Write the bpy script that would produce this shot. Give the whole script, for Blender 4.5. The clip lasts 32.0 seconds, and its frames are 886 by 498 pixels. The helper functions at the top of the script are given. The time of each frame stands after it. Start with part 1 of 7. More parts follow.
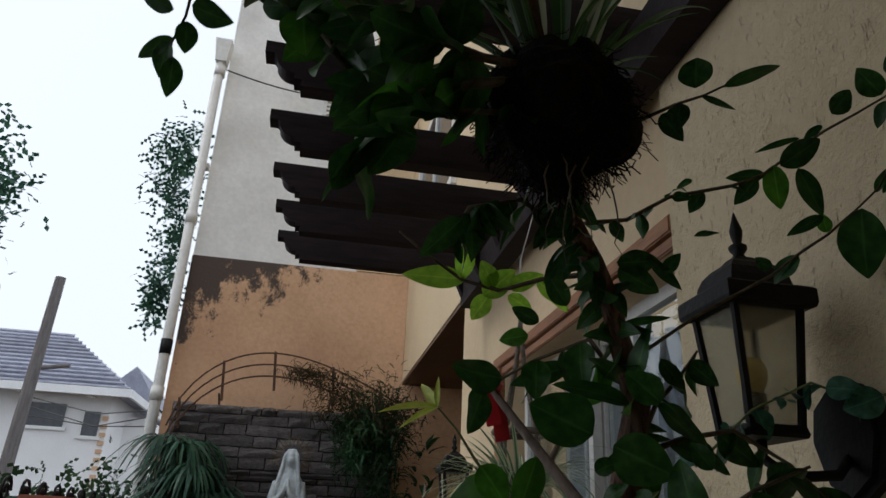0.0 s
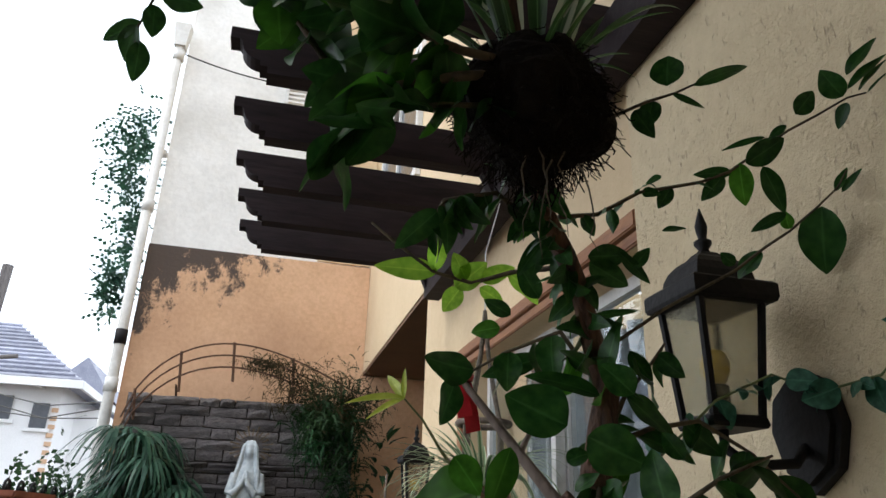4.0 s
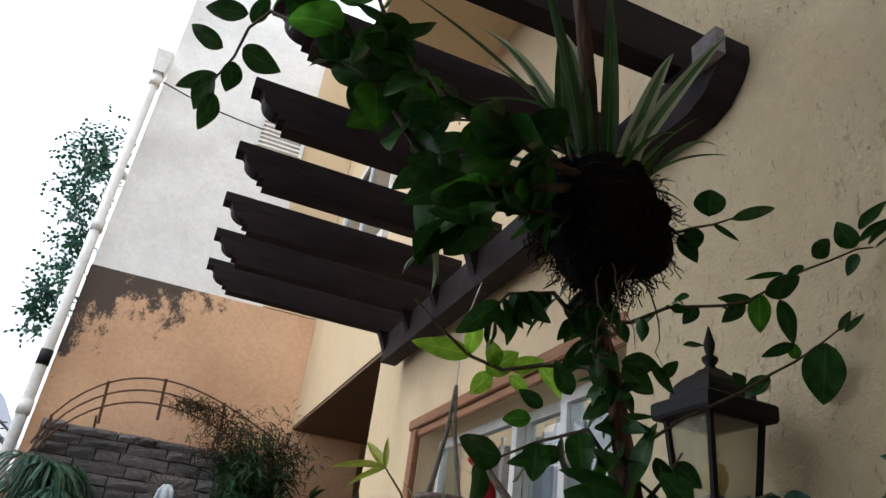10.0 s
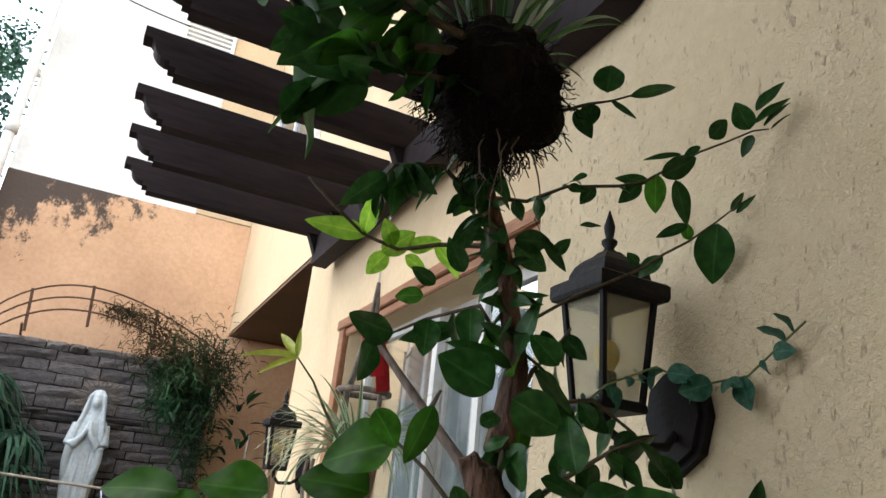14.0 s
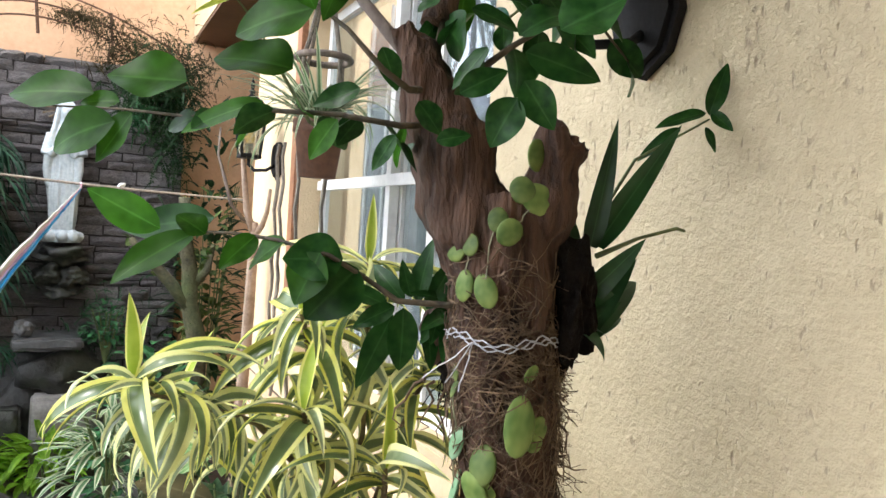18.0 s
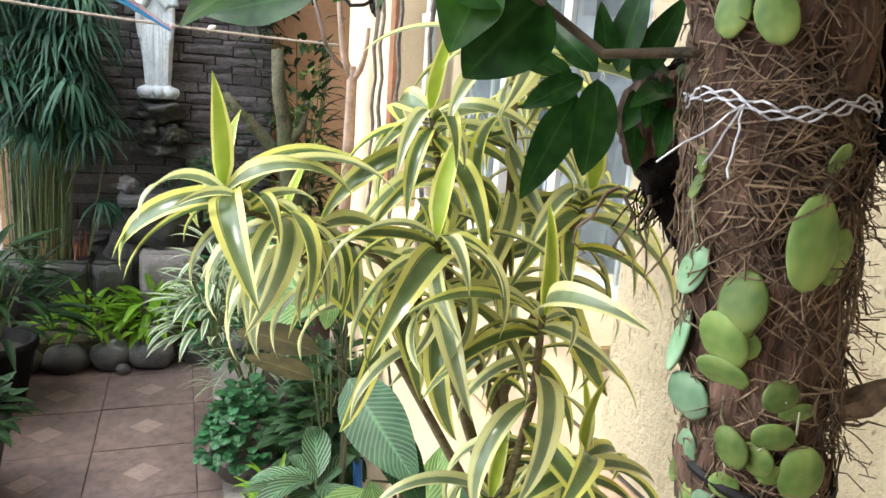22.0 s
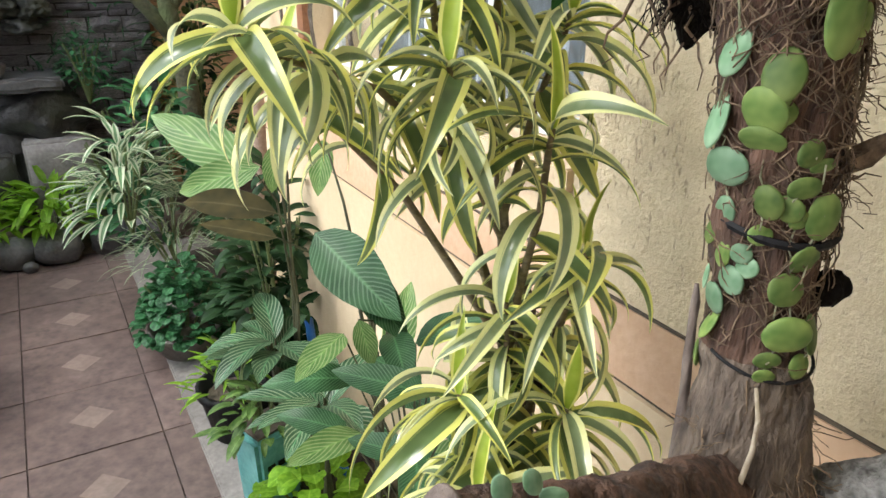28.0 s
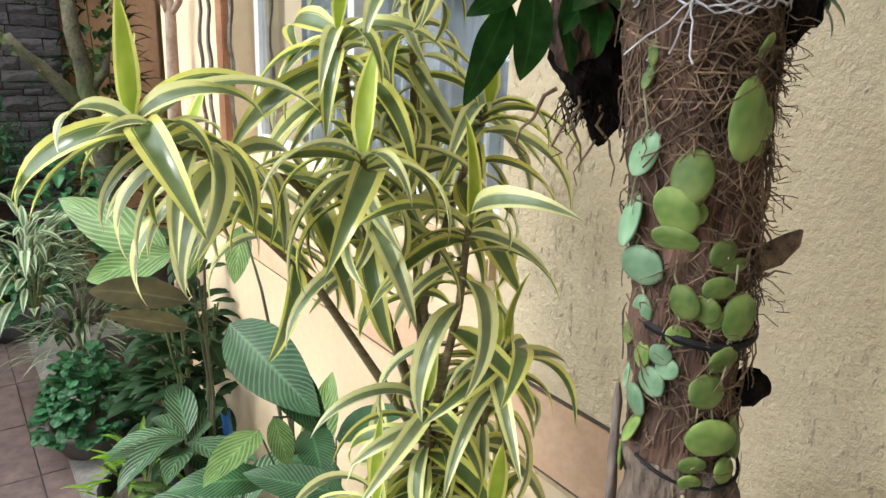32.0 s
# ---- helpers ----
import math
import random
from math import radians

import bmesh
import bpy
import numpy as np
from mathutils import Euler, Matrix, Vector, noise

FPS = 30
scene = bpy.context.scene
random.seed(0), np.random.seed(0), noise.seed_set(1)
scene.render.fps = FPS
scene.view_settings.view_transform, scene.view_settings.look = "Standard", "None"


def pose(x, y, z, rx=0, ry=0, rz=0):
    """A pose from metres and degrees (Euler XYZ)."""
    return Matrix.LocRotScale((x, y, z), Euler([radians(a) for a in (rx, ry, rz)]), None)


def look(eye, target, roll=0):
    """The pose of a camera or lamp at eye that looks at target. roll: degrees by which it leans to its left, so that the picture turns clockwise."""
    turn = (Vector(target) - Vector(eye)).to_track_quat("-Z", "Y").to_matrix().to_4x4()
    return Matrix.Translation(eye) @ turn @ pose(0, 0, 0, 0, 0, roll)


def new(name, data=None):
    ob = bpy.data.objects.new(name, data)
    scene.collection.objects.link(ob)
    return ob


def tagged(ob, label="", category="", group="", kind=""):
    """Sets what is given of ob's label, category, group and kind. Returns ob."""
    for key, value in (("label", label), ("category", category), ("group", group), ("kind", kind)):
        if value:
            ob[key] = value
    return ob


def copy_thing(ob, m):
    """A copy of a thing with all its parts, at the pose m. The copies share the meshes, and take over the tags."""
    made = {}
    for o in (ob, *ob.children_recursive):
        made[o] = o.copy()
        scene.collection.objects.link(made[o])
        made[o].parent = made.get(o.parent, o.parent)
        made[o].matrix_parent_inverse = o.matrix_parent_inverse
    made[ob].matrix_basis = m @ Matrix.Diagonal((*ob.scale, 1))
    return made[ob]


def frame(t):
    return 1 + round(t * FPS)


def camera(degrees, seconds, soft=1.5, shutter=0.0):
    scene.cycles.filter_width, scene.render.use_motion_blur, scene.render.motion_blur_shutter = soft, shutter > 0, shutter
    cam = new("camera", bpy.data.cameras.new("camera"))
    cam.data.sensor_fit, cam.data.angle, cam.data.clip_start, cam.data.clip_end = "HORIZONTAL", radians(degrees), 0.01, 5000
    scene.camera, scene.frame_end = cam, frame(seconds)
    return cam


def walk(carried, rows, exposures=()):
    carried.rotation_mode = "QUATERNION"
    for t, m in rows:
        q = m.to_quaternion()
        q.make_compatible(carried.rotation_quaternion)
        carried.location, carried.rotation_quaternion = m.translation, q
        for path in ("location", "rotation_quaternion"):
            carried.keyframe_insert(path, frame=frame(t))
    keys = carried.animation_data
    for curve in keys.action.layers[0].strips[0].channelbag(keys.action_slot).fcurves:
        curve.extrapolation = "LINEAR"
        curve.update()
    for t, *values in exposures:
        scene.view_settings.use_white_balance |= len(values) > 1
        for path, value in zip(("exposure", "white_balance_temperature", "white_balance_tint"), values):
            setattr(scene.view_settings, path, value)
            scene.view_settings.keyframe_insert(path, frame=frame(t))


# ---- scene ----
cam = camera(64.6, 32.0)
PATH = [
    (0, (0.3, 0.202, 1.724), (0.621, 2.027, 2.476), 2.7),
    (0.5, (0.294, 0.205, 1.718), (0.644, 2.044, 2.421), 3.3),
    (1, (0.295, 0.212, 1.716), (0.723, 2.051, 2.373), 2.2),
    (1.5, (0.288, 0.21, 1.712), (0.758, 2.046, 2.349), 2.5),
    (2, (0.293, 0.223, 1.713), (0.755, 2.057, 2.363), 3.3),
    (2.5, (0.28, 0.208, 1.717), (0.747, 2.033, 2.39), 2.0),
    (3, (0.277, 0.205, 1.72), (0.716, 2.031, 2.408), 2.0),
    (3.5, (0.281, 0.205, 1.724), (0.713, 2.023, 2.437), 2.0),
    (5.5, (0.292, 0.194, 1.722), (0.74, 1.985, 2.492), 2.6),
    (6, (0.287, 0.2, 1.727), (0.709, 1.987, 2.521), 3.4),
    (6.5, (0.277, 0.196, 1.731), (0.726, 1.958, 2.565), 3.1),
    (7, (0.262, 0.205, 1.73), (0.719, 1.957, 2.58), 3.8),
    (7.5, (0.235, 0.203, 1.73), (0.707, 1.94, 2.603), 4.4),
    (8, (0.204, 0.2, 1.729), (0.676, 1.924, 2.626), 5.4),
    (8.5, (0.183, 0.2, 1.73), (0.704, 1.905, 2.637), 6.0),
    (9, (0.164, 0.2, 1.728), (0.691, 1.901, 2.639), 7.3),
    (9.5, (0.162, 0.205, 1.725), (0.726, 1.899, 2.628), 8.1),
    (10, (0.148, 0.198, 1.72), (0.72, 1.885, 2.63), 8.0),
    (10.5, (0.154, 0.208, 1.723), (0.733, 1.896, 2.626), 8.1),
    (11, (0.158, 0.206, 1.723), (0.749, 1.892, 2.621), 7.7),
    (11.5, (0.167, 0.203, 1.724), (0.765, 1.887, 2.62), 7.0),
    (12, (0.171, 0.195, 1.724), (0.771, 1.878, 2.623), 6.6),
    (12.5, (0.188, 0.201, 1.72), (0.825, 1.889, 2.582), 6.0),
    (13, (0.189, 0.195, 1.717), (0.848, 1.884, 2.56), 5.3),
    (13.5, (0.207, 0.203, 1.713), (0.931, 1.89, 2.507), 4.9),
    (14, (0.221, 0.205, 1.697), (0.995, 1.91, 2.4), 6.0),
    (14.5, (0.247, 0.215, 1.681), (1.066, 1.942, 2.269), 5.6),
    (16.5, (0.301, 0.248, 1.627), (1.245, 1.993, 1.879), 4.6),
    (17, (0.309, 0.256, 1.615), (1.272, 2.003, 1.768), 3.7),
    (17.5, (0.309, 0.259, 1.603), (1.254, 2.021, 1.661), 3.5),
    (18, (0.316, 0.267, 1.579), (1.237, 2.042, 1.523), 3.7),
    (18.5, (0.312, 0.267, 1.557), (1.195, 2.055, 1.4), 3.1),
    (19, (0.308, 0.279, 1.541), (1.103, 2.103, 1.339), 2.1),
    (19.5, (0.322, 0.297, 1.529), (1.071, 2.133, 1.266), 1.3),
    (20, (0.35, 0.324, 1.52), (1.087, 2.154, 1.191), 0.6),
    (20.5, (0.358, 0.377, 1.499), (1.048, 2.206, 1.082), 1.2),
    (21, (0.341, 0.422, 1.488), (0.971, 2.266, 1.037), 2.7),
    (21.5, (0.34, 0.45, 1.482), (0.984, 2.292, 1.043), 2.9),
    (22, (0.342, 0.478, 1.481), (1.039, 2.304, 1.06), 4.0),
    (22.5, (0.339, 0.498, 1.483), (1.079, 2.317, 1.104), 4.9),
    (23, (0.323, 0.513, 1.495), (1.003, 2.363, 1.154), 2.9),
    (23.5, (0.319, 0.522, 1.493), (1.044, 2.356, 1.156), 3.8),
    (24, (0.317, 0.525, 1.496), (1.034, 2.363, 1.169), 3.0),
    (24.5, (0.312, 0.533, 1.495), (1.031, 2.368, 1.157), 3.2),
    (25, (0.313, 0.532, 1.494), (1.027, 2.365, 1.135), 3.0),
    (25.5, (0.315, 0.513, 1.483), (1.02, 2.338, 1.068), 2.8),
    (27.5, (0.26, 0.489, 1.465), (1.112, 2.192, 0.853), 4.6),
    (28, (0.216, 0.481, 1.452), (1.149, 2.072, 0.677), 0.9),
    (28.5, (0.207, 0.49, 1.432), (1.253, 2.002, 0.645), 2.2),
    (29, (0.207, 0.498, 1.438), (1.285, 1.991, 0.658), 1.8),
    (29.5, (0.218, 0.492, 1.443), (1.314, 2.004, 0.728), 1.7),
    (30, (0.229, 0.486, 1.443), (1.369, 1.996, 0.795), 2.8),
    (30.5, (0.236, 0.491, 1.446), (1.39, 2.004, 0.831), 2.7),
    (31, (0.245, 0.496, 1.451), (1.396, 2.031, 0.884), 2.7),
    (31.5, (0.25, 0.499, 1.457), (1.396, 2.04, 0.897), 2.2),
    (32, (0.244, 0.5, 1.457), (1.379, 2.05, 0.901), 2.4),
]
walk(cam, [(t, look(eye, target, roll)) for t, eye, target, roll in PATH], [(0, -2.55), (1, -2.25), (2, -1.5), (3.5, -1.45), (6, -1.65), (8, -1.9), (10, -1.65), (12, -1.4), (13, -1.12), (15, -0.65), (17, -0.27), (20, 0.05), (25, 0.05), (28, -0.3), (32, -0.3)])

# ---- world, sun, light ----
wd = bpy.data.worlds.new("sky")
scene.world = wd
wd.use_nodes = True
wn, wl = wd.node_tree.nodes, wd.node_tree.links
wn.clear()
sky = wn.new("ShaderNodeTexSky")
sky.sky_type = "NISHITA"
sky.sun_disc = False
sky.sun_elevation, sky.sun_rotation = radians(55), radians(-82)
sky.dust_density, sky.air_density = 6.0, 1.0
haze = wn.new("ShaderNodeMix")
haze.data_type = "RGBA"
haze.inputs[0].default_value = 0.8
haze.inputs[7].default_value = (17.0, 18.4, 20.4, 1)
bgd = wn.new("ShaderNodeBackground")
bgd.inputs[1].default_value = 0.38
wout = wn.new("ShaderNodeOutputWorld")
wl.new(sky.outputs[0], haze.inputs[6])
wl.new(haze.outputs[2], bgd.inputs[0])
wl.new(bgd.outputs[0], wout.inputs[0])

sun = new("sun", bpy.data.lights.new("sun", "SUN"))
sun.data.energy, sun.data.angle, sun.data.color = 2.9, radians(14), (1.0, 0.99, 0.91)
sun.matrix_world = look((-3.1, 1.9, 6.0), (0.4, 1.4, 1.0))


# ---- materials ----
def mat(name, dark, light, rough=0.8, scale=8.0, bump=0.2, fine=60.0, metal=0.0, dirt=None, dirt_amount=0.35, spread=(0.35, 0.65),
        stretch=(1, 1, 1), varied=0.0, coat=0.0, leafy=0.0):
    """Two scales of variation between two colours, with stains, fine relief and, per object, a change of tone."""
    m = bpy.data.materials.new(name)
    m.use_nodes = True
    n, l = m.node_tree.nodes, m.node_tree.links
    b = n["Principled BSDF"]
    co = n.new("ShaderNodeTexCoord")
    mp = n.new("ShaderNodeMapping")
    mp.inputs["Scale"].default_value = stretch
    l.new(co.outputs["Object"], mp.inputs[0])
    big, small = n.new("ShaderNodeTexNoise"), n.new("ShaderNodeTexNoise")
    big.inputs["Scale"].default_value, big.inputs["Detail"].default_value = scale, 6
    small.inputs["Scale"].default_value, small.inputs["Detail"].default_value = fine, 5
    for t in (big, small):
        l.new(mp.outputs[0], t.inputs["Vector"])
    ramp = n.new("ShaderNodeValToRGB")
    ramp.color_ramp.elements[0].position, ramp.color_ramp.elements[1].position = spread
    ramp.color_ramp.elements[0].color, ramp.color_ramp.elements[1].color = (*dark, 1), (*light, 1)
    both = n.new("ShaderNodeMath")
    both.operation = "MULTIPLY_ADD"
    both.inputs[1].default_value = 0.45
    l.new(small.outputs[0], both.inputs[0])
    half = n.new("ShaderNodeMath")
    half.operation = "MULTIPLY"
    half.inputs[1].default_value = 0.55
    l.new(big.outputs[0], half.inputs[0])
    l.new(half.outputs[0], both.inputs[2])
    l.new(both.outputs[0], ramp.inputs[0])
    col = ramp.outputs[0]
    if dirt:
        stain = n.new("ShaderNodeTexNoise")
        stain.inputs["Scale"].default_value, stain.inputs["Detail"].default_value = scale * 0.35, 8
        l.new(co.outputs["Object"], stain.inputs["Vector"])
        sr = n.new("ShaderNodeMapRange")
        sr.inputs[1].default_value, sr.inputs[2].default_value, sr.inputs[4].default_value = 0.5, 0.72, dirt_amount
        l.new(stain.outputs[0], sr.inputs[0])
        mx = n.new("ShaderNodeMix")
        mx.data_type = "RGBA"
        mx.inputs[7].default_value = (*dirt, 1)
        l.new(sr.outputs[0], mx.inputs[0])
        l.new(col, mx.inputs[6])
        col = mx.outputs[2]
    if varied:
        oi = n.new("ShaderNodeObjectInfo")
        vr = n.new("ShaderNodeMapRange")
        vr.inputs[3].default_value, vr.inputs[4].default_value = 1 - varied, 1 + varied
        l.new(oi.outputs["Random"], vr.inputs[0])
        hs = n.new("ShaderNodeHueSaturation")
        l.new(vr.outputs[0], hs.inputs["Value"])
        l.new(col, hs.inputs["Color"])
        col = hs.outputs[0]
    l.new(col, b.inputs["Base Color"])
    rr = n.new("ShaderNodeMapRange")
    rr.inputs[3].default_value, rr.inputs[4].default_value = max(rough - 0.12, 0.02), min(rough + 0.12, 1)
    l.new(small.outputs[0], rr.inputs[0])
    l.new(rr.outputs[0], b.inputs["Roughness"])
    b.inputs["Metallic"].default_value = metal
    b.inputs["Coat Weight"].default_value = coat
    if bump:
        bp = n.new("ShaderNodeBump")
        bp.inputs["Strength"].default_value, bp.inputs["Distance"].default_value = bump, 0.01
        l.new(small.outputs[0], bp.inputs["Height"])
        l.new(bp.outputs[0], b.inputs["Normal"])
    if leafy:
        tl = n.new("ShaderNodeBsdfTranslucent")
        l.new(col, tl.inputs[0])
        ms = n.new("ShaderNodeMixShader")
        ms.inputs[0].default_value = leafy
        l.new(b.outputs[0], ms.inputs[1])
        l.new(tl.outputs[0], ms.inputs[2])
        l.new(ms.outputs[0], n["Material Output"].inputs[0])
    return m


def stucco(name, dark, light, dirt, big_bump=0.6, pits=True):
    """Rough trowelled render: lumps, short dragged pits and stains."""
    m = mat(name, dark, light, 0.92, 2.5, 0.0, 45.0, dirt=dirt, dirt_amount=0.3, spread=(0.3, 0.7))
    n, l = m.node_tree.nodes, m.node_tree.links
    b, co = n["Principled BSDF"], n.new("ShaderNodeTexCoord")
    mp = n.new("ShaderNodeMapping")
    mp.inputs["Scale"].default_value = (1, 1, 0.45)
    l.new(co.outputs["Object"], mp.inputs[0])
    lump, grit, drag = n.new("ShaderNodeTexNoise"), n.new("ShaderNodeTexNoise"), n.new("ShaderNodeTexNoise")
    for t, s, d in ((lump, 130, 4), (grit, 420, 3), (drag, 125, 5)):
        t.inputs["Scale"].default_value, t.inputs["Detail"].default_value = s, d
        l.new(mp.outputs[0] if t == drag else co.outputs["Object"], t.inputs["Vector"])
    pit = n.new("ShaderNodeMapRange")
    pit.inputs[1].default_value, pit.inputs[2].default_value = 0.30, 0.40
    area = n.new("ShaderNodeTexNoise")
    area.inputs["Scale"].default_value, area.inputs["Detail"].default_value = 3.2, 3
    l.new(co.outputs["Object"], area.inputs["Vector"])
    where = n.new("ShaderNodeMath")
    where.operation = "MULTIPLY_ADD"
    where.inputs[1].default_value = -0.25
    l.new(area.outputs[0], where.inputs[0])
    l.new(drag.outputs[0], where.inputs[2])
    pit.inputs[1].default_value, pit.inputs[2].default_value = 0.15, 0.26
    l.new(where.outputs[0], pit.inputs[0])
    if pits:
        src = b.inputs["Base Color"].links[0].from_socket
        hole = n.new("ShaderNodeMix")
        hole.data_type = "RGBA"
        hole.inputs[6].default_value = (*[c * 1.2 for c in dirt], 1)
        l.new(pit.outputs[0], hole.inputs[0])
        l.new(src, hole.inputs[7])
        l.new(hole.outputs[2], b.inputs["Base Color"])
    add = n.new("ShaderNodeMath")
    add.operation = "MULTIPLY_ADD"
    add.inputs[1].default_value = 0.35
    l.new(grit.outputs[0], add.inputs[0])
    l.new(lump.outputs[0], add.inputs[2])
    mul = n.new("ShaderNodeMath")
    mul.operation = "MULTIPLY_ADD"
    mul.inputs[1].default_value = 1.3 if pits else 0.2
    l.new(pit.outputs[0], mul.inputs[0])
    l.new(add.outputs[0], mul.inputs[2])
    bp = n.new("ShaderNodeBump")
    bp.inputs["Strength"].default_value, bp.inputs["Distance"].default_value = big_bump, 0.009
    l.new(mul.outputs[0], bp.inputs["Height"])
    l.new(bp.outputs[0], b.inputs["Normal"])
    return m


M_STUCCO = stucco("tan_stucco", (0.56, 0.45, 0.285), (0.69, 0.575, 0.385), (0.38, 0.295, 0.195), 0.58)
M_SMOOTH = stucco("tan_painted_render", (0.60, 0.455, 0.28), (0.70, 0.555, 0.365), (0.38, 0.27, 0.16), 0.25, False)
M_BAND = mat("peach_painted_band", (0.56, 0.36, 0.22), (0.66, 0.455, 0.30), 0.85, 6, 0.25, 60, dirt=(0.3, 0.16, 0.09))
M_ORANGE = mat("orange_render", (0.60, 0.36, 0.205), (0.75, 0.475, 0.295), 0.9, 1.6, 0.35, 40, dirt=(0.30, 0.15, 0.09), dirt_amount=0.6)
M_GREYWALL = mat("bare_grey_render", (0.72, 0.71, 0.68), (0.86, 0.85, 0.82), 0.92, 3.0, 0.3, 34, dirt=(0.34, 0.32, 0.27), dirt_amount=0.5)
def weather(m, top, depth, limit, colour, strength=0.9):
    """Black mould that has run down from a ledge in uneven tongues, thinning out along the wall."""
    n, l = m.node_tree.nodes, m.node_tree.links
    b = n["Principled BSDF"]
    src = b.inputs["Base Color"].links[0].from_socket
    co, sep = n.new("ShaderNodeTexCoord"), n.new("ShaderNodeSeparateXYZ")
    l.new(co.outputs["Object"], sep.inputs[0])
    mp = n.new("ShaderNodeMapping")
    mp.inputs["Scale"].default_value = (1, 1, 0.7)
    l.new(co.outputs["Object"], mp.inputs[0])
    ns = n.new("ShaderNodeTexNoise")
    ns.inputs["Scale"].default_value, ns.inputs["Detail"].default_value, ns.inputs["Roughness"].default_value = 6, 12, 0.78
    l.new(mp.outputs[0], ns.inputs["Vector"])
    down, along, tot, cut = n.new("ShaderNodeMapRange"), n.new("ShaderNodeMapRange"), n.new("ShaderNodeMath"), n.new("ShaderNodeMapRange")
    down.inputs[1].default_value, down.inputs[2].default_value, down.inputs[3].default_value, down.inputs[4].default_value = top - depth, top, -0.26, 0.16
    along.inputs[1].default_value, along.inputs[2].default_value, along.inputs[3].default_value, along.inputs[4].default_value = limit[0], limit[1], 0.0, -0.34
    l.new(sep.outputs[2], down.inputs[0])
    l.new(sep.outputs[0], along.inputs[0])
    add, edge, both = n.new("ShaderNodeMath"), n.new("ShaderNodeMapRange"), n.new("ShaderNodeMath")
    edge.inputs[1].default_value, edge.inputs[2].default_value, edge.inputs[3].default_value, edge.inputs[4].default_value = -0.66, -0.40, 0.17, 0.0
    l.new(sep.outputs[0], edge.inputs[0])
    l.new(down.outputs[0], add.inputs[0])
    l.new(along.outputs[0], add.inputs[1])
    l.new(add.outputs[0], both.inputs[0])
    l.new(edge.outputs[0], both.inputs[1])
    l.new(both.outputs[0], tot.inputs[0])
    l.new(ns.outputs[0], tot.inputs[1])
    cut.inputs[1].default_value, cut.inputs[2].default_value, cut.inputs[4].default_value = 0.50, 0.57, strength
    l.new(tot.outputs[0], cut.inputs[0])
    mx = n.new("ShaderNodeMix")
    mx.data_type = "RGBA"
    mx.inputs[7].default_value = (*colour, 1)
    l.new(cut.outputs[0], mx.inputs[0])
    l.new(src, mx.inputs[6])
    l.new(mx.outputs[2], b.inputs["Base Color"])


weather(M_ORANGE, 3.60, 1.0, (-0.05, 0.5), (0.040, 0.034, 0.032), 0.93)
M_STONE = mat("ledge_stone", (0.085, 0.076, 0.080), (0.31, 0.275, 0.272), 0.5, 14, 1.0, 70, dirt=(0.03, 0.03, 0.025), dirt_amount=0.6, varied=0.35)
M_MORTAR = mat("dark_mortar", (0.03, 0.027, 0.025), (0.07, 0.06, 0.055), 0.95, 20, 0.5, 90)
M_BEAM = mat("dark_stained_timber", (0.011, 0.008, 0.010), (0.034, 0.024, 0.028), 0.7, 10, 0.15, 50, stretch=(0.25, 2, 2), varied=0.15)
M_TRIM = mat("red_brown_timber", (0.22, 0.09, 0.04), (0.36, 0.17, 0.08), 0.6, 8, 0.2, 60, stretch=(2, 0.4, 2))
M_WHITE = mat("white_aluminium", (0.62, 0.62, 0.6), (0.78, 0.78, 0.77), 0.4, 8, 0.05, 60, dirt=(0.4, 0.38, 0.33))
M_PIPE = mat("white_plastic_pipe", (0.58, 0.57, 0.54), (0.74, 0.73, 0.7), 0.45, 5, 0.05, 40, dirt=(0.35, 0.31, 0.25))
M_BLACK = mat("black_iron", (0.006, 0.006, 0.007), (0.014, 0.013, 0.014), 0.62, 20, 0.15, 120)
M_TILE = mat("terracotta_floor_tile", (0.075, 0.052, 0.047), (0.19, 0.136, 0.12), 0.5, 14, 0.1, 40, dirt=(0.12, 0.08, 0.07), dirt_amount=0.5, varied=0.12)
M_TILE_LIGHT = mat("pale_tile_inlay", (0.17, 0.125, 0.105), (0.26, 0.20, 0.168), 0.45, 12, 0.08, 50, varied=0.12)
M_JOINT = mat("dirty_grout", (0.06, 0.045, 0.04), (0.13, 0.10, 0.085), 0.95, 18, 0.3, 90)
M_CEMENT = mat("grey_cement", (0.15, 0.135, 0.125), (0.28, 0.26, 0.24), 0.9, 6, 0.3, 60, dirt=(0.08, 0.07, 0.055), dirt_amount=0.6)
M_SOIL = mat("dark_soil_and_shade", (0.014, 0.010, 0.007), (0.055, 0.040, 0.028), 0.95, 18, 0.8, 90)
M_EARTH = mat("garden_ground", (0.05, 0.04, 0.03), (0.13, 0.10, 0.07), 0.97, 6, 0.5, 40)
M_HOUSE = mat("white_house_paint", (0.78, 0.78, 0.78), (0.88, 0.88, 0.88), 0.8, 1.0, 0.1, 20)
M_ROOF = mat("blue_grey_roof_tile", (0.24, 0.25, 0.31), (0.40, 0.41, 0.48), 0.7, 3, 0.3, 20, varied=0.2)
M_DARKGLASS = mat("dark_window", (0.03, 0.035, 0.045), (0.06, 0.065, 0.08), 0.15, 2, 0.0, 9)

for m in (M_BLACK, M_BEAM):
    m.node_tree.nodes["Principled BSDF"].inputs["Specular IOR Level"].default_value = 0.2

GLASS = bpy.data.materials.new("window_glass")
GLASS.use_nodes = True
gb = GLASS.node_tree.nodes["Principled BSDF"]
gb.inputs["Base Color"].default_value = (0.8, 0.86, 0.88, 1)
gb.inputs["Roughness"].default_value = 0.03
gb.inputs["Transmission Weight"].default_value = 1.0


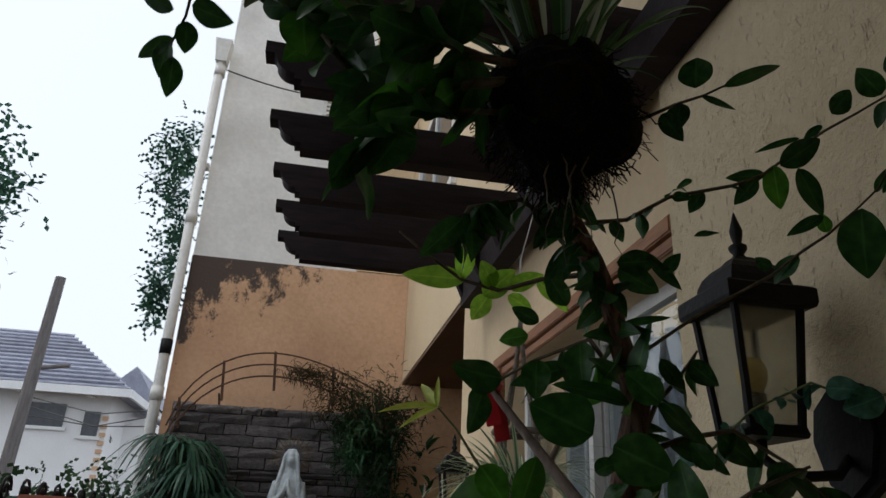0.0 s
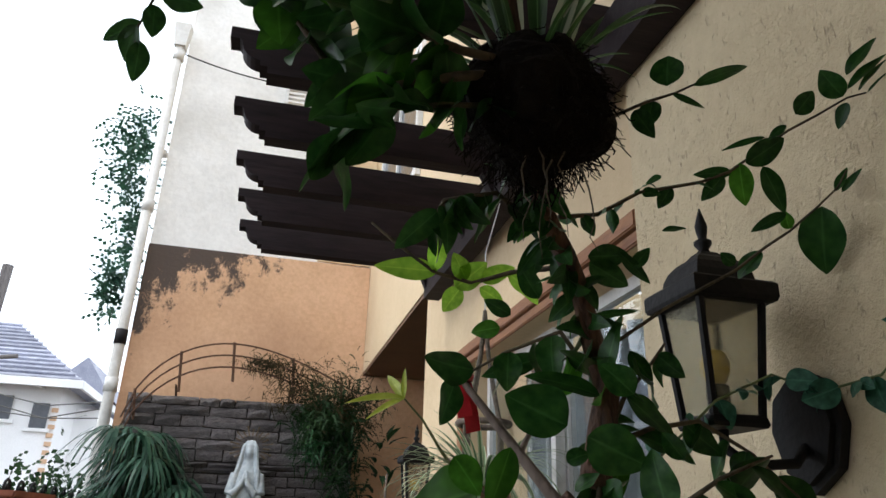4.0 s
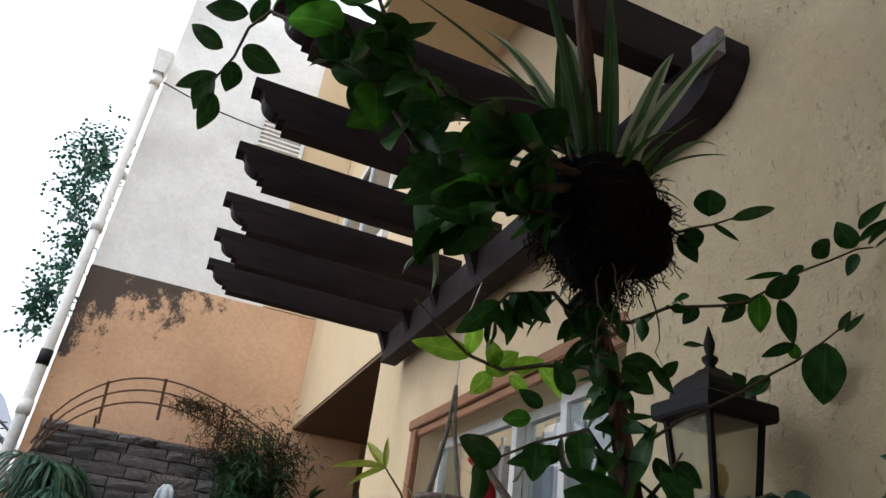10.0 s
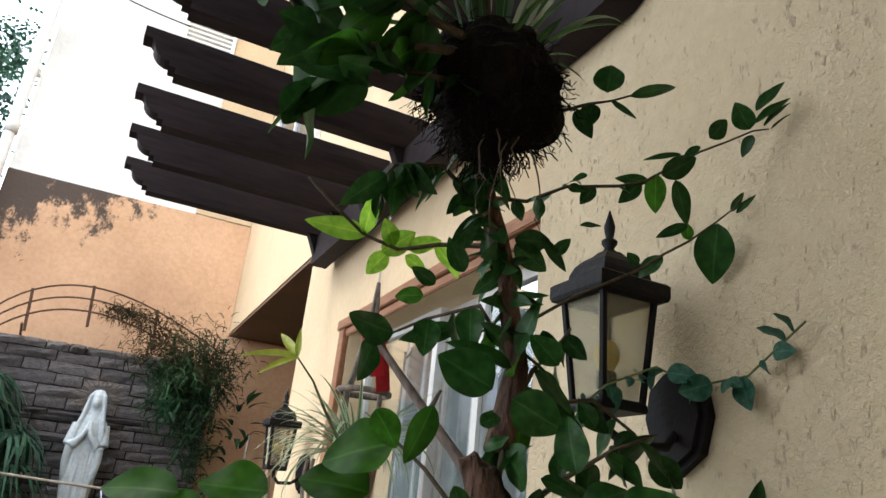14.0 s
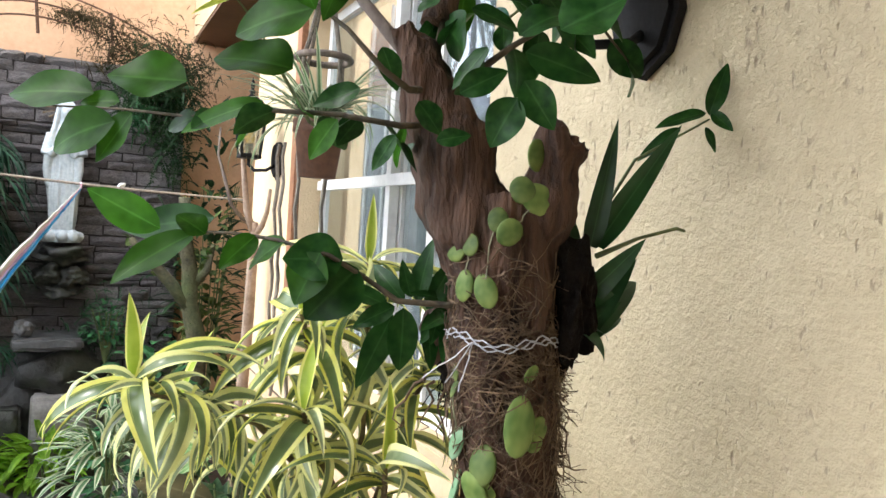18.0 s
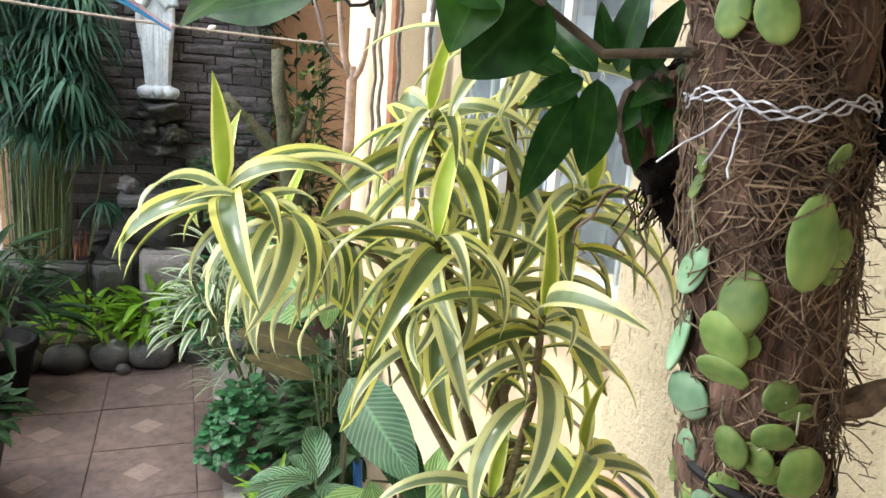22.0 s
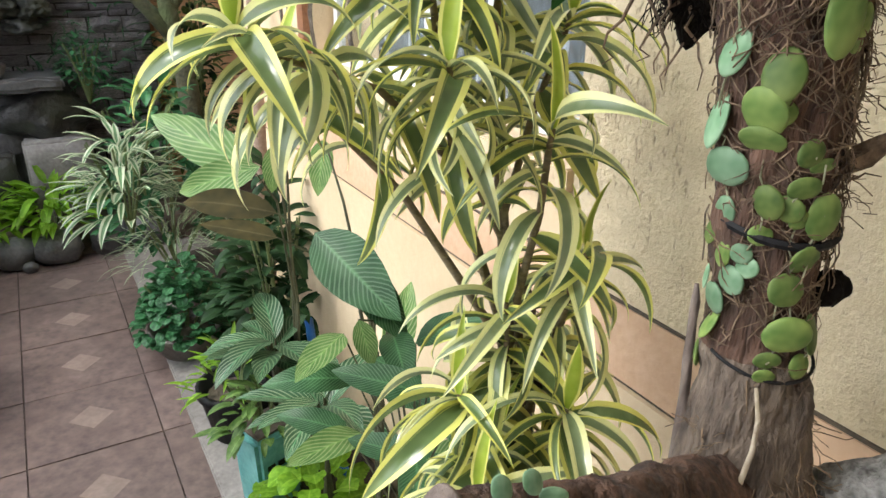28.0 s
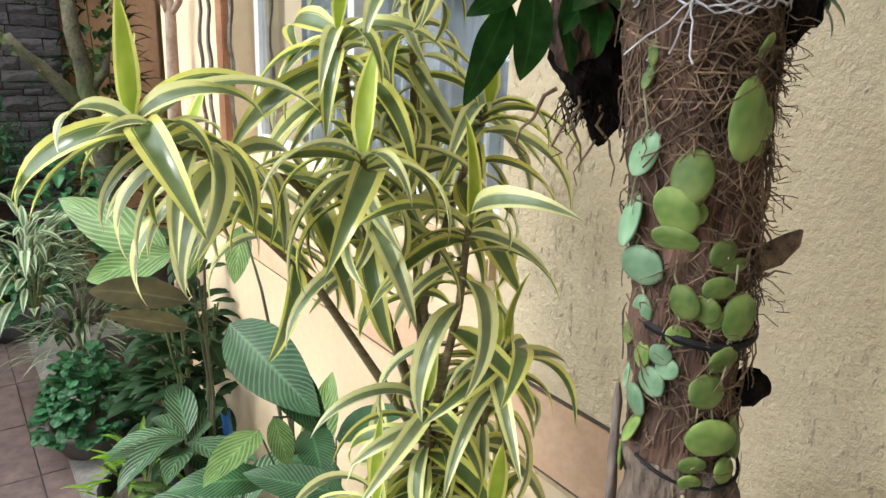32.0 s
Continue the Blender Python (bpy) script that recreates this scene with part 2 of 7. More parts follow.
# ---- building helpers ----
def finish(name, mesh, material, parent=None, label=""):
    mesh.materials.append(material)
    ob = new(name, mesh)
    if parent:
        ob.parent = parent
    if label:
        ob["label"] = label
    return ob


def part(name, bm, material, parent=None, label="", smooth=False):
    me = bpy.data.meshes.new(name)
    bm.to_mesh(me)
    bm.free()
    if smooth:
        me.polygons.foreach_set("use_smooth", [True] * len(me.polygons))
    return finish(name, me, material, parent, label)


def box(bm, x0, x1, y0, y1, z0, z1, bevel=0.0):
    r = bmesh.ops.create_cube(bm, size=1.0)
    bmesh.ops.transform(bm, matrix=Matrix.Translation(((x0 + x1) / 2, (y0 + y1) / 2, (z0 + z1) / 2)) @ Matrix.Diagonal((x1 - x0, y1 - y0, z1 - z0, 1)), verts=r["verts"])
    if bevel:
        bmesh.ops.bevel(bm, geom=list({e for v in r["verts"] for e in v.link_edges}), offset=bevel, segments=2, affect="EDGES")
    return bm


def boxed(name, dims, material, parent=None, label="", bevel=0.0):
    return part(name, box(bmesh.new(), *dims, bevel), material, parent, label)


def tube(bm, pts, radii, n=8, wob=0.0, cap=True):
    """A round tube along points, with a radius for each."""
    pts = [Vector(p) for p in pts]
    rings, side = [], None
    for i, p in enumerate(pts):
        d = (pts[min(i + 1, len(pts) - 1)] - pts[max(i - 1, 0)]).normalized()
        side = (side - side.dot(d) * d).normalized() if side else d.orthogonal().normalized()
        up = d.cross(side)
        r = radii[i] if hasattr(radii, "__len__") else radii
        ring = []
        for k in range(n):
            a = 2 * math.pi * k / n
            w = 1 + wob * noise.noise(p * 9 + Vector((math.cos(a), math.sin(a), 0)) * 1.3)
            ring.append(bm.verts.new(p + (side * math.cos(a) + up * math.sin(a)) * r * w))
        rings.append(ring)
    for a, b in zip(rings, rings[1:]):
        for k in range(n):
            bm.faces.new((a[k], a[(k + 1) % n], b[(k + 1) % n], b[k]))
    if cap:
        bm.faces.new(rings[0][::-1])
        bm.faces.new(rings[-1])
    return bm


def lathe(bm, profile, n=24, at=(0, 0, 0)):
    """A turned form from (radius, height) pairs."""
    rings = []
    for r, z in profile:
        rings.append([bm.verts.new((at[0] + r * math.cos(2 * math.pi * k / n), at[1] + r * math.sin(2 * math.pi * k / n), at[2] + z)) for k in range(n)])
    for a, b in zip(rings, rings[1:]):
        for k in range(n):
            bm.faces.new((a[k], a[(k + 1) % n], b[(k + 1) % n], b[k]))
    bm.faces.new(rings[0][::-1])
    bm.faces.new(rings[-1])
    return bm


def prism(bm, outline, axis, a, b):
    """A flat outline of (u, v) pushed from a to b along an axis."""
    put = {"x": lambda u, v, w: (w, u, v), "y": lambda u, v, w: (u, w, v), "z": lambda u, v, w: (u, v, w)}[axis]
    lo, hi = [bm.verts.new(put(u, v, a)) for u, v in outline], [bm.verts.new(put(u, v, b)) for u, v in outline]
    bm.faces.new(lo[::-1])
    bm.faces.new(hi)
    for i in range(len(outline)):
        j = (i + 1) % len(outline)
        bm.faces.new((lo[i], lo[j], hi[j], hi[i]))
    bmesh.ops.recalc_face_normals(bm, faces=bm.faces)
    return bm


def empty(name, at=(0, 0, 0), label="", category="", group="", kind=""):
    ob = new(name)
    ob.empty_display_size = 0.05
    ob.location = at
    return tagged(ob, label, category, group, kind)


def under(child, parent):
    """Keep the child where it stands while it becomes a part of its thing."""
    child.parent = parent
    child.matrix_parent_inverse = Matrix.Translation(parent.location).inverted()
    return child


# porch soffit: browner and darker than the wall render
M_SOFFIT = mat("brown_soffit", (0.12, 0.062, 0.034), (0.19, 0.10, 0.058), 0.75, 4, 0.15, 40)


# ---- the large structure ----
XW = 0.90          # face of the near stucco wall
YF = 5.19          # face of the end wall
ground = boxed("ground", (-60, 60, -40, 120, -0.4, -0.03), M_EARTH)
tagged(ground, "dark packed earth ground round the garden", "ground", kind="structure")

floor = boxed("floor", (-0.66, 2.5, -2.0, 6.85, -0.06, -0.004), M_JOINT)
tagged(floor, "terracotta tiled garden path with pale diamond inlays", "floor", kind="structure")

wall_right = boxed("wall_right", (XW, XW + 0.16, -2.5, 1.26, -0.05, 6.2), M_STUCCO)
tagged(wall_right, "tan rough-trowelled stucco house wall with stains", "wall", kind="structure")

# the wall with the window: opening y 1.26 to 2.42, z 1.18 to 2.24
WX = 0.925
bm = bmesh.new()
box(bm, WX, WX + 0.16, 1.26, 3.12, -0.05, 1.16)
box(bm, WX, WX + 0.16, 1.26, 3.12, 2.25, 2.72)
box(bm, WX, WX + 0.16, 2.44, 3.12, 1.16, 2.25)
box(bm, WX, WX + 0.16, 1.26, 5.19, 2.72, 6.2)
box(bm, WX + 1.5, WX + 1.6, 3.0, 6.9, -0.05, 2.72)
box(bm, WX, WX + 1.6, 5.19, 5.3, 2.80, 6.2)
box(bm, WX, WX + 1.6, 6.8, 6.9, -0.05, 2.72)
box(bm, WX - 0.002, WX + 0.06, 5.44, 6.8, -0.05, 2.72)
box(bm, WX + 0.16, WX + 1.5, 3.0, 3.12, -0.05, 2.72)
box(bm, WX + 0.16, WX + 1.6, 3.12, 5.19, 2.722, 2.80)
box(bm, WX, WX + 1.6, 5.19, 6.9, 2.72, 2.80)
wall_window = tagged(part("wall_window", bm, M_SMOOTH), "tan painted house wall with a window and a deep porch opening", "wall", kind="structure")

bm = bmesh.new()
box(bm, -0.66, WX - 0.002, YF + 0.03, YF + 0.25, 3.52, 6.35)
wall_far = tagged(part("wall_far", bm, M_GREYWALL), "bare grey weathered end wall with mould along its foot", "wall", kind="structure")
boxed("lower_wall", (-0.66, WX - 0.002, YF, YF + 0.25, -0.05, 3.515), M_ORANGE, wall_far, "orange rendered lower half, stained from above")

tagged(boxed("kerb", (0.475, 0.90, 1.2, 4.2, -0.004, 0.022), M_CEMENT, None, "", 0.006), "low grey cement strip along the house wall", "kerb", kind="structure")

# soil strip, its dark colour also standing in for shade at the wall foot
bm = bmesh.new()
rows = []
for i in range(29):
    y = 1.22 + 0.095 * i
    rows.append([bm.verts.new((x, y, 0.023 + h * (1 + 0.5 * noise.noise(Vector((x * 9, y * 7, 0)))))) for x, h in ((0.60, 0.0), (0.66, 0.03), (0.74, 0.05), (0.82, 0.06), (0.885, 0.05))])
for a, b in zip(rows, rows[1:]):
    for k in range(4):
        bm.faces.new((a[k], a[k + 1], b[k + 1], b[k]))
tagged(part("soil_bed", bm, M_SOIL, None, "", True), "dark soil with litter that also stands in for wall-foot shade", "soil", kind="structure")

# unseen roof added overhead to block sky light nearby, and an added closing wall behind
porch = boxed("porch_roof", (-3.5, 1.06, -2.6, 0.55, 2.52, 2.61), M_BEAM)
tagged(porch, "unseen dark timber roof added to shade the near wall and foliage", "roof", kind="structure")
back = boxed("wall_back", (-3.5, 1.06, -2.75, -2.6, -0.05, 2.61), M_SMOOTH)
tagged(back, "unseen plain tan wall added to close the place behind", "wall", kind="structure")

# slab added overhead to shade the upper wall, the pergola and the near foliage
slab = part("balcony_slab", box(box(bmesh.new(), -0.9, 0.895, -2.6, 1.9, 3.62, 3.77), 0.45, 0.895, 1.9, 2.3, 3.62, 3.77), M_SMOOTH)
tagged(slab, "plain tan slab added overhead to shade the entrance", "slab", kind="structure")


# ---- pergola, windows, pipe: on the walls ----
def rafter(y):
    """A rafter of the pergola with a stepped, rounded nose."""
    out = [(0.105, 2.775), (0.90, 2.775), (0.90, 2.665), (0.195, 2.665), (0.195, 2.682), (0.178, 2.682)]
    for k in range(7):
        a = math.pi / 2 * k / 6
        out.append((0.178 - 0.045 * math.sin(a), 2.690 + 0.042 * (1 - math.cos(a)) + 0.006))
    out += [(0.126, 2.745), (0.105, 2.745)]
    return part("rafter", prism(bmesh.new(), out, "y", y, y + 0.05), M_BEAM)


M_PLATE = mat("grey_primer", (0.16, 0.15, 0.16), (0.28, 0.27, 0.28), 0.6, 20, 0.1, 80)
pergola = empty("pergola", (0.87, 1.8, 2.55), "dark-stained timber pergola with scalloped rafter ends on the house wall", "pergola")
for y in (2.744, 2.468, 2.196, 1.893, 1.6, 1.3, 1.0):
    under(rafter(y), pergola)
ledge = [(0.90, 2.664), (0.90, 2.63), (0.915, 2.60), (0.95, 2.565), (0.99, 2.55), (2.79, 2.55), (2.79, 2.664)]
under(part("ledger", prism(bmesh.new(), ledge, "x", 0.835, 0.897), M_BEAM), pergola)
under(boxed("end_board", (0.815, 0.834, 0.89, 0.95, 2.61, 2.664), M_PLATE, None, "pale grey unpainted end board"), pergola)
for y in (2.744, 2.468, 2.196, 1.893):
    under(part("bracket", prism(bmesh.new(), [(0.80, 2.664), (0.834, 2.664), (0.834, 2.59)], "y", y + 0.008, y + 0.042), M_BEAM), pergola)

# house window: red-brown trim, white sliding sashes
window_1 = empty("window_1", (0.96, 1.84, 1.16), "white aluminium sliding window in a red-brown trim", "window", kind="structure")
for name, d in (("head_trim", (0.902, 0.924, 1.27, 2.52, 2.25, 2.285)), ("head_trim", (0.912, 0.924, 1.27, 2.47, 2.222, 2.248)),
                ("jamb_trim", (0.905, 0.924, 2.445, 2.50, 1.14, 2.249)), ("sill", (0.885, 1.05, 1.262, 2.50, 1.12, 1.158))):
    under(boxed(name, d, M_TRIM if "trim" in name else M_SMOOTH, None, "", 0.003), window_1)
fx = 0.985
for a, b, x in ((1.27, 1.64, fx), (1.62, 1.88, fx + 0.03), (1.86, 2.42, fx)):
    sash = part("sash", box(box(box(box(bmesh.new(), x, x + 0.025, a, a + 0.028, 1.162, 2.215), x, x + 0.025, b - 0.028, b, 1.162, 2.215), x, x + 0.025, a + 0.028, b - 0.028, 2.187, 2.215), x, x + 0.025, a + 0.028, b - 0.028, 1.162, 1.20), M_WHITE)
    under(sash, window_1)
    g = under(boxed("pane", (x + 0.010, x + 0.014, a + 0.028, b - 0.028, 1.20, 2.187), GLASS), sash)
    g.visible_shadow = False
for z in (1.69,):
    under(boxed("transom", (fx - 0.012, fx - 0.002, 1.27, 2.42, z - 0.014, z + 0.014), M_WHITE), window_1)
for y in (1.42, 1.51, 1.72, 1.80, 1.98, 2.12, 2.26):
    under(part("guard_bar", tube(bmesh.new(), [(fx + 0.09, y, 1.17), (fx + 0.09, y, 2.2)], 0.006, 6), M_WHITE), window_1)
M_CURTAIN = mat("grey_curtain", (0.20, 0.22, 0.235), (0.36, 0.385, 0.40), 0.9, 3, 0.2, 30)
bm = bmesh.new()
rows = []
for z in (1.17, 2.2):
    rows.append([bm.verts.new((1.13 + 0.018 * math.sin(k * 0.9) + 0.008 * math.sin(k * 0.37), 1.27 + 1.15 * k / 90, z)) for k in range(91)])
for k in range(90):
    bm.faces.new((rows[0][k], rows[0][k + 1], rows[1][k + 1], rows[1][k]))
tagged(part("curtain", bm, M_CURTAIN, None, "", True), "pale grey pleated curtain behind the window glass", "curtain")

# upper window and louvre seen between the rafters
window_2 = empty("window_2", (0.93, 4.1, 3.5), "upper floor window with a white frame", "window", kind="structure")
under(boxed("pane", (0.915, 0.921, 3.5, 4.7, 3.5, 4.3), M_DARKGLASS), window_2)
for d in ((0.895, 0.924, 3.44, 3.5, 3.44, 4.36), (0.895, 0.924, 4.7, 4.76, 3.44, 4.36), (0.895, 0.924, 3.5, 4.7, 4.3, 4.36), (0.895, 0.924, 3.5, 4.7, 3.44, 3.5), (0.90, 0.914, 4.08, 4.12, 3.5, 4.3)):
    under(boxed("window_frame", d, M_WHITE), window_2)
vent = empty("wall_louvre", (0.32, YF + 0.02, 4.84), "small grey louvred vent high in the end wall", "vent")
under(boxed("frame", (0.13, 0.16, YF - 0.01, YF + 0.03, 4.83, 5.13), M_WHITE), vent)
under(boxed("frame", (0.49, 0.52, YF - 0.01, YF + 0.03, 4.83, 5.13), M_WHITE), vent)
for k in range(7):
    s = boxed("slat", (0.16, 0.49, YF - 0.005, YF + 0.028, 4.845 + 0.04 * k, 4.862 + 0.04 * k), M_GREYWALL)
    under(s, vent)
tagged(boxed("wall_panel", (0.525, WX - 0.004, YF + 0.012, YF + 0.028, 3.53, 5.94), M_SMOOTH), "tan painted strip of the end wall by the corner", "wall", kind="structure")

# rain pipe
pipe = empty("rain_pipe", (-0.70, 5.1, 0), "white plastic rain pipe with a black tape band", "drainpipe")
under(part("pipe", tube(bmesh.new(), [(-0.70, 5.11, -0.03), (-0.70, 5.11, 2.5), (-0.705, 5.11, 5.12)], 0.036, 16), M_PIPE, None, "", True), pipe)
for z in (0.5, 2.45, 3.72, 5.0):
    under(part("coupling", tube(bmesh.new(), [(-0.70, 5.11, z), (-0.70, 5.11, z + 0.09)], 0.043, 16), M_PIPE, None, "", True), pipe)
under(part("band", tube(bmesh.new(), [(-0.70, 5.11, 2.76), (-0.70, 5.11, 2.86)], 0.040, 16), M_BLACK, None, "black tape band", True), pipe)
under(part("outlet_box", prism(bmesh.new(), [(-0.745, 5.12), (-0.66, 5.12), (-0.64, 5.33), (-0.77, 5.33)], "y", 5.06, 5.17), M_PIPE), pipe)
under(boxed("wall_clip", (-0.70, -0.655, 5.14, 5.2, 4.2, 4.24), M_PIPE), pipe)
M_CABLE = mat("black_cable", (0.02, 0.02, 0.02), (0.05, 0.045, 0.04), 0.6, 20, 0.0, 60)
tagged(part("cable", tube(bmesh.new(), [(-0.70 + 0.87 * k / 8, 5.14, 5.10 - 0.14 * k / 8 - 0.03 * math.sin(math.pi * k / 8)) for k in range(9)], 0.006, 6), M_CABLE), "thin black cable slung from the pipe to the vent", "cable")

# painted bands scored into the wall's foot
band = tagged(boxed("wall_band", (XW - 0.006, XW + 0.02, -2.0, 1.259, 0.873, 0.99), M_BAND), "peach painted band with scored lines on the wall's foot", "wall trim", kind="structure")
boxed("band_length", (WX - 0.006, WX + 0.02, 1.262, 3.119, 0.873, 0.99), M_BAND, band)
foot = tagged(boxed("wall_foot", (XW - 0.012, XW + 0.02, -2.0, 1.259, -0.004, 0.867), M_SMOOTH), "smooth tan painted wall foot", "wall trim", kind="structure")
groove = tagged(boxed("wall_groove", (XW - 0.004, XW + 0.02, -2.0, 1.259, 0.8675, 0.8725), M_EARTH), "dark scored line under the painted band", "wall trim", kind="structure")
boxed("groove_length", (WX - 0.004, WX + 0.02, 1.262, 3.119, 0.8675, 0.8725), M_EARTH, groove)
boxed("groove_length", (XW - 0.004, XW + 0.02, -2.0, 1.259, 0.9905, 0.9945), M_EARTH, groove)
boxed("groove_length", (WX - 0.004, WX + 0.02, 1.262, 3.119, 0.9905, 0.9945), M_EARTH, groove)
boxed("foot_length", (WX - 0.012, WX + 0.02, 1.262, 3.119, -0.004, 0.867), M_SMOOTH, foot)
boxed("porch_soffit", (WX + 0.004, WX + 1.498, 3.124, YF - 0.005, 2.700, 2.716), M_SOFFIT, wall_window, "brown porch soffit")
boxed("porch_back", (WX - 0.002, WX + 0.499, YF - 0.03, YF - 0.004, -0.004, 2.69), M_ORANGE, wall_window)


# ---- the stone water wall with its statue ----
stone_wall = boxed("stone_wall", (-0.55, 0.86, 4.90, YF - 0.035, -0.004, 2.41), M_MORTAR)
tagged(stone_wall, "dark stacked ledge-stone water wall", "stone wall", kind="structure")
shelf = empty("statue_shelf", (0.23, 4.74, 1.1), "dark rough rock shelf that carries the statue", "rock shelf")


def rock(seed, sx, sy, sz, rough=0.22, div=3):
    bm = bmesh.new()
    bmesh.ops.create_icosphere(bm, subdivisions=div, radius=1.0)
    off = Vector((seed * 3.7, seed * 1.9, seed))
    for v in bm.verts:
        d = v.co.normalized()
        r = 1 + rough * noise.noise(d * 1.4 + off) + rough * 0.5 * noise.noise(d * 3.5 + off)
        v.co = Vector((d.x * sx, d.y * sy, d.z * sz)) * r
    return bm


M_ROCK = mat("dark_wet_rock", (0.012, 0.012, 0.012), (0.045, 0.043, 0.040), 0.55, 12, 0.6, 60, dirt=(0.05, 0.06, 0.03), dirt_amount=0.5)
M_BOULDER = mat("grey_river_boulder", (0.05, 0.05, 0.054), (0.125, 0.122, 0.12), 0.6, 9, 0.3, 60, dirt=(0.05, 0.05, 0.045), varied=0.25)
for k, (x, z, sx, sz) in enumerate(((0.23, 1.30, 0.13, 0.075), (0.18, 1.19, 0.09, 0.06), (0.29, 1.17, 0.08, 0.06), (0.23, 1.09, 0.10, 0.045))):
    r = part("rock", rock(k + 1, sx, 0.13, sz, 0.5, 4), M_ROCK, None, "", True)
    r.location = (x, 4.80, z)
    under(r, shelf)
    r.matrix_parent_inverse = Matrix.Translation(shelf.location).inverted()

M_STATUE = mat("white_statue_paint", (0.36, 0.42, 0.46), (0.60, 0.64, 0.65), 0.55, 14, 0.15, 60, dirt=(0.22, 0.25, 0.27), dirt_amount=0.6)
bm = bmesh.new()
prof = [(0.0, 0.094, 0.066), (0.03, 0.096, 0.068), (0.055, 0.084, 0.06), (0.075, 0.062, 0.05), (0.12, 0.066, 0.05), (0.22, 0.072, 0.053), (0.29, 0.080, 0.055), (0.40, 0.088, 0.057), (0.50, 0.090, 0.058),
        (0.57, 0.086, 0.056), (0.615, 0.076, 0.050), (0.65, 0.050, 0.040), (0.675, 0.038, 0.036), (0.70, 0.040, 0.040), (0.735, 0.041, 0.042), (0.765, 0.036, 0.038), (0.785, 0.024, 0.026), (0.797, 0.006, 0.008)]
rings = []
for z, a, b in prof:
    ring = []
    for k in range(48):
        th = 2 * math.pi * k / 48
        fold = 1 + (0.08 * math.sin(8 * th + 3 * z) + 0.05 * math.sin(15 * th - 9 * z)) * max(0, min(1, (0.58 - z) / 0.3)) * min(1, max(0, z - 0.06) / 0.05)
        fold += 0.12 * noise.noise(Vector((4 * math.cos(th), 4 * math.sin(th), 30 * z))) * (z < 0.07)
        ring.append(bm.verts.new((a * fold * math.cos(th), b * fold * math.sin(th), z)))
    rings.append(ring)
for a, b in zip(rings, rings[1:]):
    for k in range(48):
        bm.faces.new((a[k], a[(k + 1) % 48], b[(k + 1) % 48], b[k]))
bm.faces.new(rings[0][::-1])
bm.faces.new(rings[-1])
for s in (-1, 1):
    # bent sleeve with joined hands, the edge of the mantle beside the head and down the side, and the gown's folds
    tube(bm, [(0.074 * s, -0.010, 0.60), (0.092 * s, -0.03, 0.49), (0.060 * s, -0.062, 0.485), (0.020 * s, -0.078, 0.535), (0.008 * s, -0.080, 0.575), (0.004 * s, -0.074, 0.615)], [0.024, 0.027, 0.023, 0.016, 0.012, 0.005], 12)
    tube(bm, [(0.075 * s, -0.045, 0.475), (0.080 * s, -0.042, 0.40), (0.074 * s, -0.040, 0.32), (0.066 * s, -0.036, 0.29)], [0.024, 0.022, 0.016, 0.005], 10)
    tube(bm, [(0.014 * s, -0.012, 0.790), (0.036 * s, -0.026, 0.755), (0.044 * s, -0.026, 0.70), (0.052 * s, -0.034, 0.645), (0.066 * s, -0.044, 0.58), (0.080 * s, -0.035, 0.45), (0.078 * s, -0.035, 0.30)], [0.010, 0.012, 0.013, 0.014, 0.014, 0.012, 0.006], 8)
    for q in range(4):
        tube(bm, [((0.010 + 0.017 * q) * s, -0.056 + 0.004 * q, 0.47), ((0.018 + 0.015 * q) * s, -0.058 + 0.004 * q, 0.27), ((0.012 + 0.014 * q) * s, -0.050 + 0.004 * q, 0.075)], [0.004, 0.008, 0.007], 6)
for x, y, r in ((-0.05, -0.05, 0.034), (0.012, -0.062, 0.032), (0.062, -0.04, 0.036), (-0.08, -0.01, 0.03), (0.085, 0.0, 0.03)):
    bmesh.ops.create_icosphere(bm, subdivisions=2, radius=r, matrix=Matrix.Translation((x, y, 0.035)))
bmesh.ops.create_icosphere(bm, subdivisions=2, radius=0.031, matrix=Matrix.Translation((0, -0.020, 0.718)) @ Matrix.Diagonal((0.9, 1, 1.25, 1)))
statue = part("statue", bm, M_STATUE, None, "", True)
statue.matrix_world = pose(0.225, 4.74, 1.37, 0, 0, -8)
fuse = statue.modifiers.new("fuse", "REMESH")
fuse.mode, fuse.voxel_size, fuse.use_smooth_shade = "VOXEL", 0.0042, True
tagged(statue, "white painted plaster statue of a robed praying figure", "statue")
M_GILT = mat("dull_gilt", (0.14, 0.10, 0.06), (0.28, 0.21, 0.13), 0.6, 20, 0.1, 60, metal=0.4)
burst = empty("metal_sunburst", (0.225, 4.80, 2.13), "dull gilt wire sunburst behind the statue's head", "ornament")
for k in range(17):
    a = radians(-35 + 250 * k / 16)
    c, s = math.cos(a), math.sin(a)
    r1 = 0.118 if k % 2 else 0.098
    under(part("ray", tube(bmesh.new(), [(0.225 + 0.07 * c, 4.81, 2.13 + 0.07 * s), (0.225 + r1 * c, 4.81, 2.13 + r1 * s), (0.225 + (r1 + 0.012) * c, 4.81, 2.13 + (r1 + 0.012) * s)], [0.0035, 0.0035, 0.007], 6), M_GILT), burst)

# half-round wire trellis on top of the stone wall
M_RUST = mat("rusty_iron", (0.05, 0.022, 0.012), (0.13, 0.06, 0.03), 0.8, 30, 0.3, 100)
trellis = empty("wire_trellis", (0.2, 4.8, 2.42), "rusty half-round wire trellis on the stone wall", "trellis")


def arc(x, drop):
    u = (x + 0.55) / 1.45
    return 2.26 + 0.50 * math.sin(math.pi * min(max(u, 0), 1) ** 0.62 * 0.86) - drop


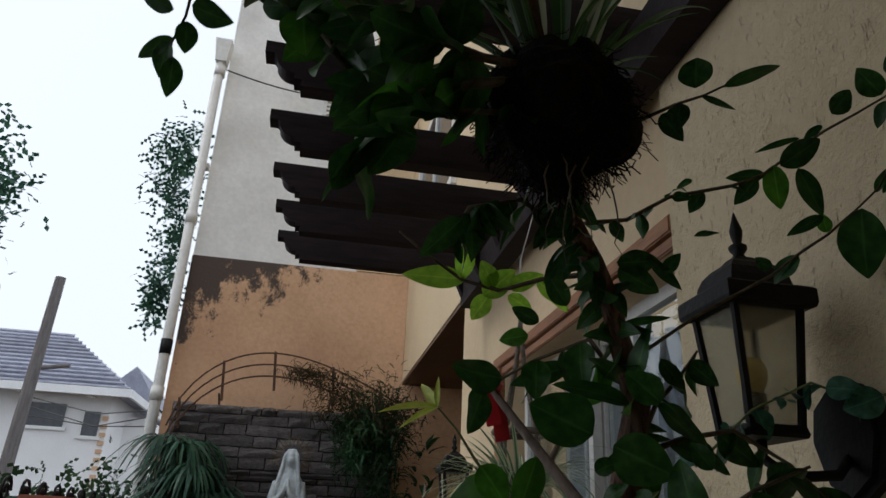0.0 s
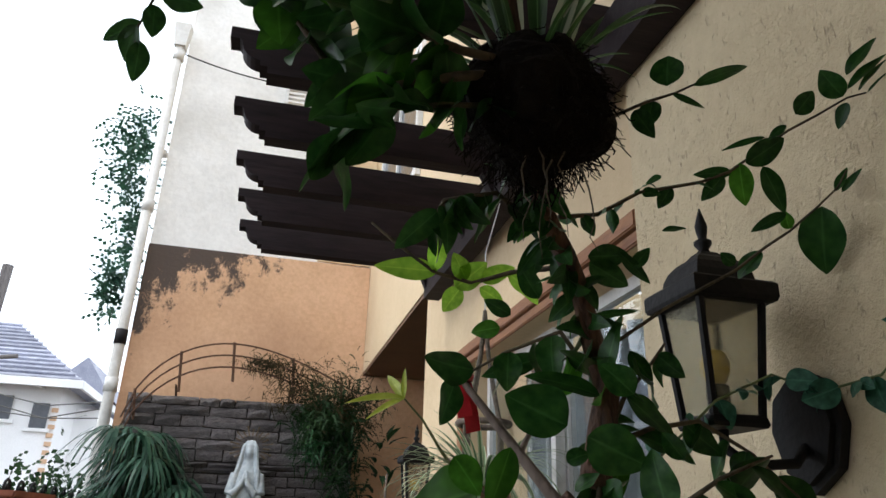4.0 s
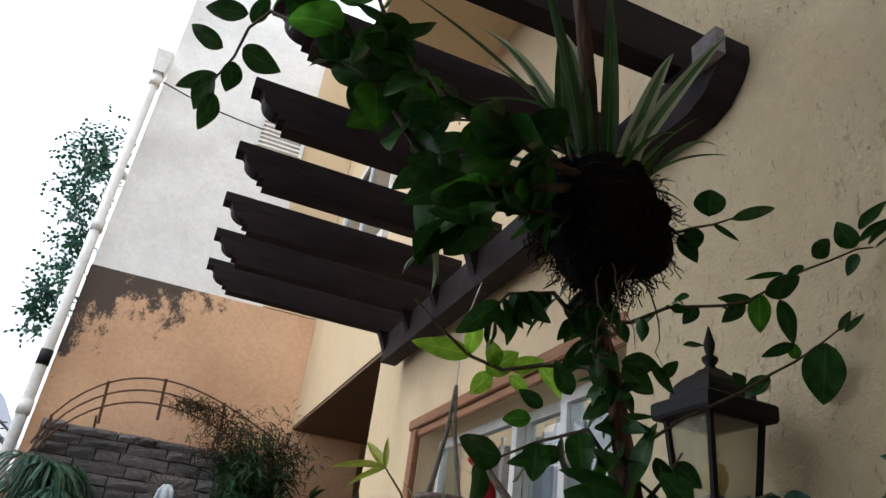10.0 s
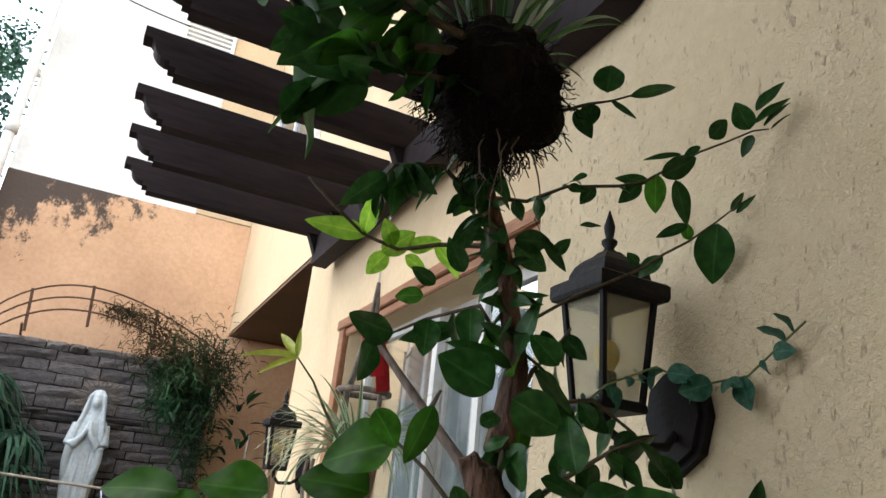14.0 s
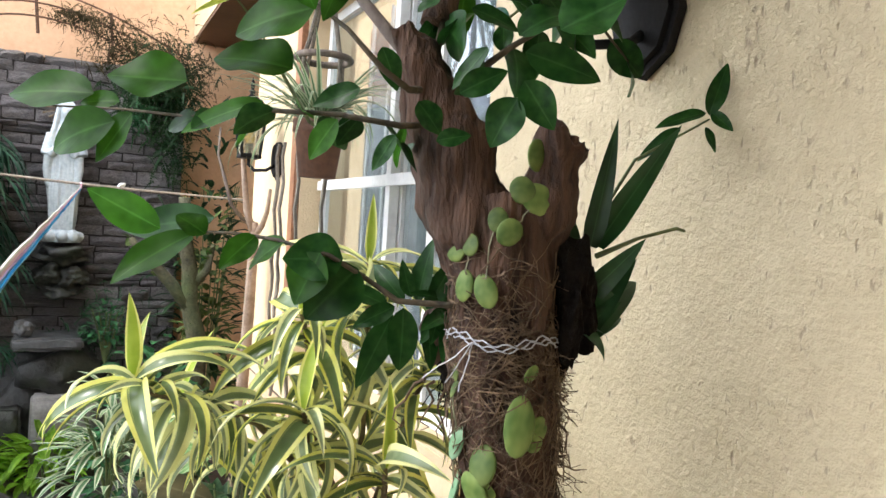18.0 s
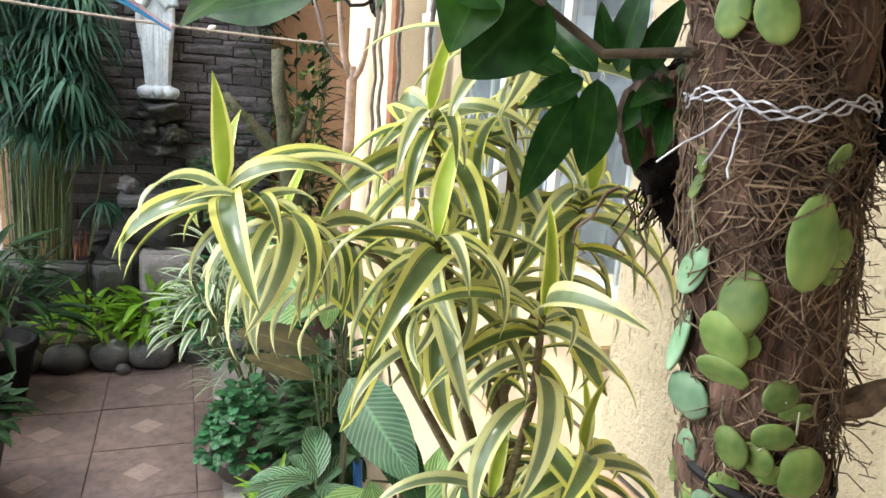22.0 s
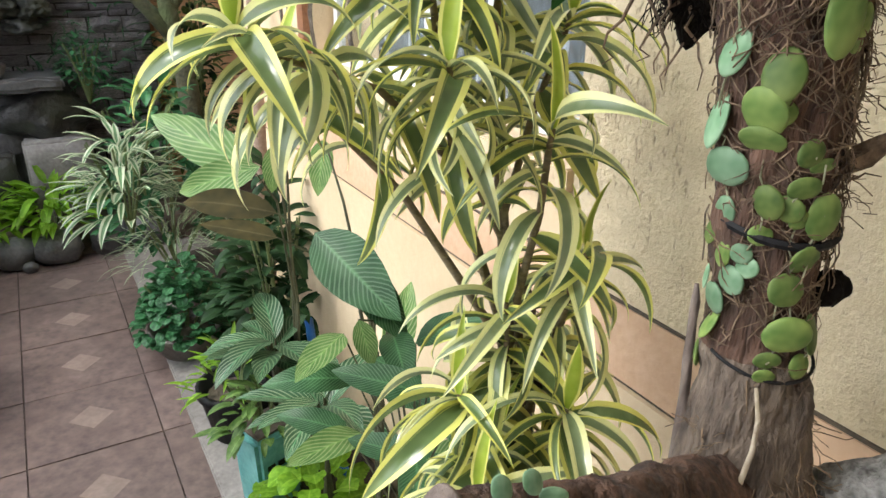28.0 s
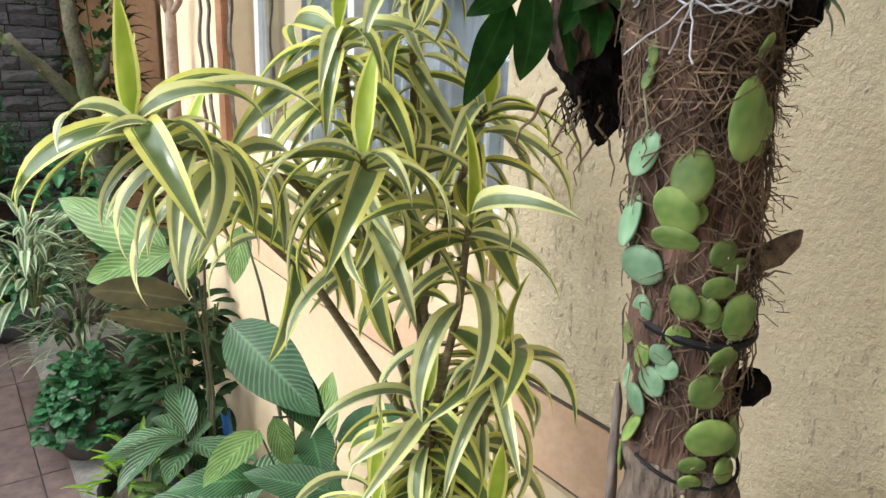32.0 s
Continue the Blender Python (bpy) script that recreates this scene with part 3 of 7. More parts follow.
for drop in (0.0, 0.075, 0.15):
    under(part("hoop", tube(bmesh.new(), [(-0.55 + 1.4 * k / 24, 4.80, arc(-0.55 + 1.4 * k / 24, drop)) for k in range(25)], 0.006, 6), M_RUST), trellis)
for x in (-0.50, -0.27, 0.04, 0.42, 0.74):
    under(part("upright", tube(bmesh.new(), [(x, 4.80, arc(x, 0.0) + 0.01), (x + 0.02, 4.81, max(arc(x, 0.24), 2.25))], 0.009, 6), M_RUST), trellis)
for x in (-0.27, 0.42):
    under(part("foot", tube(bmesh.new(), [(x, 4.80, arc(x, 0.2)), (x, 4.93, 2.40)], 0.007, 6), M_RUST), trellis)

# rock basin under the shelf
basin = empty("rock_basin", (0.2, 4.6, 0.7), "dark rock ledges of a wall fountain", "fountain")
for k, (x, y, z, sx, sy, sz) in enumerate(((0.07, 4.60, 0.905, 0.05, 0.05, 0.045), (0.24, 4.74, 0.64, 0.24, 0.15, 0.16), (0.10, 4.78, 0.35, 0.2, 0.15, 0.3))):
    r = part("rock", rock(k + 12, sx, sy, sz, 0.35, 4), M_ROCK if k else M_BOULDER, None, "" if k else "rounded pale grey stone", True)
    r.matrix_world = pose(x, y, z)
    r.parent = basin
    r.matrix_parent_inverse = Matrix.Translation(basin.location).inverted()


def rough_block(x0, x1, y0, y1, z0, z1, amount, seed):
    """A hewn block: a cut box with an uneven skin."""
    bm = box(bmesh.new(), x0, x1, y0, y1, z0, z1, 0.012)
    bmesh.ops.subdivide_edges(bm, edges=list(bm.edges), cuts=5, use_grid_fill=True)
    for v in bm.verts:
        v.co += noise.noise_vector(v.co * 14 + Vector((seed, 0, 0))) * amount + noise.noise_vector(v.co * 45) * amount * 0.4
    return bm


under(part("ledge", rough_block(0.02, 0.36, 4.50, 4.86, 0.795, 0.86, 0.012, 3), M_BOULDER, None, "grey hewn stone ledge", True), basin)
under(part("plinth", rough_block(0.12, 0.44, 4.52, 4.88, 0.10, 0.54, 0.004, 5), M_CEMENT, None, "grey cement plinth", True), basin)
trough = empty("stone_trough", (-0.25, 4.7, 0.17), "dark hewn stone trough under the tall sedge", "stone trough")
for k, (a, b) in enumerate(((-0.60, -0.36), (-0.355, -0.125), (-0.12, 0.075))):
    under(part("stone_block", rough_block(a, b, 4.56, 4.88, 0.12, 0.50 - 0.012 * k, 0.014, 7 + k), M_ROCK, None, "", True), trough)

# planting bed and its kerb of boulders
tagged(part("planting_bed", prism(bmesh.new(), [(4.26, -0.003), (4.30, 0.13), (4.5, 0.17), (4.899, 0.18), (4.899, -0.003)], "x", -0.60, 0.80), M_EARTH), "dark soil planting bed under the stone wall", "flower bed", kind="structure")
for k, (x, y, sx, sy, sz) in enumerate(((-0.42, 4.25, 0.11, 0.09, 0.07), (-0.21, 4.24, 0.115, 0.09, 0.075), (0.0, 4.24, 0.10, 0.09, 0.085), (0.19, 4.22, 0.115, 0.09, 0.09), (0.42, 4.24, 0.10, 0.09, 0.10), (0.62, 4.24, 0.11, 0.09, 0.09), (0.055, 4.145, 0.035, 0.03, 0.03))):
    b = part("boulder", rock(k + 31, sx, sy, sz, 0.16 if k != 4 else 0.4, 3), M_BOULDER, None, "", True)
    b.location = (x, y, sz * 0.86)
    tagged(b, "small grey loose stone on the tiles" if k == 6 else "smooth dark grey river boulder edging the bed", "boulder", "" if k == 6 else "boulders along the bed")

# ---- left side: low wall and iron fence ----
tagged(boxed("wall_left", (-0.80, -0.66, -2.0, 5.1, -0.03, 0.5), M_GREYWALL), "low grey rendered garden wall under the fence", "wall", kind="structure")
fence = empty("iron_fence", (-0.72, 4.0, 0.5), "painted iron bar fence with scrolls on the low wall", "fence")
M_FENCE = mat("pale_fence_paint", (0.30, 0.32, 0.34), (0.55, 0.57, 0.58), 0.5, 10, 0.1, 60, dirt=(0.2, 0.18, 0.16))
bar = bpy.data.meshes.new("bar")
bb = tube(bmesh.new(), [(0, 0, 0.5), (0, 0, 1.74)], 0.009, 8)
bb.to_mesh(bar)
bb.free()
bar.materials.append(M_FENCE)
for k in range(44):
    o = new("bar", bar)
    o.location = (-0.72, 2.0 + 0.07 * k, 0)
    under(o, fence)
for z in (0.56, 1.30, 1.74):
    under(boxed("rail", (-0.732, -0.708, 1.97, 5.08, z - 0.012, z + 0.012), M_BLACK), fence)
for k in range(16):
    y = 2.1 + 0.19 * k
    under(part("scroll", tube(bmesh.new(), [(-0.72, y + 0.05 * (1 - j / 22) * math.cos(j * 0.55), 1.80 + 0.05 * (1 - j / 22) * math.sin(j * 0.55)) for j in range(20)], 0.006, 6), M_BLACK), fence)
M_CLAY = mat("terracotta_clay", (0.22, 0.07, 0.045), (0.36, 0.13, 0.08), 0.8, 8, 0.2, 60, dirt=(0.16, 0.08, 0.06))
trough = empty("terracotta_trough", (-0.63, 3.43, 1.64), "red terracotta planter trough hooked on the fence", "planter")
bm = prism(bmesh.new(), [(-0.68, 1.64), (-0.58, 1.64), (-0.555, 1.765), (-0.70, 1.765)], "y", 3.15, 3.70)
under(part("body", bm, M_CLAY), trough)
under(boxed("rim", (-0.704, -0.543, 3.13, 3.72, 1.766, 1.79), M_CLAY, None, "", 0.005), trough)
for y in (3.25, 3.60):
    under(part("hook", tube(bmesh.new(), [(-0.725, y, 1.70), (-0.735, y, 1.758), (-0.72, y, 1.762), (-0.70, y, 1.75), (-0.69, y, 1.635), (-0.58, y, 1.633)], 0.004, 6), M_BLACK), trough)

# rope across the garden
M_ROPE = mat("braided_rope", (0.20, 0.17, 0.14), (0.42, 0.37, 0.31), 0.9, 60, 0.5, 300)
rope = empty("clothes_line", (0.2, 3.2, 1.68), "thin braided rope slung across the garden", "rope")
under(part("line", tube(bmesh.new(), [(-0.72 + 1.64 * k / 12, 3.2 - 0.03 * k / 12, 1.735 - 0.09 * k / 12 - 0.02 * math.sin(math.pi * k / 12)) for k in range(13)], 0.0048, 8), M_ROPE), rope)
under(part("knot", tube(bmesh.new(), [(0.43, 3.19, 1.65), (0.445, 3.185, 1.665), (0.46, 3.19, 1.672)], [0.004, 0.011, 0.005], 8), M_WHITE, None, "white tape tag"), rope)


# woven plastic band from the rope back over the path to the added wall
M_PINK = mat("pale_pink_plastic", (0.72, 0.40, 0.60), (0.86, 0.62, 0.76), 0.45, 40, 0.1, 200)
M_SKYBLUE = mat("sky_blue_plastic", (0.02, 0.30, 0.68), (0.06, 0.46, 0.86), 0.4, 40, 0.1, 200)
web = empty("woven_band", (0.312, 3.19, 1.647), "flat woven pink and blue plastic band tied to the rope", "woven band")


def band_at(y, up, side=0.0):
    """A point of the band: a straight pull from the rope to the wall behind, up across its breadth."""
    return (0.2745 + (y - 0.6) * 0.0145 + side, y, 1.5280 + (y - 0.6) * 0.0458 + up)


def ribbon_strip(bm, y0, y1, lo, hi, n, thick=0.0016):
    rows = [[bm.verts.new(band_at(y0 + (y1 - y0) * k / n, u, s * thick + 0.0006 * math.sin(k * 1.3))) for u, s in ((lo, -0.5), (hi, -0.5), (hi, 0.5), (lo, 0.5))] for k in range(n + 1)]
    for a, b in zip(rows, rows[1:]):
        for k in range(4):
            bm.faces.new((a[k], a[(k + 1) % 4], b[(k + 1) % 4], b[k]))
    bm.faces.new(rows[0][::-1])
    bm.faces.new(rows[-1])
    return bm


for name, lo, hi, m in (("white_edge", 0.0046, 0.0066, M_WHITE), ("pink_strip", 0.0018, 0.0046, M_PINK), ("blue_strip", -0.0022, -0.0002, M_SKYBLUE), ("blue_edge", -0.0066, -0.0046, M_SKYBLUE)):
    under(part(name, ribbon_strip(bmesh.new(), -2.59, 3.185, lo, hi, 120), m), web)
for name, lo, hi, m, first in (("pink_rung", -0.0002, 0.0018, M_PINK, 0.0), ("blue_rung", -0.0046, -0.0022, M_SKYBLUE, 0.003)):
    bm = bmesh.new()
    for k in range(560):
        y = 3.18 - first - 0.006 * k
        ribbon_strip(bm, y, y - 0.0032, lo, hi, 1, 0.0012)
    under(part(name, bm, m), web)["kind"] = "stuff"
under(part("knot", tube(bmesh.new(), [(0.312, 3.186 + 0.011 * math.cos(k * 0.55), 1.654 + 0.011 * math.sin(k * 0.55)) for k in range(13)], 0.0035, 6), M_PINK), web)
under(part("wall_hook", tube(bmesh.new(), [band_at(-2.57, 0.0), band_at(-2.597, 0.004)], 0.006, 8), M_BLACK), web)


# ---- beyond the garden ----
def house():
    h = empty("white_house", (-9, 30, 0), "white two-storey house with a blue-grey tiled hip roof", "house")
    under(boxed("wall", (-22, -7.1, 29, 40, -0.03, 6.1), M_HOUSE), h)
    under(boxed("wing", (-7.1, -6.2, 31.5, 40, -0.03, 5.6), M_HOUSE), h)
    bm = bmesh.new()
    e = [(-23, 27.9, 6.12), (-6.3, 27.9, 6.12), (-6.3, 41, 6.12), (-23, 41, 6.12)]
    r = [(-16, 33.5, 9.3), (-10.6, 33.5, 9.3)]
    v = [bm.verts.new(p) for p in e + r]
    for f in ((0, 1, 5, 4), (1, 2, 5), (2, 3, 4, 5), (3, 0, 4), (3, 2, 1, 0)):
        bm.faces.new([v[i] for i in f])
    roof = under(part("roof", bm, M_ROOF), h)
    for k in range(14):
        t = k / 14
        a = Vector((-23, 27.9, 6.12)).lerp(Vector((-16, 33.5, 9.3)), t)
        b = Vector((-6.3, 27.9, 6.12)).lerp(Vector((-10.6, 33.5, 9.3)), t)
        under(part("tile_course", tube(bmesh.new(), [a + Vector((0, -0.05, 0.06)), b + Vector((0, -0.05, 0.06))], 0.07, 5), M_ROOF), h)
    under(boxed("eave_board", (-23.1, -6.2, 27.78, 27.9, 5.85, 6.14), M_HOUSE), h)
    under(boxed("eave_board", (-6.3, -6.18, 27.9, 41, 5.85, 6.14), M_HOUSE), h)
    for d in ((-10.05, -8.65, 28.93, 29.0, 4.75, 5.6), (-7.95, -7.4, 28.93, 29.0, 4.5, 5.4), (-14.5, -12.4, 28.93, 29.0, 4.1, 5.1), (-11.0, -9.4, 28.93, 29.0, 1.2, 2.3)):
        w = under(boxed("window", d, M_DARKGLASS), h)
        s = boxed("window_sill", (d[0] - 0.15, d[1] + 0.15, 28.85, 28.99, d[4] - 0.12, d[4]), M_HOUSE)
        under(s, w)
    for k in range(16):
        under(boxed("quoin", (-7.3, -7.09, 28.9, 29.0, 0.6 + 0.3 * k, 0.75 + 0.3 * k), M_BAND), h)
    for k in range(3):
        under(boxed("rafter_tail", (-7.9 - 2.5 * k, -7.7 - 2.5 * k, 27.92, 29, 5.9, 6.1), M_HOUSE), h)
    bm = prism(bmesh.new(), [(-9.0, 6.2), (-6.1, 6.2), (-7.3, 7.9)], "y", 32.5, 38)
    under(part("gable", bm, M_ROOF), h)
    return h


house()
M_POLE = mat("grey_timber_pole", (0.10, 0.09, 0.09), (0.2, 0.18, 0.17), 0.85, 6, 0.3, 40, stretch=(3, 3, 0.4))
pole = empty("power_pole", (-5.9, 18, 0), "leaning grey timber power pole with wires", "power pole")
under(part("post", tube(bmesh.new(), [(-6.25, 18, -0.03), (-6.08, 18, 7.15)], [0.17, 0.12], 12), M_POLE), pole)
under(part("crossarm", tube(bmesh.new(), [(-5.95, 17.9, 4.9), (-5.35, 17.9, 5.0)], 0.05, 8), M_POLE), pole)
for k, (z0, z1) in enumerate(((4.2, 3.6), (4.0, 3.3), (3.8, 3.5))):
    under(part("wire", tube(bmesh.new(), [(-5.95, 17.9, z0), (-4, 16, (z0 + z1) / 2 - 0.2), (-2.4, 14, z1)], 0.012, 5), M_CABLE), pole)


# ---- leaves ----
def leaf_material(name, dark, light, rough=0.35, leafy=0.35, edge=None, stripe=None, vein=0.25, varied=0.25, ribs=0.1, gloss=0.3, grain=4.0):
    """A leaf: blade colours, midrib and veins along the leaf's own map, pale margins or side stripes where it has them."""
    m = bpy.data.materials.new(name)
    m.use_nodes = True
    n, l = m.node_tree.nodes, m.node_tree.links
    b = n["Principled BSDF"]
    uv = n.new("ShaderNodeUVMap")
    sep = n.new("ShaderNodeSeparateXYZ")
    l.new(uv.outputs[0], sep.inputs[0])
    oi = n.new("ShaderNodeObjectInfo")

    def math_node(op, a, c=None, d=None):
        k = n.new("ShaderNodeMath")
        k.operation = op
        for i, v in enumerate((a, c, d)):
            if v is None:
                continue
            if isinstance(v, (int, float)):
                k.inputs[i].default_value = v
            else:
                l.new(v, k.inputs[i])
        return k.outputs[0]

    across = math_node("ABSOLUTE", math_node("SUBTRACT", sep.outputs[0], 0.5))
    co = n.new("ShaderNodeTexCoord")
    ns = n.new("ShaderNodeTexNoise")
    ns.inputs["Scale"].default_value, ns.inputs["Detail"].default_value = grain, 2
    l.new(co.outputs["Object"], ns.inputs["Vector"])
    ramp = n.new("ShaderNodeValToRGB")
    ramp.color_ramp.elements[0].position, ramp.color_ramp.elements[1].position = 0.35, 0.68
    ramp.color_ramp.elements[0].color, ramp.color_ramp.elements[1].color = (*dark, 1), (*light, 1)
    l.new(ns.outputs[0], ramp.inputs[0])
    col = ramp.outputs[0]

    def blend(col, colour, amount):
        mx = n.new("ShaderNodeMix")
        mx.data_type = "RGBA"
        mx.inputs[7].default_value = (*colour, 1)
        l.new(amount, mx.inputs[0])
        l.new(col, mx.inputs[6])
        return mx.outputs[2]

    if stripe:
        slant = math_node("MULTIPLY_ADD", sep.outputs[1], stripe[1], math_node("MULTIPLY", across, -stripe[2]))
        w = math_node("SINE", math_node("MULTIPLY", slant, 6.2832))
        on = n.new("ShaderNodeMapRange")
        on.inputs[1].default_value, on.inputs[2].default_value, on.inputs[4].default_value = 0.25, 0.75, stripe[3]
        l.new(w, on.inputs[0])
        col = blend(col, stripe[0], on.outputs[0])
    if edge:
        streak = n.new("ShaderNodeTexNoise")
        streak.inputs["Scale"].default_value, streak.inputs["Detail"].default_value = 5.0, 3
        mp = n.new("ShaderNodeMapping")
        mp.inputs["Scale"].default_value = (5.0, 0.25, 1)
        l.new(uv.outputs[0], mp.inputs[0])
        l.new(mp.outputs[0], streak.inputs["Vector"])
        wob = math_node("MULTIPLY_ADD", streak.outputs[0], edge[2], across)
        on = n.new("ShaderNodeMapRange")
        on.inputs[1].default_value, on.inputs[2].default_value = edge[1], edge[1] + 0.05
        l.new(wob, on.inputs[0])
        col = blend(col, edge[0], on.outputs[0])
    rib = n.new("ShaderNodeMapRange")
    rib.inputs[1].default_value, rib.inputs[2].default_value, rib.inputs[3].default_value, rib.inputs[4].default_value = 0.0, 0.05, vein, 0.0
    l.new(across, rib.inputs[0])
    col = blend(col, tuple(min(1, c * 2.2 + 0.03) for c in light), rib.outputs[0])
    hs = n.new("ShaderNodeHueSaturation")
    vr = n.new("ShaderNodeMapRange")
    vr.inputs[3].default_value, vr.inputs[4].default_value = 1 - varied, 1 + varied
    l.new(oi.outputs["Random"], vr.inputs[0])
    l.new(vr.outputs[0], hs.inputs["Value"])
    l.new(col, hs.inputs["Color"])
    l.new(hs.outputs[0], b.inputs["Base Color"])
    b.inputs["Roughness"].default_value = rough
    b.inputs["Specular IOR Level"].default_value = gloss
    bp = n.new("ShaderNodeBump")
    bp.inputs["Strength"].default_value, bp.inputs["Distance"].default_value = 0.15, 0.003
    wavy = math_node("SINE", math_node("MULTIPLY", math_node("MULTIPLY_ADD", sep.outputs[1], 11.0, math_node("MULTIPLY", across, -6.0)), 6.2832))
    l.new(math_node("MULTIPLY_ADD", wavy, ribs, ns.outputs[0]), bp.inputs["Height"])
    l.new(bp.outputs[0], b.inputs["Normal"])
    tl = n.new("ShaderNodeBsdfTranslucent")
    l.new(hs.outputs[0], tl.inputs[0])
    ms = n.new("ShaderNodeMixShader")
    ms.inputs[0].default_value = leafy
    l.new(b.outputs[0], ms.inputs[1])
    l.new(tl.outputs[0], ms.inputs[2])
    l.new(ms.outputs[0], n["Material Output"].inputs[0])
    return m


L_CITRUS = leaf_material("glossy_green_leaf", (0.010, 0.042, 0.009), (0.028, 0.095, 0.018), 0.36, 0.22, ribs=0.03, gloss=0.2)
# lighter copy of the tree's leaf, with sunlight put into its colour
L_SUNLIT = leaf_material("painted_sunlit_leaf", (0.024, 0.092, 0.008), (0.062, 0.20, 0.020), 0.40, 0.64, ribs=0.06, gloss=0.22, varied=0.4, grain=2.5)
# young green, raised to hold the sun that shines through the tree's bright leaves
L_YOUNG_LIT = leaf_material("young_sunlit_leaf", (0.17, 0.36, 0.03), (0.32, 0.55, 0.06), 0.4, 0.65)
L_DRAC = leaf_material("yellow_edged_leaf", (0.11, 0.17, 0.065), (0.22, 0.29, 0.13), 0.24, 0.35, edge=((0.78, 0.77, 0.22), 0.39, 0.26), gloss=0.6, ribs=0.02, vein=0.0)
L_DRAC2 = leaf_material("cream_edged_leaf", (0.19, 0.25, 0.13), (0.35, 0.41, 0.25), 0.24, 0.35, edge=((0.84, 0.84, 0.40), 0.36, 0.30), gloss=0.6, ribs=0.02, vein=0.0)
L_DRACNEW = leaf_material("young_yellow_leaf", (0.30, 0.42, 0.04), (0.45, 0.55, 0.08), 0.3, 0.4, edge=((0.82, 0.80, 0.25), 0.42, 0.2), ribs=0.02, vein=0.0)
L_SPIDER = leaf_material("strap_leaf", (0.026, 0.07, 0.022), (0.07, 0.15, 0.048), 0.4, 0.25, vein=0.8)
L_CALA = leaf_material("pinstriped_leaf", (0.012, 0.046, 0.015), (0.034, 0.098, 0.034), 0.4, 0.2, gloss=0.2, stripe=((0.11, 0.20, 0.11), 21.0, 9.0, 0.45), vein=0.5)
L_DIEF = leaf_material("pale_feathered_leaf", (0.07, 0.17, 0.045), (0.17, 0.30, 0.09), 0.4, 0.4, stripe=((0.36, 0.46, 0.22), 9.0, 8.0, 0.6), vein=0.3)
L_BACK = leaf_material("brown_leaf_back", (0.022, 0.02, 0.008), (0.05, 0.04, 0.014), 0.8, 0.1, gloss=0.1)
L_PAD = leaf_material("fleshy_round_leaf", (0.085, 0.15, 0.035), (0.23, 0.30, 0.085), 0.5, 0.2, varied=0.4, vein=0.0, ribs=0.0, grain=0.7)
L_PADBLUE = leaf_material("blue_green_fleshy_leaf", (0.13, 0.25, 0.13), (0.28, 0.42, 0.26), 0.55, 0.2, varied=0.3, vein=0.0, ribs=0.0, grain=0.7)
L_BUSH = leaf_material("jade_green_leaf", (0.018, 0.08, 0.028), (0.06, 0.19, 0.075), 0.45, 0.3)
L_DARK = leaf_material("dark_fern_leaf", (0.008, 0.026, 0.009), (0.026, 0.06, 0.02), 0.55, 0.2, gloss=0.15)
L_ORCHID = leaf_material("deep_green_strap_leaf", (0.010, 0.040, 0.012), (0.025, 0.085, 0.025), 0.38, 0.12, gloss=0.35, ribs=0.0, vein=0.3)
L_DRY = leaf_material("dry_brown_foliage", (0.025, 0.022, 0.010), (0.08, 0.06, 0.028), 0.8, 0.15, gloss=0.1)
L_SEDGE = leaf_material("sedge_leaf", (0.014, 0.055, 0.034), (0.05, 0.13, 0.078), 0.38, 0.25)
L_MOSSY = leaf_material("mossy_small_leaf", (0.05, 0.08, 0.02), (0.13, 0.17, 0.05), 0.6, 0.3)
L_SEEDLING = leaf_material("seedling_leaf", (0.05, 0.11, 0.025), (0.14, 0.23, 0.06), 0.5, 0.35)
L_VAR = leaf_material("white_edged_leaf", (0.05, 0.12, 0.05), (0.12, 0.22, 0.10), 0.4, 0.3, edge=((0.42, 0.47, 0.32), 0.34, 0.3))
M_BARK = mat("red_brown_bark", (0.014, 0.007, 0.005), (0.145, 0.076, 0.048), 0.9, 40, 1.0, 150, dirt=(0.085, 0.06, 0.045), dirt_amount=0.6, stretch=(1, 1, 0.18))
M_BARKGREY = mat("grey_bark", (0.030, 0.021, 0.015), (0.19, 0.142, 0.105), 0.9, 45, 1.0, 160, dirt=(0.05, 0.03, 0.025), dirt_amount=0.6, stretch=(1, 1, 0.3))
M_LICHEN = mat("lichen_grey_bark", (0.06, 0.055, 0.05), (0.34, 0.33, 0.31), 0.95, 30, 1.0, 130, dirt=(0.05, 0.035, 0.028), dirt_amount=0.7)
M_PALEROOT = mat("pale_root_bark", (0.28, 0.22, 0.15), (0.46, 0.39, 0.29), 0.8, 30, 0.4, 120)
M_TWIG = mat("twig_bark", (0.035, 0.028, 0.018), (0.11, 0.085, 0.05), 0.85, 30, 0.4, 120)
M_GREENSTEM = mat("green_stem", (0.06, 0.09, 0.03), (0.14, 0.17, 0.06), 0.6, 30, 0.2, 120)
M_ROOT = mat("root_fibre", (0.045, 0.028, 0.018), (0.26, 0.175, 0.105), 0.95, 40, 0.5, 150)
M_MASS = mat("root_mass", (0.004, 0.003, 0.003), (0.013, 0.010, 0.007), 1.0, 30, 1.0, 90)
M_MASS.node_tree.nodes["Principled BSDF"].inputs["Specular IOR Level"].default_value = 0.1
M_WOODDEAD = mat("dead_grey_branch", (0.07, 0.05, 0.042), (0.22, 0.17, 0.14), 0.85, 20, 0.6, 80, stretch=(1, 1, 0.4))

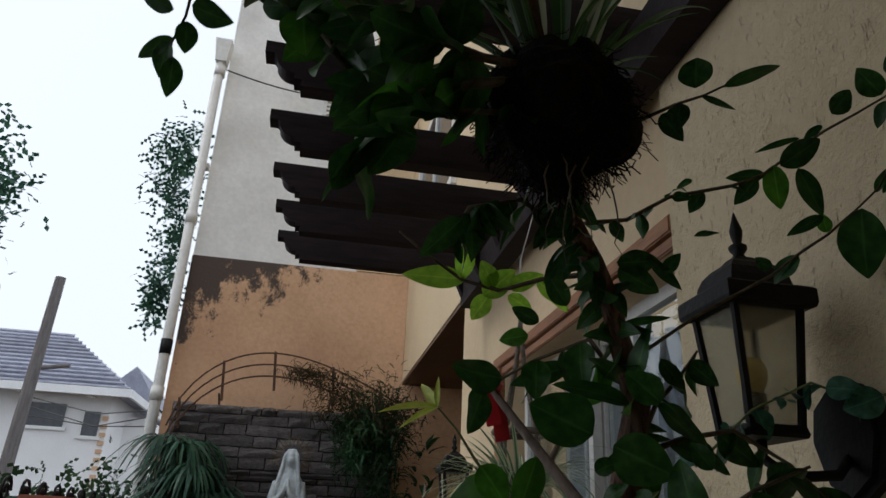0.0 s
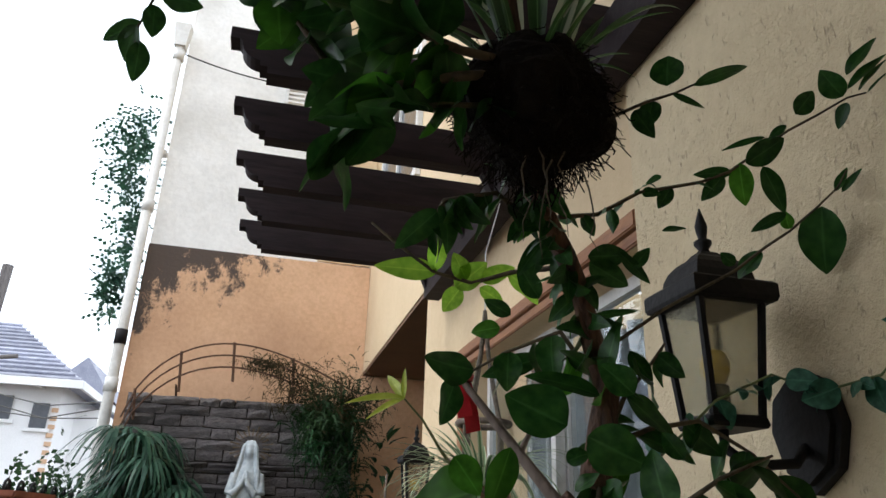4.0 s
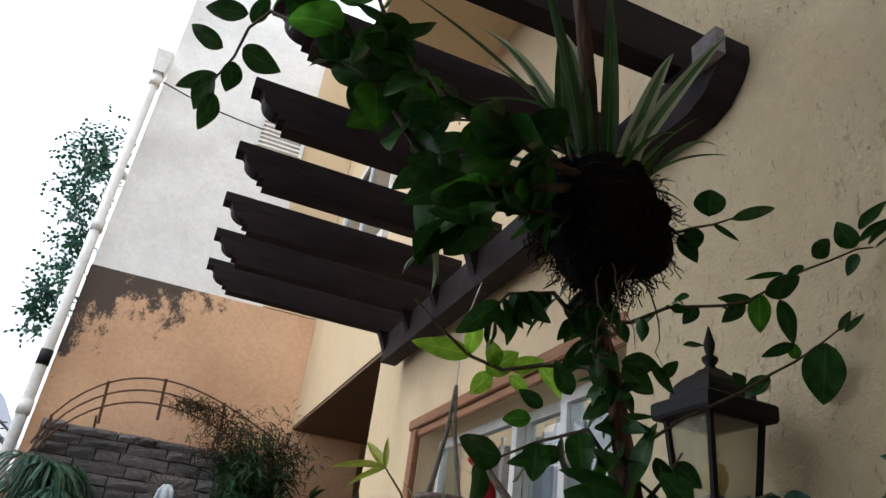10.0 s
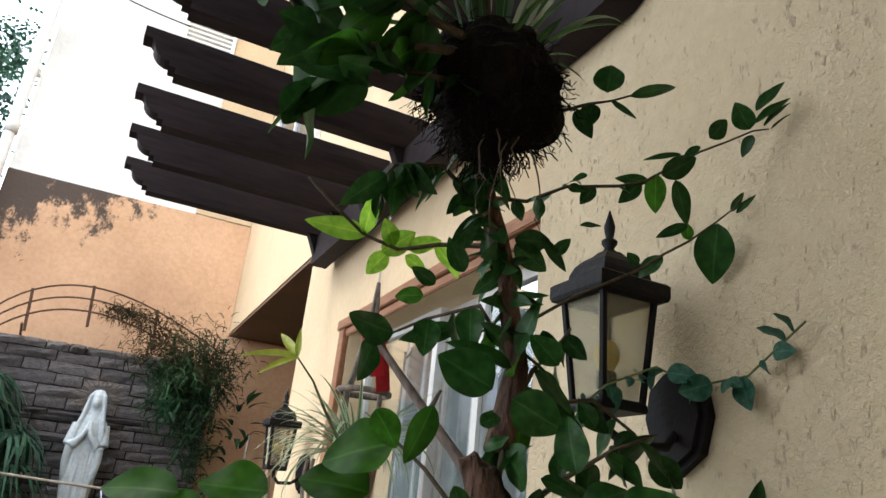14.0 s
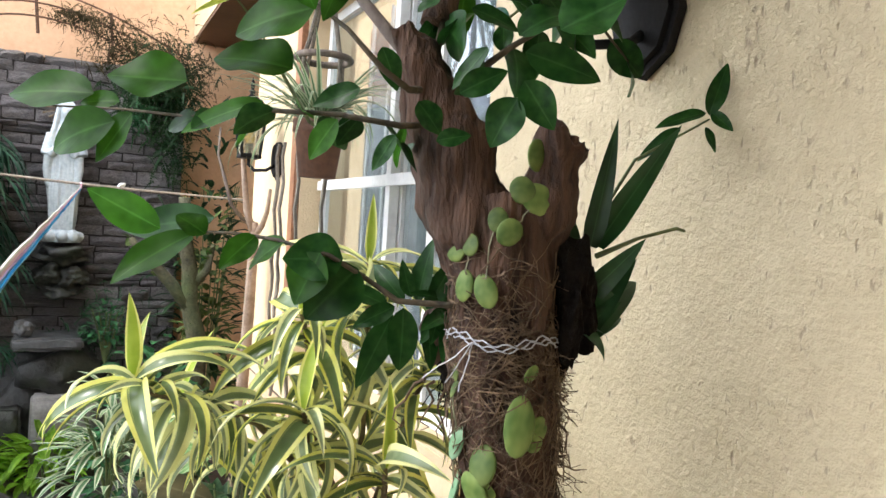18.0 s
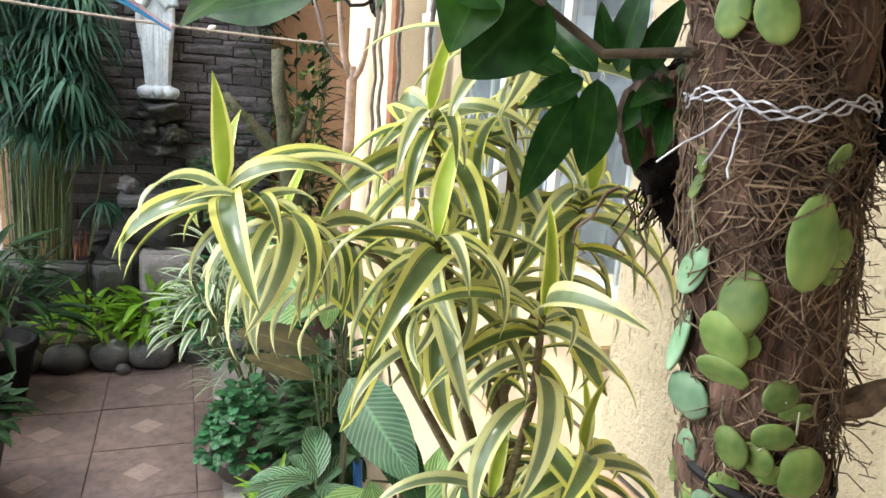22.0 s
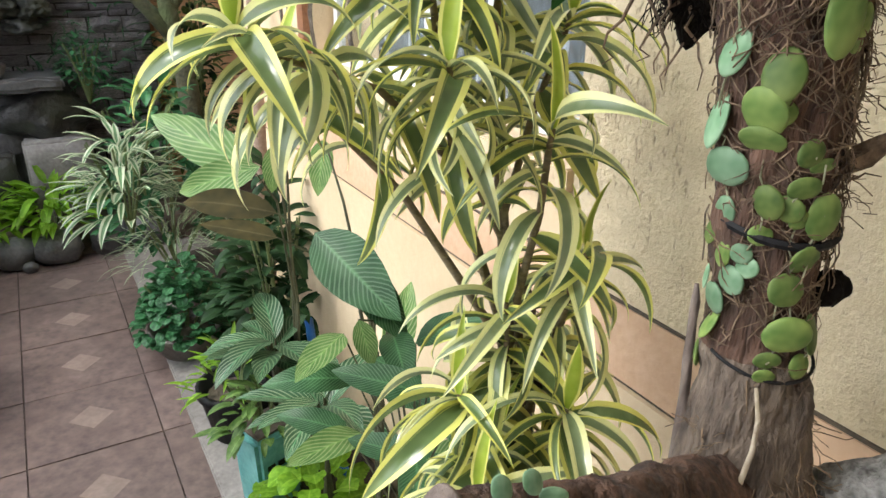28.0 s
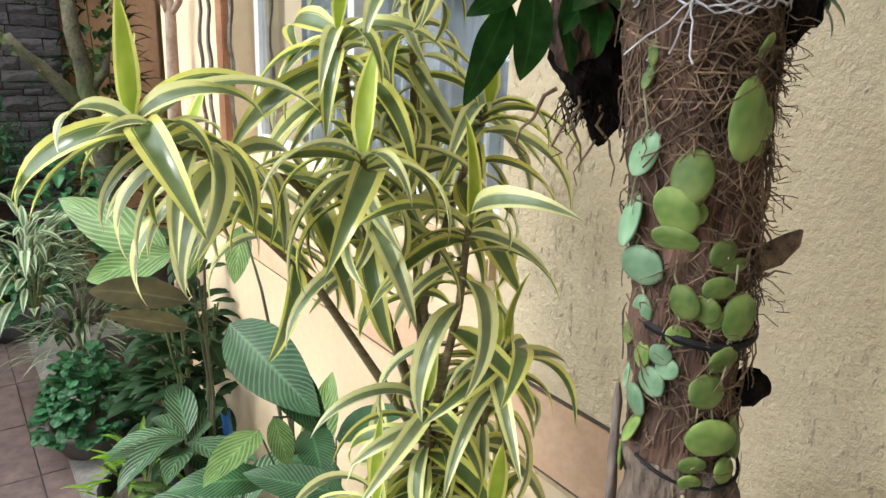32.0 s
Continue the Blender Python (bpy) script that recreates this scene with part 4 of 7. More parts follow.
PROFILES = {
    "oval": lambda s: math.sin(math.pi * min(1, s ** 0.85)) ** 0.75 * (1 - 0.25 * s),
    "lance": lambda s: min(1, 0.35 + 3.2 * s) * (1 - max(0, (s - 0.35) / 0.65) ** 1.7),
    "strap": lambda s: min(1, 0.6 + 3 * s) * (1 - s ** 2.4),
    "round": lambda s: math.sqrt(max(0, 1 - (2 * s - 1) ** 2)),
}


def leaf_mesh(kind, bend, material, width=1.0, segs=9, cup=0.25, wave=0.0, seed=0, early=1.2):
    """A leaf of length 1 along +y that bends towards -z by the given angle; width is its breadth over its length."""
    r = random.Random(seed)
    me = bpy.data.meshes.new("leaf")
    vs, fs, uvs = [], [], []
    p, a, ph = Vector((0, 0, 0)), 0.0, r.uniform(0, 6)
    for i in range(segs + 1):
        s = i / segs
        half = 0.5 * width * max(PROFILES[kind](s), 0.015)
        up = Vector((0, math.sin(a), math.cos(a)))
        for c, lift in ((-1, 1), (-0.5, 0.45), (0, 0), (0.5, 0.45), (1, 1)):
            vs.append(p + Vector((c * half, 0, 0)) + up * (half * cup * lift + wave * half * abs(c) * math.sin(9 * s + ph + c)))
            uvs.append((0.5 + c * 0.5, s))
        a = bend * ((i + 1) / segs) ** early
        p = p + Vector((0, math.cos(a), -math.sin(a))) / segs
    for i in range(segs):
        for k in range(4):
            q = i * 5 + k
            fs.append((q, q + 1, q + 6, q + 5))
    me.from_pydata([tuple(v) for v in vs], [], fs)
    layer = me.uv_layers.new(name="UVMap")
    layer.data.foreach_set("uv", [x for poly in me.polygons for vi in poly.vertices for x in uvs[vi]])
    me.polygons.foreach_set("use_smooth", [True] * len(me.polygons))
    me.materials.append(material)
    return me


def aim(base, way, normal, length, roll=0.0):
    """The pose of a leaf that starts at base, runs along way and faces normal."""
    y = Vector(way).normalized()
    z = Vector(normal) - Vector(normal).dot(y) * y
    z = z.normalized() if z.length > 1e-4 else y.orthogonal().normalized()
    x = y.cross(z)
    m = Matrix((x, y, z)).transposed().to_4x4()
    return Matrix.Translation(base) @ m @ Matrix.Rotation(roll, 4, "Y") @ Matrix.Diagonal((length, length, length, 1))


def put_leaf(mesh, parent, m, name="leaf"):
    o = new(name, mesh)
    o.parent = parent
    o.matrix_parent_inverse = Matrix.Translation(parent.location).inverted()
    o.matrix_basis = m
    return o


OVALS = {}


def oval(material, width, bend):
    """Shared oval leaves, by breadth and bend."""
    key = (material.name, round(width * 10) / 10, round(bend * 3) / 3)
    if key not in OVALS:
        OVALS[key] = leaf_mesh("oval", key[2], material, max(key[1], 0.12), 15, 0.22, 0.10, len(OVALS))
    return OVALS[key]


EYE0 = Vector((0.25, 0.3, 1.7))   # about where people stand to look at the tree


def set_leaves(rows, parent, material, seed=0, bend=0.5, size=1.0, lit=0.06):
    """Leaves from base to tip, each turned a little at random; lit is the sunlit copy's share."""
    r = random.Random(seed)
    for bx, by, bz, tx, ty, tz, w in rows:
        b, t = Vector((bx, by, bz)), Vector((min(tx, 0.885), ty, tz))
        if b.x > 0.885:
            b.x = 0.885
        face = (EYE0 - b).normalized() + Vector((r.uniform(-0.5, 0.5), r.uniform(-0.5, 0.5), r.uniform(0.0, 0.7)))
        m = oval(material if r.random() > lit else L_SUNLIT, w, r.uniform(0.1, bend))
        put_leaf(m, parent, aim(b, t - b, face, (t - b).length * 1.04 * size, r.uniform(-0.3, 0.3)))


def twig(points, r0, r1, parent, material=None, n=6, name="twig"):
    k = len(points)
    return under(part(name, tube(bmesh.new(), points, [r0 + (r1 - r0) * i / (k - 1) for i in range(k)], n, 0.2), material or M_TWIG, None, "", True), parent)


def scatter_leaves(points, parent, count, size, material, seed, droop=0.4, width=(0.5, 0.7), lit=0.06):
    """Leaves set alternately along a twig, hanging outwards; lit is the sunlit copy's share."""
    r = random.Random(seed)
    pts = [Vector(p) for p in points]
    for k in range(count):
        u = (k + r.random()) / count * (len(pts) - 1)
        i = min(int(u), len(pts) - 2)
        b = pts[i].lerp(pts[i + 1], u - i)
        d = (pts[i + 1] - pts[i]).normalized()
        out = d * r.uniform(0.1, 0.8) + Vector((r.uniform(-1, 1), r.uniform(-1, 1), r.uniform(-1, 0.5) - droop))
        out.normalize()
        t = b + out * r.uniform(*size)
        if t.x > 0.88:
            out.x = -abs(out.x)
        face = Vector((r.uniform(-0.8, 0.8), r.uniform(-1, 0.4), r.uniform(-0.2, 1)))
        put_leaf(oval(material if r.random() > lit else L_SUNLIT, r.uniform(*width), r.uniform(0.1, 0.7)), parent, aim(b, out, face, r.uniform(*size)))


# ---- the old trunk and the tree that grows from it ----
tree = empty("garden_tree", (0.66, 0.785, 0), "old forked tree trunk with glossy oval leaves by the stucco wall", "tree")


def trunk_part(name, pts, radii, material, n=36, sub=6, amp=0.10, parent=None):
    """A knotty piece of trunk: a smooth path with bark ridges."""
    ps, rs = [], []
    for i in range(len(pts) - 1):
        for k in range(sub):
            t = k / sub
            ps.append(Vector(pts[i]).lerp(Vector(pts[i + 1]), t))
            rs.append(radii[i] + (radii[i + 1] - radii[i]) * t)
    ps.append(Vector(pts[-1]))
    rs.append(radii[-1])
    bm = tube(bmesh.new(), ps, rs, n, 0.0)
    bm.normal_update()
    for v in bm.verts:
        c = v.co
        k = noise.noise(Vector((c.x * 60, c.y * 60, c.z * 12))) * 0.6 + noise.noise(c * 25) + 0.5 * noise.noise(Vector((c.x * 160, c.y * 160, c.z * 50)))
        v.co += v.normal * k * amp * 0.03
    return under(part(name, bm, material, None, "", True), parent or tree)


TRUNK_Z = (-0.004, 0.6, 0.9, 1.0, 1.06, 1.10, 1.15, 1.2, 1.3, 1.4, 1.5, 1.57, 1.61)
TRUNK_X = (0.690, 0.684, 0.678, 0.676, 0.674, 0.672, 0.670, 0.668, 0.664, 0.658, 0.651, 0.648, 0.647)
TRUNK_Y = (0.745, 0.752, 0.757, 0.760, 0.762, 0.765, 0.768, 0.771, 0.776, 0.785, 0.790, 0.792, 0.793)
TRUNK_R = (0.080, 0.072, 0.064, 0.057, 0.049, 0.043, 0.038, 0.036, 0.040, 0.043, 0.044, 0.047, 0.038)


def on_trunk(z, deg=0.0, off=0.0):
    """The point of the trunk's surface at a height and a bearing, lifted off the bark by a little."""
    i = min(max(sum(1 for q in TRUNK_Z if q <= z) - 1, 0), len(TRUNK_Z) - 2)
    u = (z - TRUNK_Z[i]) / (TRUNK_Z[i + 1] - TRUNK_Z[i])
    cx, cy, r = (row[i] + (row[i + 1] - row[i]) * u for row in (TRUNK_X, TRUNK_Y, TRUNK_R))
    return Vector((cx + (r + off) * math.cos(radians(deg)), cy + (r + off) * math.sin(radians(deg)), z))


trunk_part("trunk", list(zip(TRUNK_X, TRUNK_Y, TRUNK_Z)), TRUNK_R, M_BARK, 60, 12, 0.24)
trunk_part("limb", [(0.650, 0.793, 1.53), (0.628, 0.804, 1.575), (0.612, 0.812, 1.61), (0.602, 0.817, 1.655), (0.585, 0.823, 1.69), (0.570, 0.828, 1.728), (0.552, 0.830, 1.752)], [0.038, 0.040, 0.038, 0.035, 0.028, 0.020, 0.009], M_BARK, 40, 9, 0.26)
trunk_part("stump", [(0.658, 0.785, 1.555), (0.675, 0.768, 1.615), (0.684, 0.757, 1.664), (0.686, 0.755, 1.668)], [0.034, 0.024, 0.021, 0.013], M_BARK, 34, 10, 0.34)
STEM = [(0.590, 0.832, 1.76), (0.613, 0.847, 1.85), (0.581, 0.829, 1.949), (0.522, 0.785, 2.024), (0.484, 0.730, 2.083), (0.452, 0.698, 2.229), (0.436, 0.688, 2.301), (0.416, 0.677, 2.422), (0.40, 0.67, 2.6)]
trunk_part("stem", STEM, [0.016, 0.0125, 0.0105, 0.0095, 0.009, 0.009, 0.007, 0.006, 0.004], M_BARK, 14, 5, 0.08)
trunk_part("low_limb", [(0.668, 0.758, 1.035), (0.54, 0.722, 1.118), (0.463, 0.705, 1.160), (0.396, 0.70, 1.188), (0.347, 0.70, 1.211)], [0.032, 0.0195, 0.017, 0.016, 0.015], M_BARK, 34, 12, 0.26)
trunk_part("cut_end", [(0.3480, 0.70, 1.2105), (0.3445, 0.70, 1.2122)], [0.0140, 0.0132], M_WOODDEAD, 24, 2, 0.05)
trunk_part("low_limb", [(0.675, 0.755, 0.98), (0.74, 0.72, 1.02), (0.765, 0.67, 1.07), (0.775, 0.60, 1.125), (0.785, 0.50, 1.14), (0.80, 0.38, 1.12)], [0.036, 0.031, 0.028, 0.028, 0.030, 0.030], M_LICHEN, 30, 10, 0.22)
trunk_part("trunk_base", [(0.677, 0.758, 0.93), (0.674, 0.762, 1.06), (0.671, 0.766, 1.12), (0.669, 0.770, 1.175)], [0.068, 0.053, 0.0445, 0.0375], M_BARKGREY, 50, 12, 0.3)
trunk_part("knot", [(0.686, 0.748, 1.228), (0.700, 0.737, 1.230), (0.708, 0.731, 1.230)], [0.013, 0.014, 0.006], M_MASS, 16, 5, 0.25)
trunk_part("stake", [(0.668, 0.819, -0.004), (0.664, 0.821, 1.08), (0.661, 0.824, 1.19), (0.660, 0.825, 1.206)], [0.006, 0.005, 0.0045, 0.002], M_WOODDEAD, 10, 6, 0.06)

# aerial roots and fibres on the bark
bm = bmesh.new()
fr = random.Random(5)
for k in range(1150):
    z = fr.choice((fr.gauss(1.46, 0.035), fr.uniform(1.18, 1.58), fr.gauss(1.49, 0.03), fr.gauss(1.29, 0.05)))
    a = fr.uniform(-215, 15)
    pts, off, zz = [], 0.001 + 0.006 * fr.random() ** 2, z
    across, fall = fr.uniform(-16, 16), fr.uniform(-0.004, 0.013)
    for j in range(5):
        pts.append(tuple(on_trunk(zz, a, off)))
        a += across + fr.uniform(-6, 6)
        zz -= fall + fr.uniform(-0.003, 0.003)
        off += fr.uniform(-0.001, 0.0016)
    tube(bm, pts, fr.uniform(0.0003, 0.0008), 3, 0, False)
for k in range(230):
    z, a = fr.choice((fr.gauss(1.47, 0.025), fr.gauss(1.42, 0.03), fr.gauss(1.33, 0.03))), fr.gauss(-38, 18)
    d = Vector((math.cos(radians(a)), math.sin(radians(a)), 0))
    p = on_trunk(z, a)
    pts = [tuple(p)]
    for j in range(6):
        p = p + d * fr.uniform(0.0, 0.0042) + Vector((fr.uniform(-1, 1), fr.uniform(-1, 1), fr.uniform(-1.2, 0.5))) * 0.0045
        pts.append(tuple(p))
    tube(bm, pts, fr.uniform(0.0002, 0.0006), 3, 0, False)
for k in range(900):
    a, z = fr.uniform(-200, 20), fr.choice((fr.uniform(0.98, 1.12), fr.gauss(1.05, 0.02), fr.gauss(1.03, 0.015)))
    p = on_trunk(z, a, fr.uniform(0.0, 0.006))
    pts = [tuple(p)]
    w = Vector((fr.uniform(-1, 1), fr.uniform(-1, 1), fr.uniform(-1.2, 0.2)))
    for j in range(4):
        p = p + (w + Vector((fr.uniform(-1, 1), fr.uniform(-1, 1), fr.uniform(-1, 0.6))) * 0.6) * 0.007
        pts.append(tuple(p))
    tube(bm, pts, fr.uniform(0.0003, 0.0008), 3, 0, False)
under(part("bark_fibre", bm, M_ROOT), tree)
tree.children[-1]["kind"] = "stuff"
twig([on_trunk(1.165, -140, 0.012), on_trunk(1.14, -136, 0.013), on_trunk(1.115, -138, 0.015), on_trunk(1.085, -145, 0.017), on_trunk(1.05, -150, 0.021)], 0.0014, 0.0030, tree, M_PALEROOT, 8, "pale_root")

RIGHT_TWIG = [(0.56, 0.83, 2.03), (0.618, 0.855, 2.052), (0.663, 0.84, 2.079), (0.729, 0.821, 2.093), (0.757, 0.806, 2.103), (0.815, 0.773, 2.148), (0.842, 0.755, 2.163), (0.868, 0.737, 2.179), (0.885, 0.728, 2.183)]
LOW_TWIG = [(0.62, 0.85, 1.90), (0.70, 0.865, 1.955), (0.789, 0.858, 2.007), (0.814, 0.836, 2.03), (0.837, 0.819, 2.047), (0.861, 0.797, 2.072), (0.877, 0.781, 2.091), (0.882, 0.77, 2.108)]
SKY_TWIG = [(0.187, 0.816, 2.308), (0.178, 0.873, 2.318), (0.119, 0.908, 2.357), (0.098, 0.943, 2.349), (0.091, 0.964, 2.314), (0.076, 0.984, 2.286), (0.073, 1.004, 2.252)]
TOP_TWIG1 = [(0.47, 0.71, 2.11), (0.409, 0.69, 2.08), (0.353, 0.719, 2.077), (0.314, 0.763, 2.107), (0.274, 0.786, 2.177), (0.23, 0.811, 2.247), (0.187, 0.816, 2.308), (0.143, 0.839, 2.381)]
TOP_TWIG2 = [(0.47, 0.71, 2.12), (0.409, 0.68, 2.10), (0.353, 0.692, 2.126), (0.29, 0.731, 2.182), (0.243, 0.741, 2.236), (0.213, 0.748, 2.308)]
TOP_TWIG3 = [(0.47, 0.72, 2.08), (0.398, 0.69, 2.05), (0.35, 0.693, 2.038), (0.326, 0.708, 2.026), (0.311, 0.721, 2.01)]
UNDER_TWIG = [(0.587, 0.835, 1.94), (0.539, 0.824, 2.01), (0.48, 0.796, 2.03), (0.428, 0.797, 2.015), (0.421, 0.832, 2.0)]
BRIGHT_TWIG = [(0.575, 0.83, 1.955), (0.587, 0.898, 2.0), (0.544, 0.93, 2.0), (0.502, 0.952, 1.989), (0.459, 0.961, 2.0), (0.41, 0.961, 2.031), (0.38, 0.96, 2.053)]
LEFT_TWIG1 = [(0.585, 0.825, 1.70), (0.547, 0.79, 1.69), (0.521, 0.784, 1.701), (0.498, 0.806, 1.733), (0.476, 0.838, 1.759), (0.458, 0.869, 1.782)]
LEFT_TWIG2 = [(0.59, 0.82, 1.67), (0.542, 0.79, 1.66), (0.502, 0.832, 1.669), (0.46, 0.878, 1.672), (0.4, 0.957, 1.668), (0.345, 1.01, 1.674), (0.287, 1.065, 1.676)]
BRANCH = [(0.630, 0.800, 1.512), (0.600, 0.800, 1.514), (0.572, 0.842, 1.512), (0.540, 0.851, 1.533), (0.508, 0.848, 1.550), (0.474, 0.900, 1.560), (0.445, 0.945, 1.563), (0.395, 1.0, 1.560)]
for t, a, b in ((RIGHT_TWIG, 0.0026, 0.001), (LOW_TWIG, 0.0024, 0.0009), (SKY_TWIG, 0.003, 0.0012), (TOP_TWIG1, 0.005, 0.002), (TOP_TWIG2, 0.005, 0.002), (TOP_TWIG3, 0.003, 0.0012),
                (UNDER_TWIG, 0.004, 0.0015), (BRIGHT_TWIG, 0.004, 0.0015), (LEFT_TWIG1, 0.0035, 0.0012), (LEFT_TWIG2, 0.003, 0.001), (BRANCH, 0.0034, 0.0013)):
    twig(t, a, b, tree)
BALL_TWIG = [(0.591, 0.76, 2.116), (0.632, 0.76, 2.142), (0.664, 0.755, 2.156), (0.688, 0.75, 2.17)]
BALL_LEAVES = [
    (0.655, 0.755, 2.163, 0.656, 0.75, 2.201, 0.95),
    (0.684, 0.75, 2.166, 0.755, 0.74, 2.208, 0.2),
    (0.64, 0.76, 2.145, 0.629, 0.76, 2.111, 0.7),
    (0.617, 0.76, 2.129, 0.63, 0.75, 2.096, 0.6),
    (0.66, 0.755, 2.155, 0.695, 0.75, 2.141, 0.25),
]
twig(BALL_TWIG, 0.002, 0.001, tree)
RIGHT_LEAVES = [
    (0.688, 0.832, 2.1, 0.673, 0.841, 2.093, 0.6),
    (0.766, 0.798, 2.112, 0.779, 0.816, 2.069, 0.58),
    (0.79, 0.791, 2.108, 0.824, 0.804, 2.061, 0.4),
    (0.773, 0.796, 2.111, 0.808, 0.77, 2.136, 0.55),
    (0.76, 0.805, 2.103, 0.723, 0.819, 2.101, 0.4),
    (0.752, 0.809, 2.1, 0.735, 0.828, 2.075, 0.6),
    (0.787, 0.777, 2.137, 0.746, 0.796, 2.128, 0.25),
    (0.806, 0.764, 2.148, 0.79, 0.776, 2.136, 0.5),
    (0.813, 0.756, 2.159, 0.828, 0.739, 2.181, 0.8),
    (0.857, 0.732, 2.175, 0.829, 0.729, 2.199, 0.75),
    (0.862, 0.733, 2.169, 0.857, 0.748, 2.145, 0.6),
    (0.86, 0.727, 2.182, 0.889, 0.697, 2.218, 0.3),
    (0.871, 0.724, 2.18, 0.895, 0.699, 2.211, 0.3),
    (0.88, 0.722, 2.178, 0.921, 0.699, 2.193, 0.2),
    (0.856, 0.721, 2.195, 0.873, 0.695, 2.234, 0.35),
]
LOW_LEAVES = [
    (0.865, 0.796, 2.072, 0.88, 0.827, 2.003, 0.7),
    (0.882, 0.782, 2.086, 0.93, 0.756, 2.103, 0.3),
    (0.876, 0.784, 2.087, 0.881, 0.769, 2.111, 0.4),
    (0.836, 0.818, 2.049, 0.828, 0.812, 2.067, 0.8),
    (0.83, 0.812, 2.065, 0.798, 0.832, 2.049, 0.35),
    (0.787, 0.855, 2.013, 0.771, 0.855, 2.025, 0.8),
    (0.813, 0.839, 2.026, 0.791, 0.86, 2.002, 0.7),
    (0.704, 0.866, 2.048, 0.728, 0.854, 2.053, 0.35),
]
SKY_LEAVES = [
    (0.075, 0.965, 2.322, 0.026, 0.97, 2.344, 0.5),
    (0.098, 0.955, 2.325, 0.147, 0.951, 2.303, 0.7),
    (0.093, 0.966, 2.308, 0.095, 0.984, 2.274, 0.75),
    (0.078, 0.981, 2.291, 0.03, 1.007, 2.272, 0.35),
    (0.074, 0.984, 2.287, 0.058, 1.01, 2.25, 0.7),
    (0.08, 0.992, 2.27, 0.077, 1.016, 2.226, 0.55),
    (0.093, 0.936, 2.365, 0.037, 0.954, 2.367, 0.5),
    (0.099, 0.939, 2.356, 0.113, 0.917, 2.388, 0.6),
]
BRIGHT_LEAVES = [
    (0.462, 0.959, 2.001, 0.406, 0.976, 2.006, 0.45),
    (0.458, 0.961, 2.001, 0.458, 0.941, 2.038, 0.5),
    (0.484, 0.961, 1.984, 0.508, 0.942, 2.005, 0.7),
    (0.491, 0.959, 1.985, 0.477, 0.975, 1.964, 0.7),
    (0.512, 0.948, 1.991, 0.538, 0.932, 2.004, 0.6),
    (0.495, 0.953, 1.992, 0.481, 0.946, 2.015, 0.7),
    (0.539, 0.934, 2.001, 0.573, 0.935, 1.977, 0.6),
    (0.511, 0.952, 1.984, 0.535, 0.951, 1.972, 0.6),
]
MID_LEAVES = [
    (0.598, 0.831, 1.846, 0.53, 0.842, 1.869, 0.42),
    (0.6, 0.824, 1.857, 0.598, 0.793, 1.916, 0.35),
    (0.569, 0.908, 1.897, 0.513, 0.938, 1.878, 0.4),
    (0.531, 0.899, 1.939, 0.502, 0.901, 1.953, 0.6),
    (0.557, 0.881, 1.955, 0.531, 0.873, 1.987, 0.6),
    (0.599, 0.845, 1.996, 0.64, 0.831, 1.996, 0.7),
    (0.601, 0.847, 1.99, 0.645, 0.845, 1.967, 0.6),
    (0.629, 0.832, 2.0, 0.666, 0.836, 1.969, 0.3),
    (0.634, 0.916, 1.951, 0.683, 0.894, 1.961, 0.15),
    (0.522, 0.908, 1.926, 0.493, 0.921, 1.922, 0.7),
    (0.633, 0.83, 1.893, 0.659, 0.837, 1.863, 0.5),
    (0.646, 0.835, 1.985, 0.658, 0.82, 2.004, 0.6),
]
LEFT_LEAVES = [
    (0.397, 0.956, 1.7, 0.34, 0.987, 1.701, 0.94),
    (0.322, 1.044, 1.69, 0.25, 1.083, 1.694, 0.62),
    (0.345, 1.032, 1.684, 0.311, 1.051, 1.684, 0.62),
    (0.341, 1.013, 1.662, 0.278, 1.049, 1.641, 0.62),
    (0.355, 1.005, 1.671, 0.33, 1.022, 1.628, 0.62),
    (0.479, 0.837, 1.754, 0.425, 0.868, 1.738, 0.94),
    (0.472, 0.868, 1.708, 0.417, 0.897, 1.721, 0.95),
    (0.49, 0.783, 1.787, 0.477, 0.794, 1.739, 0.5),
    (0.452, 0.827, 1.781, 0.472, 0.818, 1.753, 0.75),
    (0.515, 0.722, 1.799, 0.468, 0.745, 1.825, 0.95),
    (0.52, 0.697, 1.789, 0.56, 0.677, 1.765, 0.94),
    (0.55, 0.678, 1.819, 0.527, 0.688, 1.846, 0.75),
    (0.451, 0.882, 1.679, 0.391, 0.917, 1.657, 0.28),
    (0.496, 0.813, 1.662, 0.478, 0.825, 1.633, 0.62),
    (0.547, 0.798, 1.779, 0.565, 0.787, 1.79, 0.88),
    (0.553, 0.796, 1.755, 0.573, 0.784, 1.771, 0.75),
]
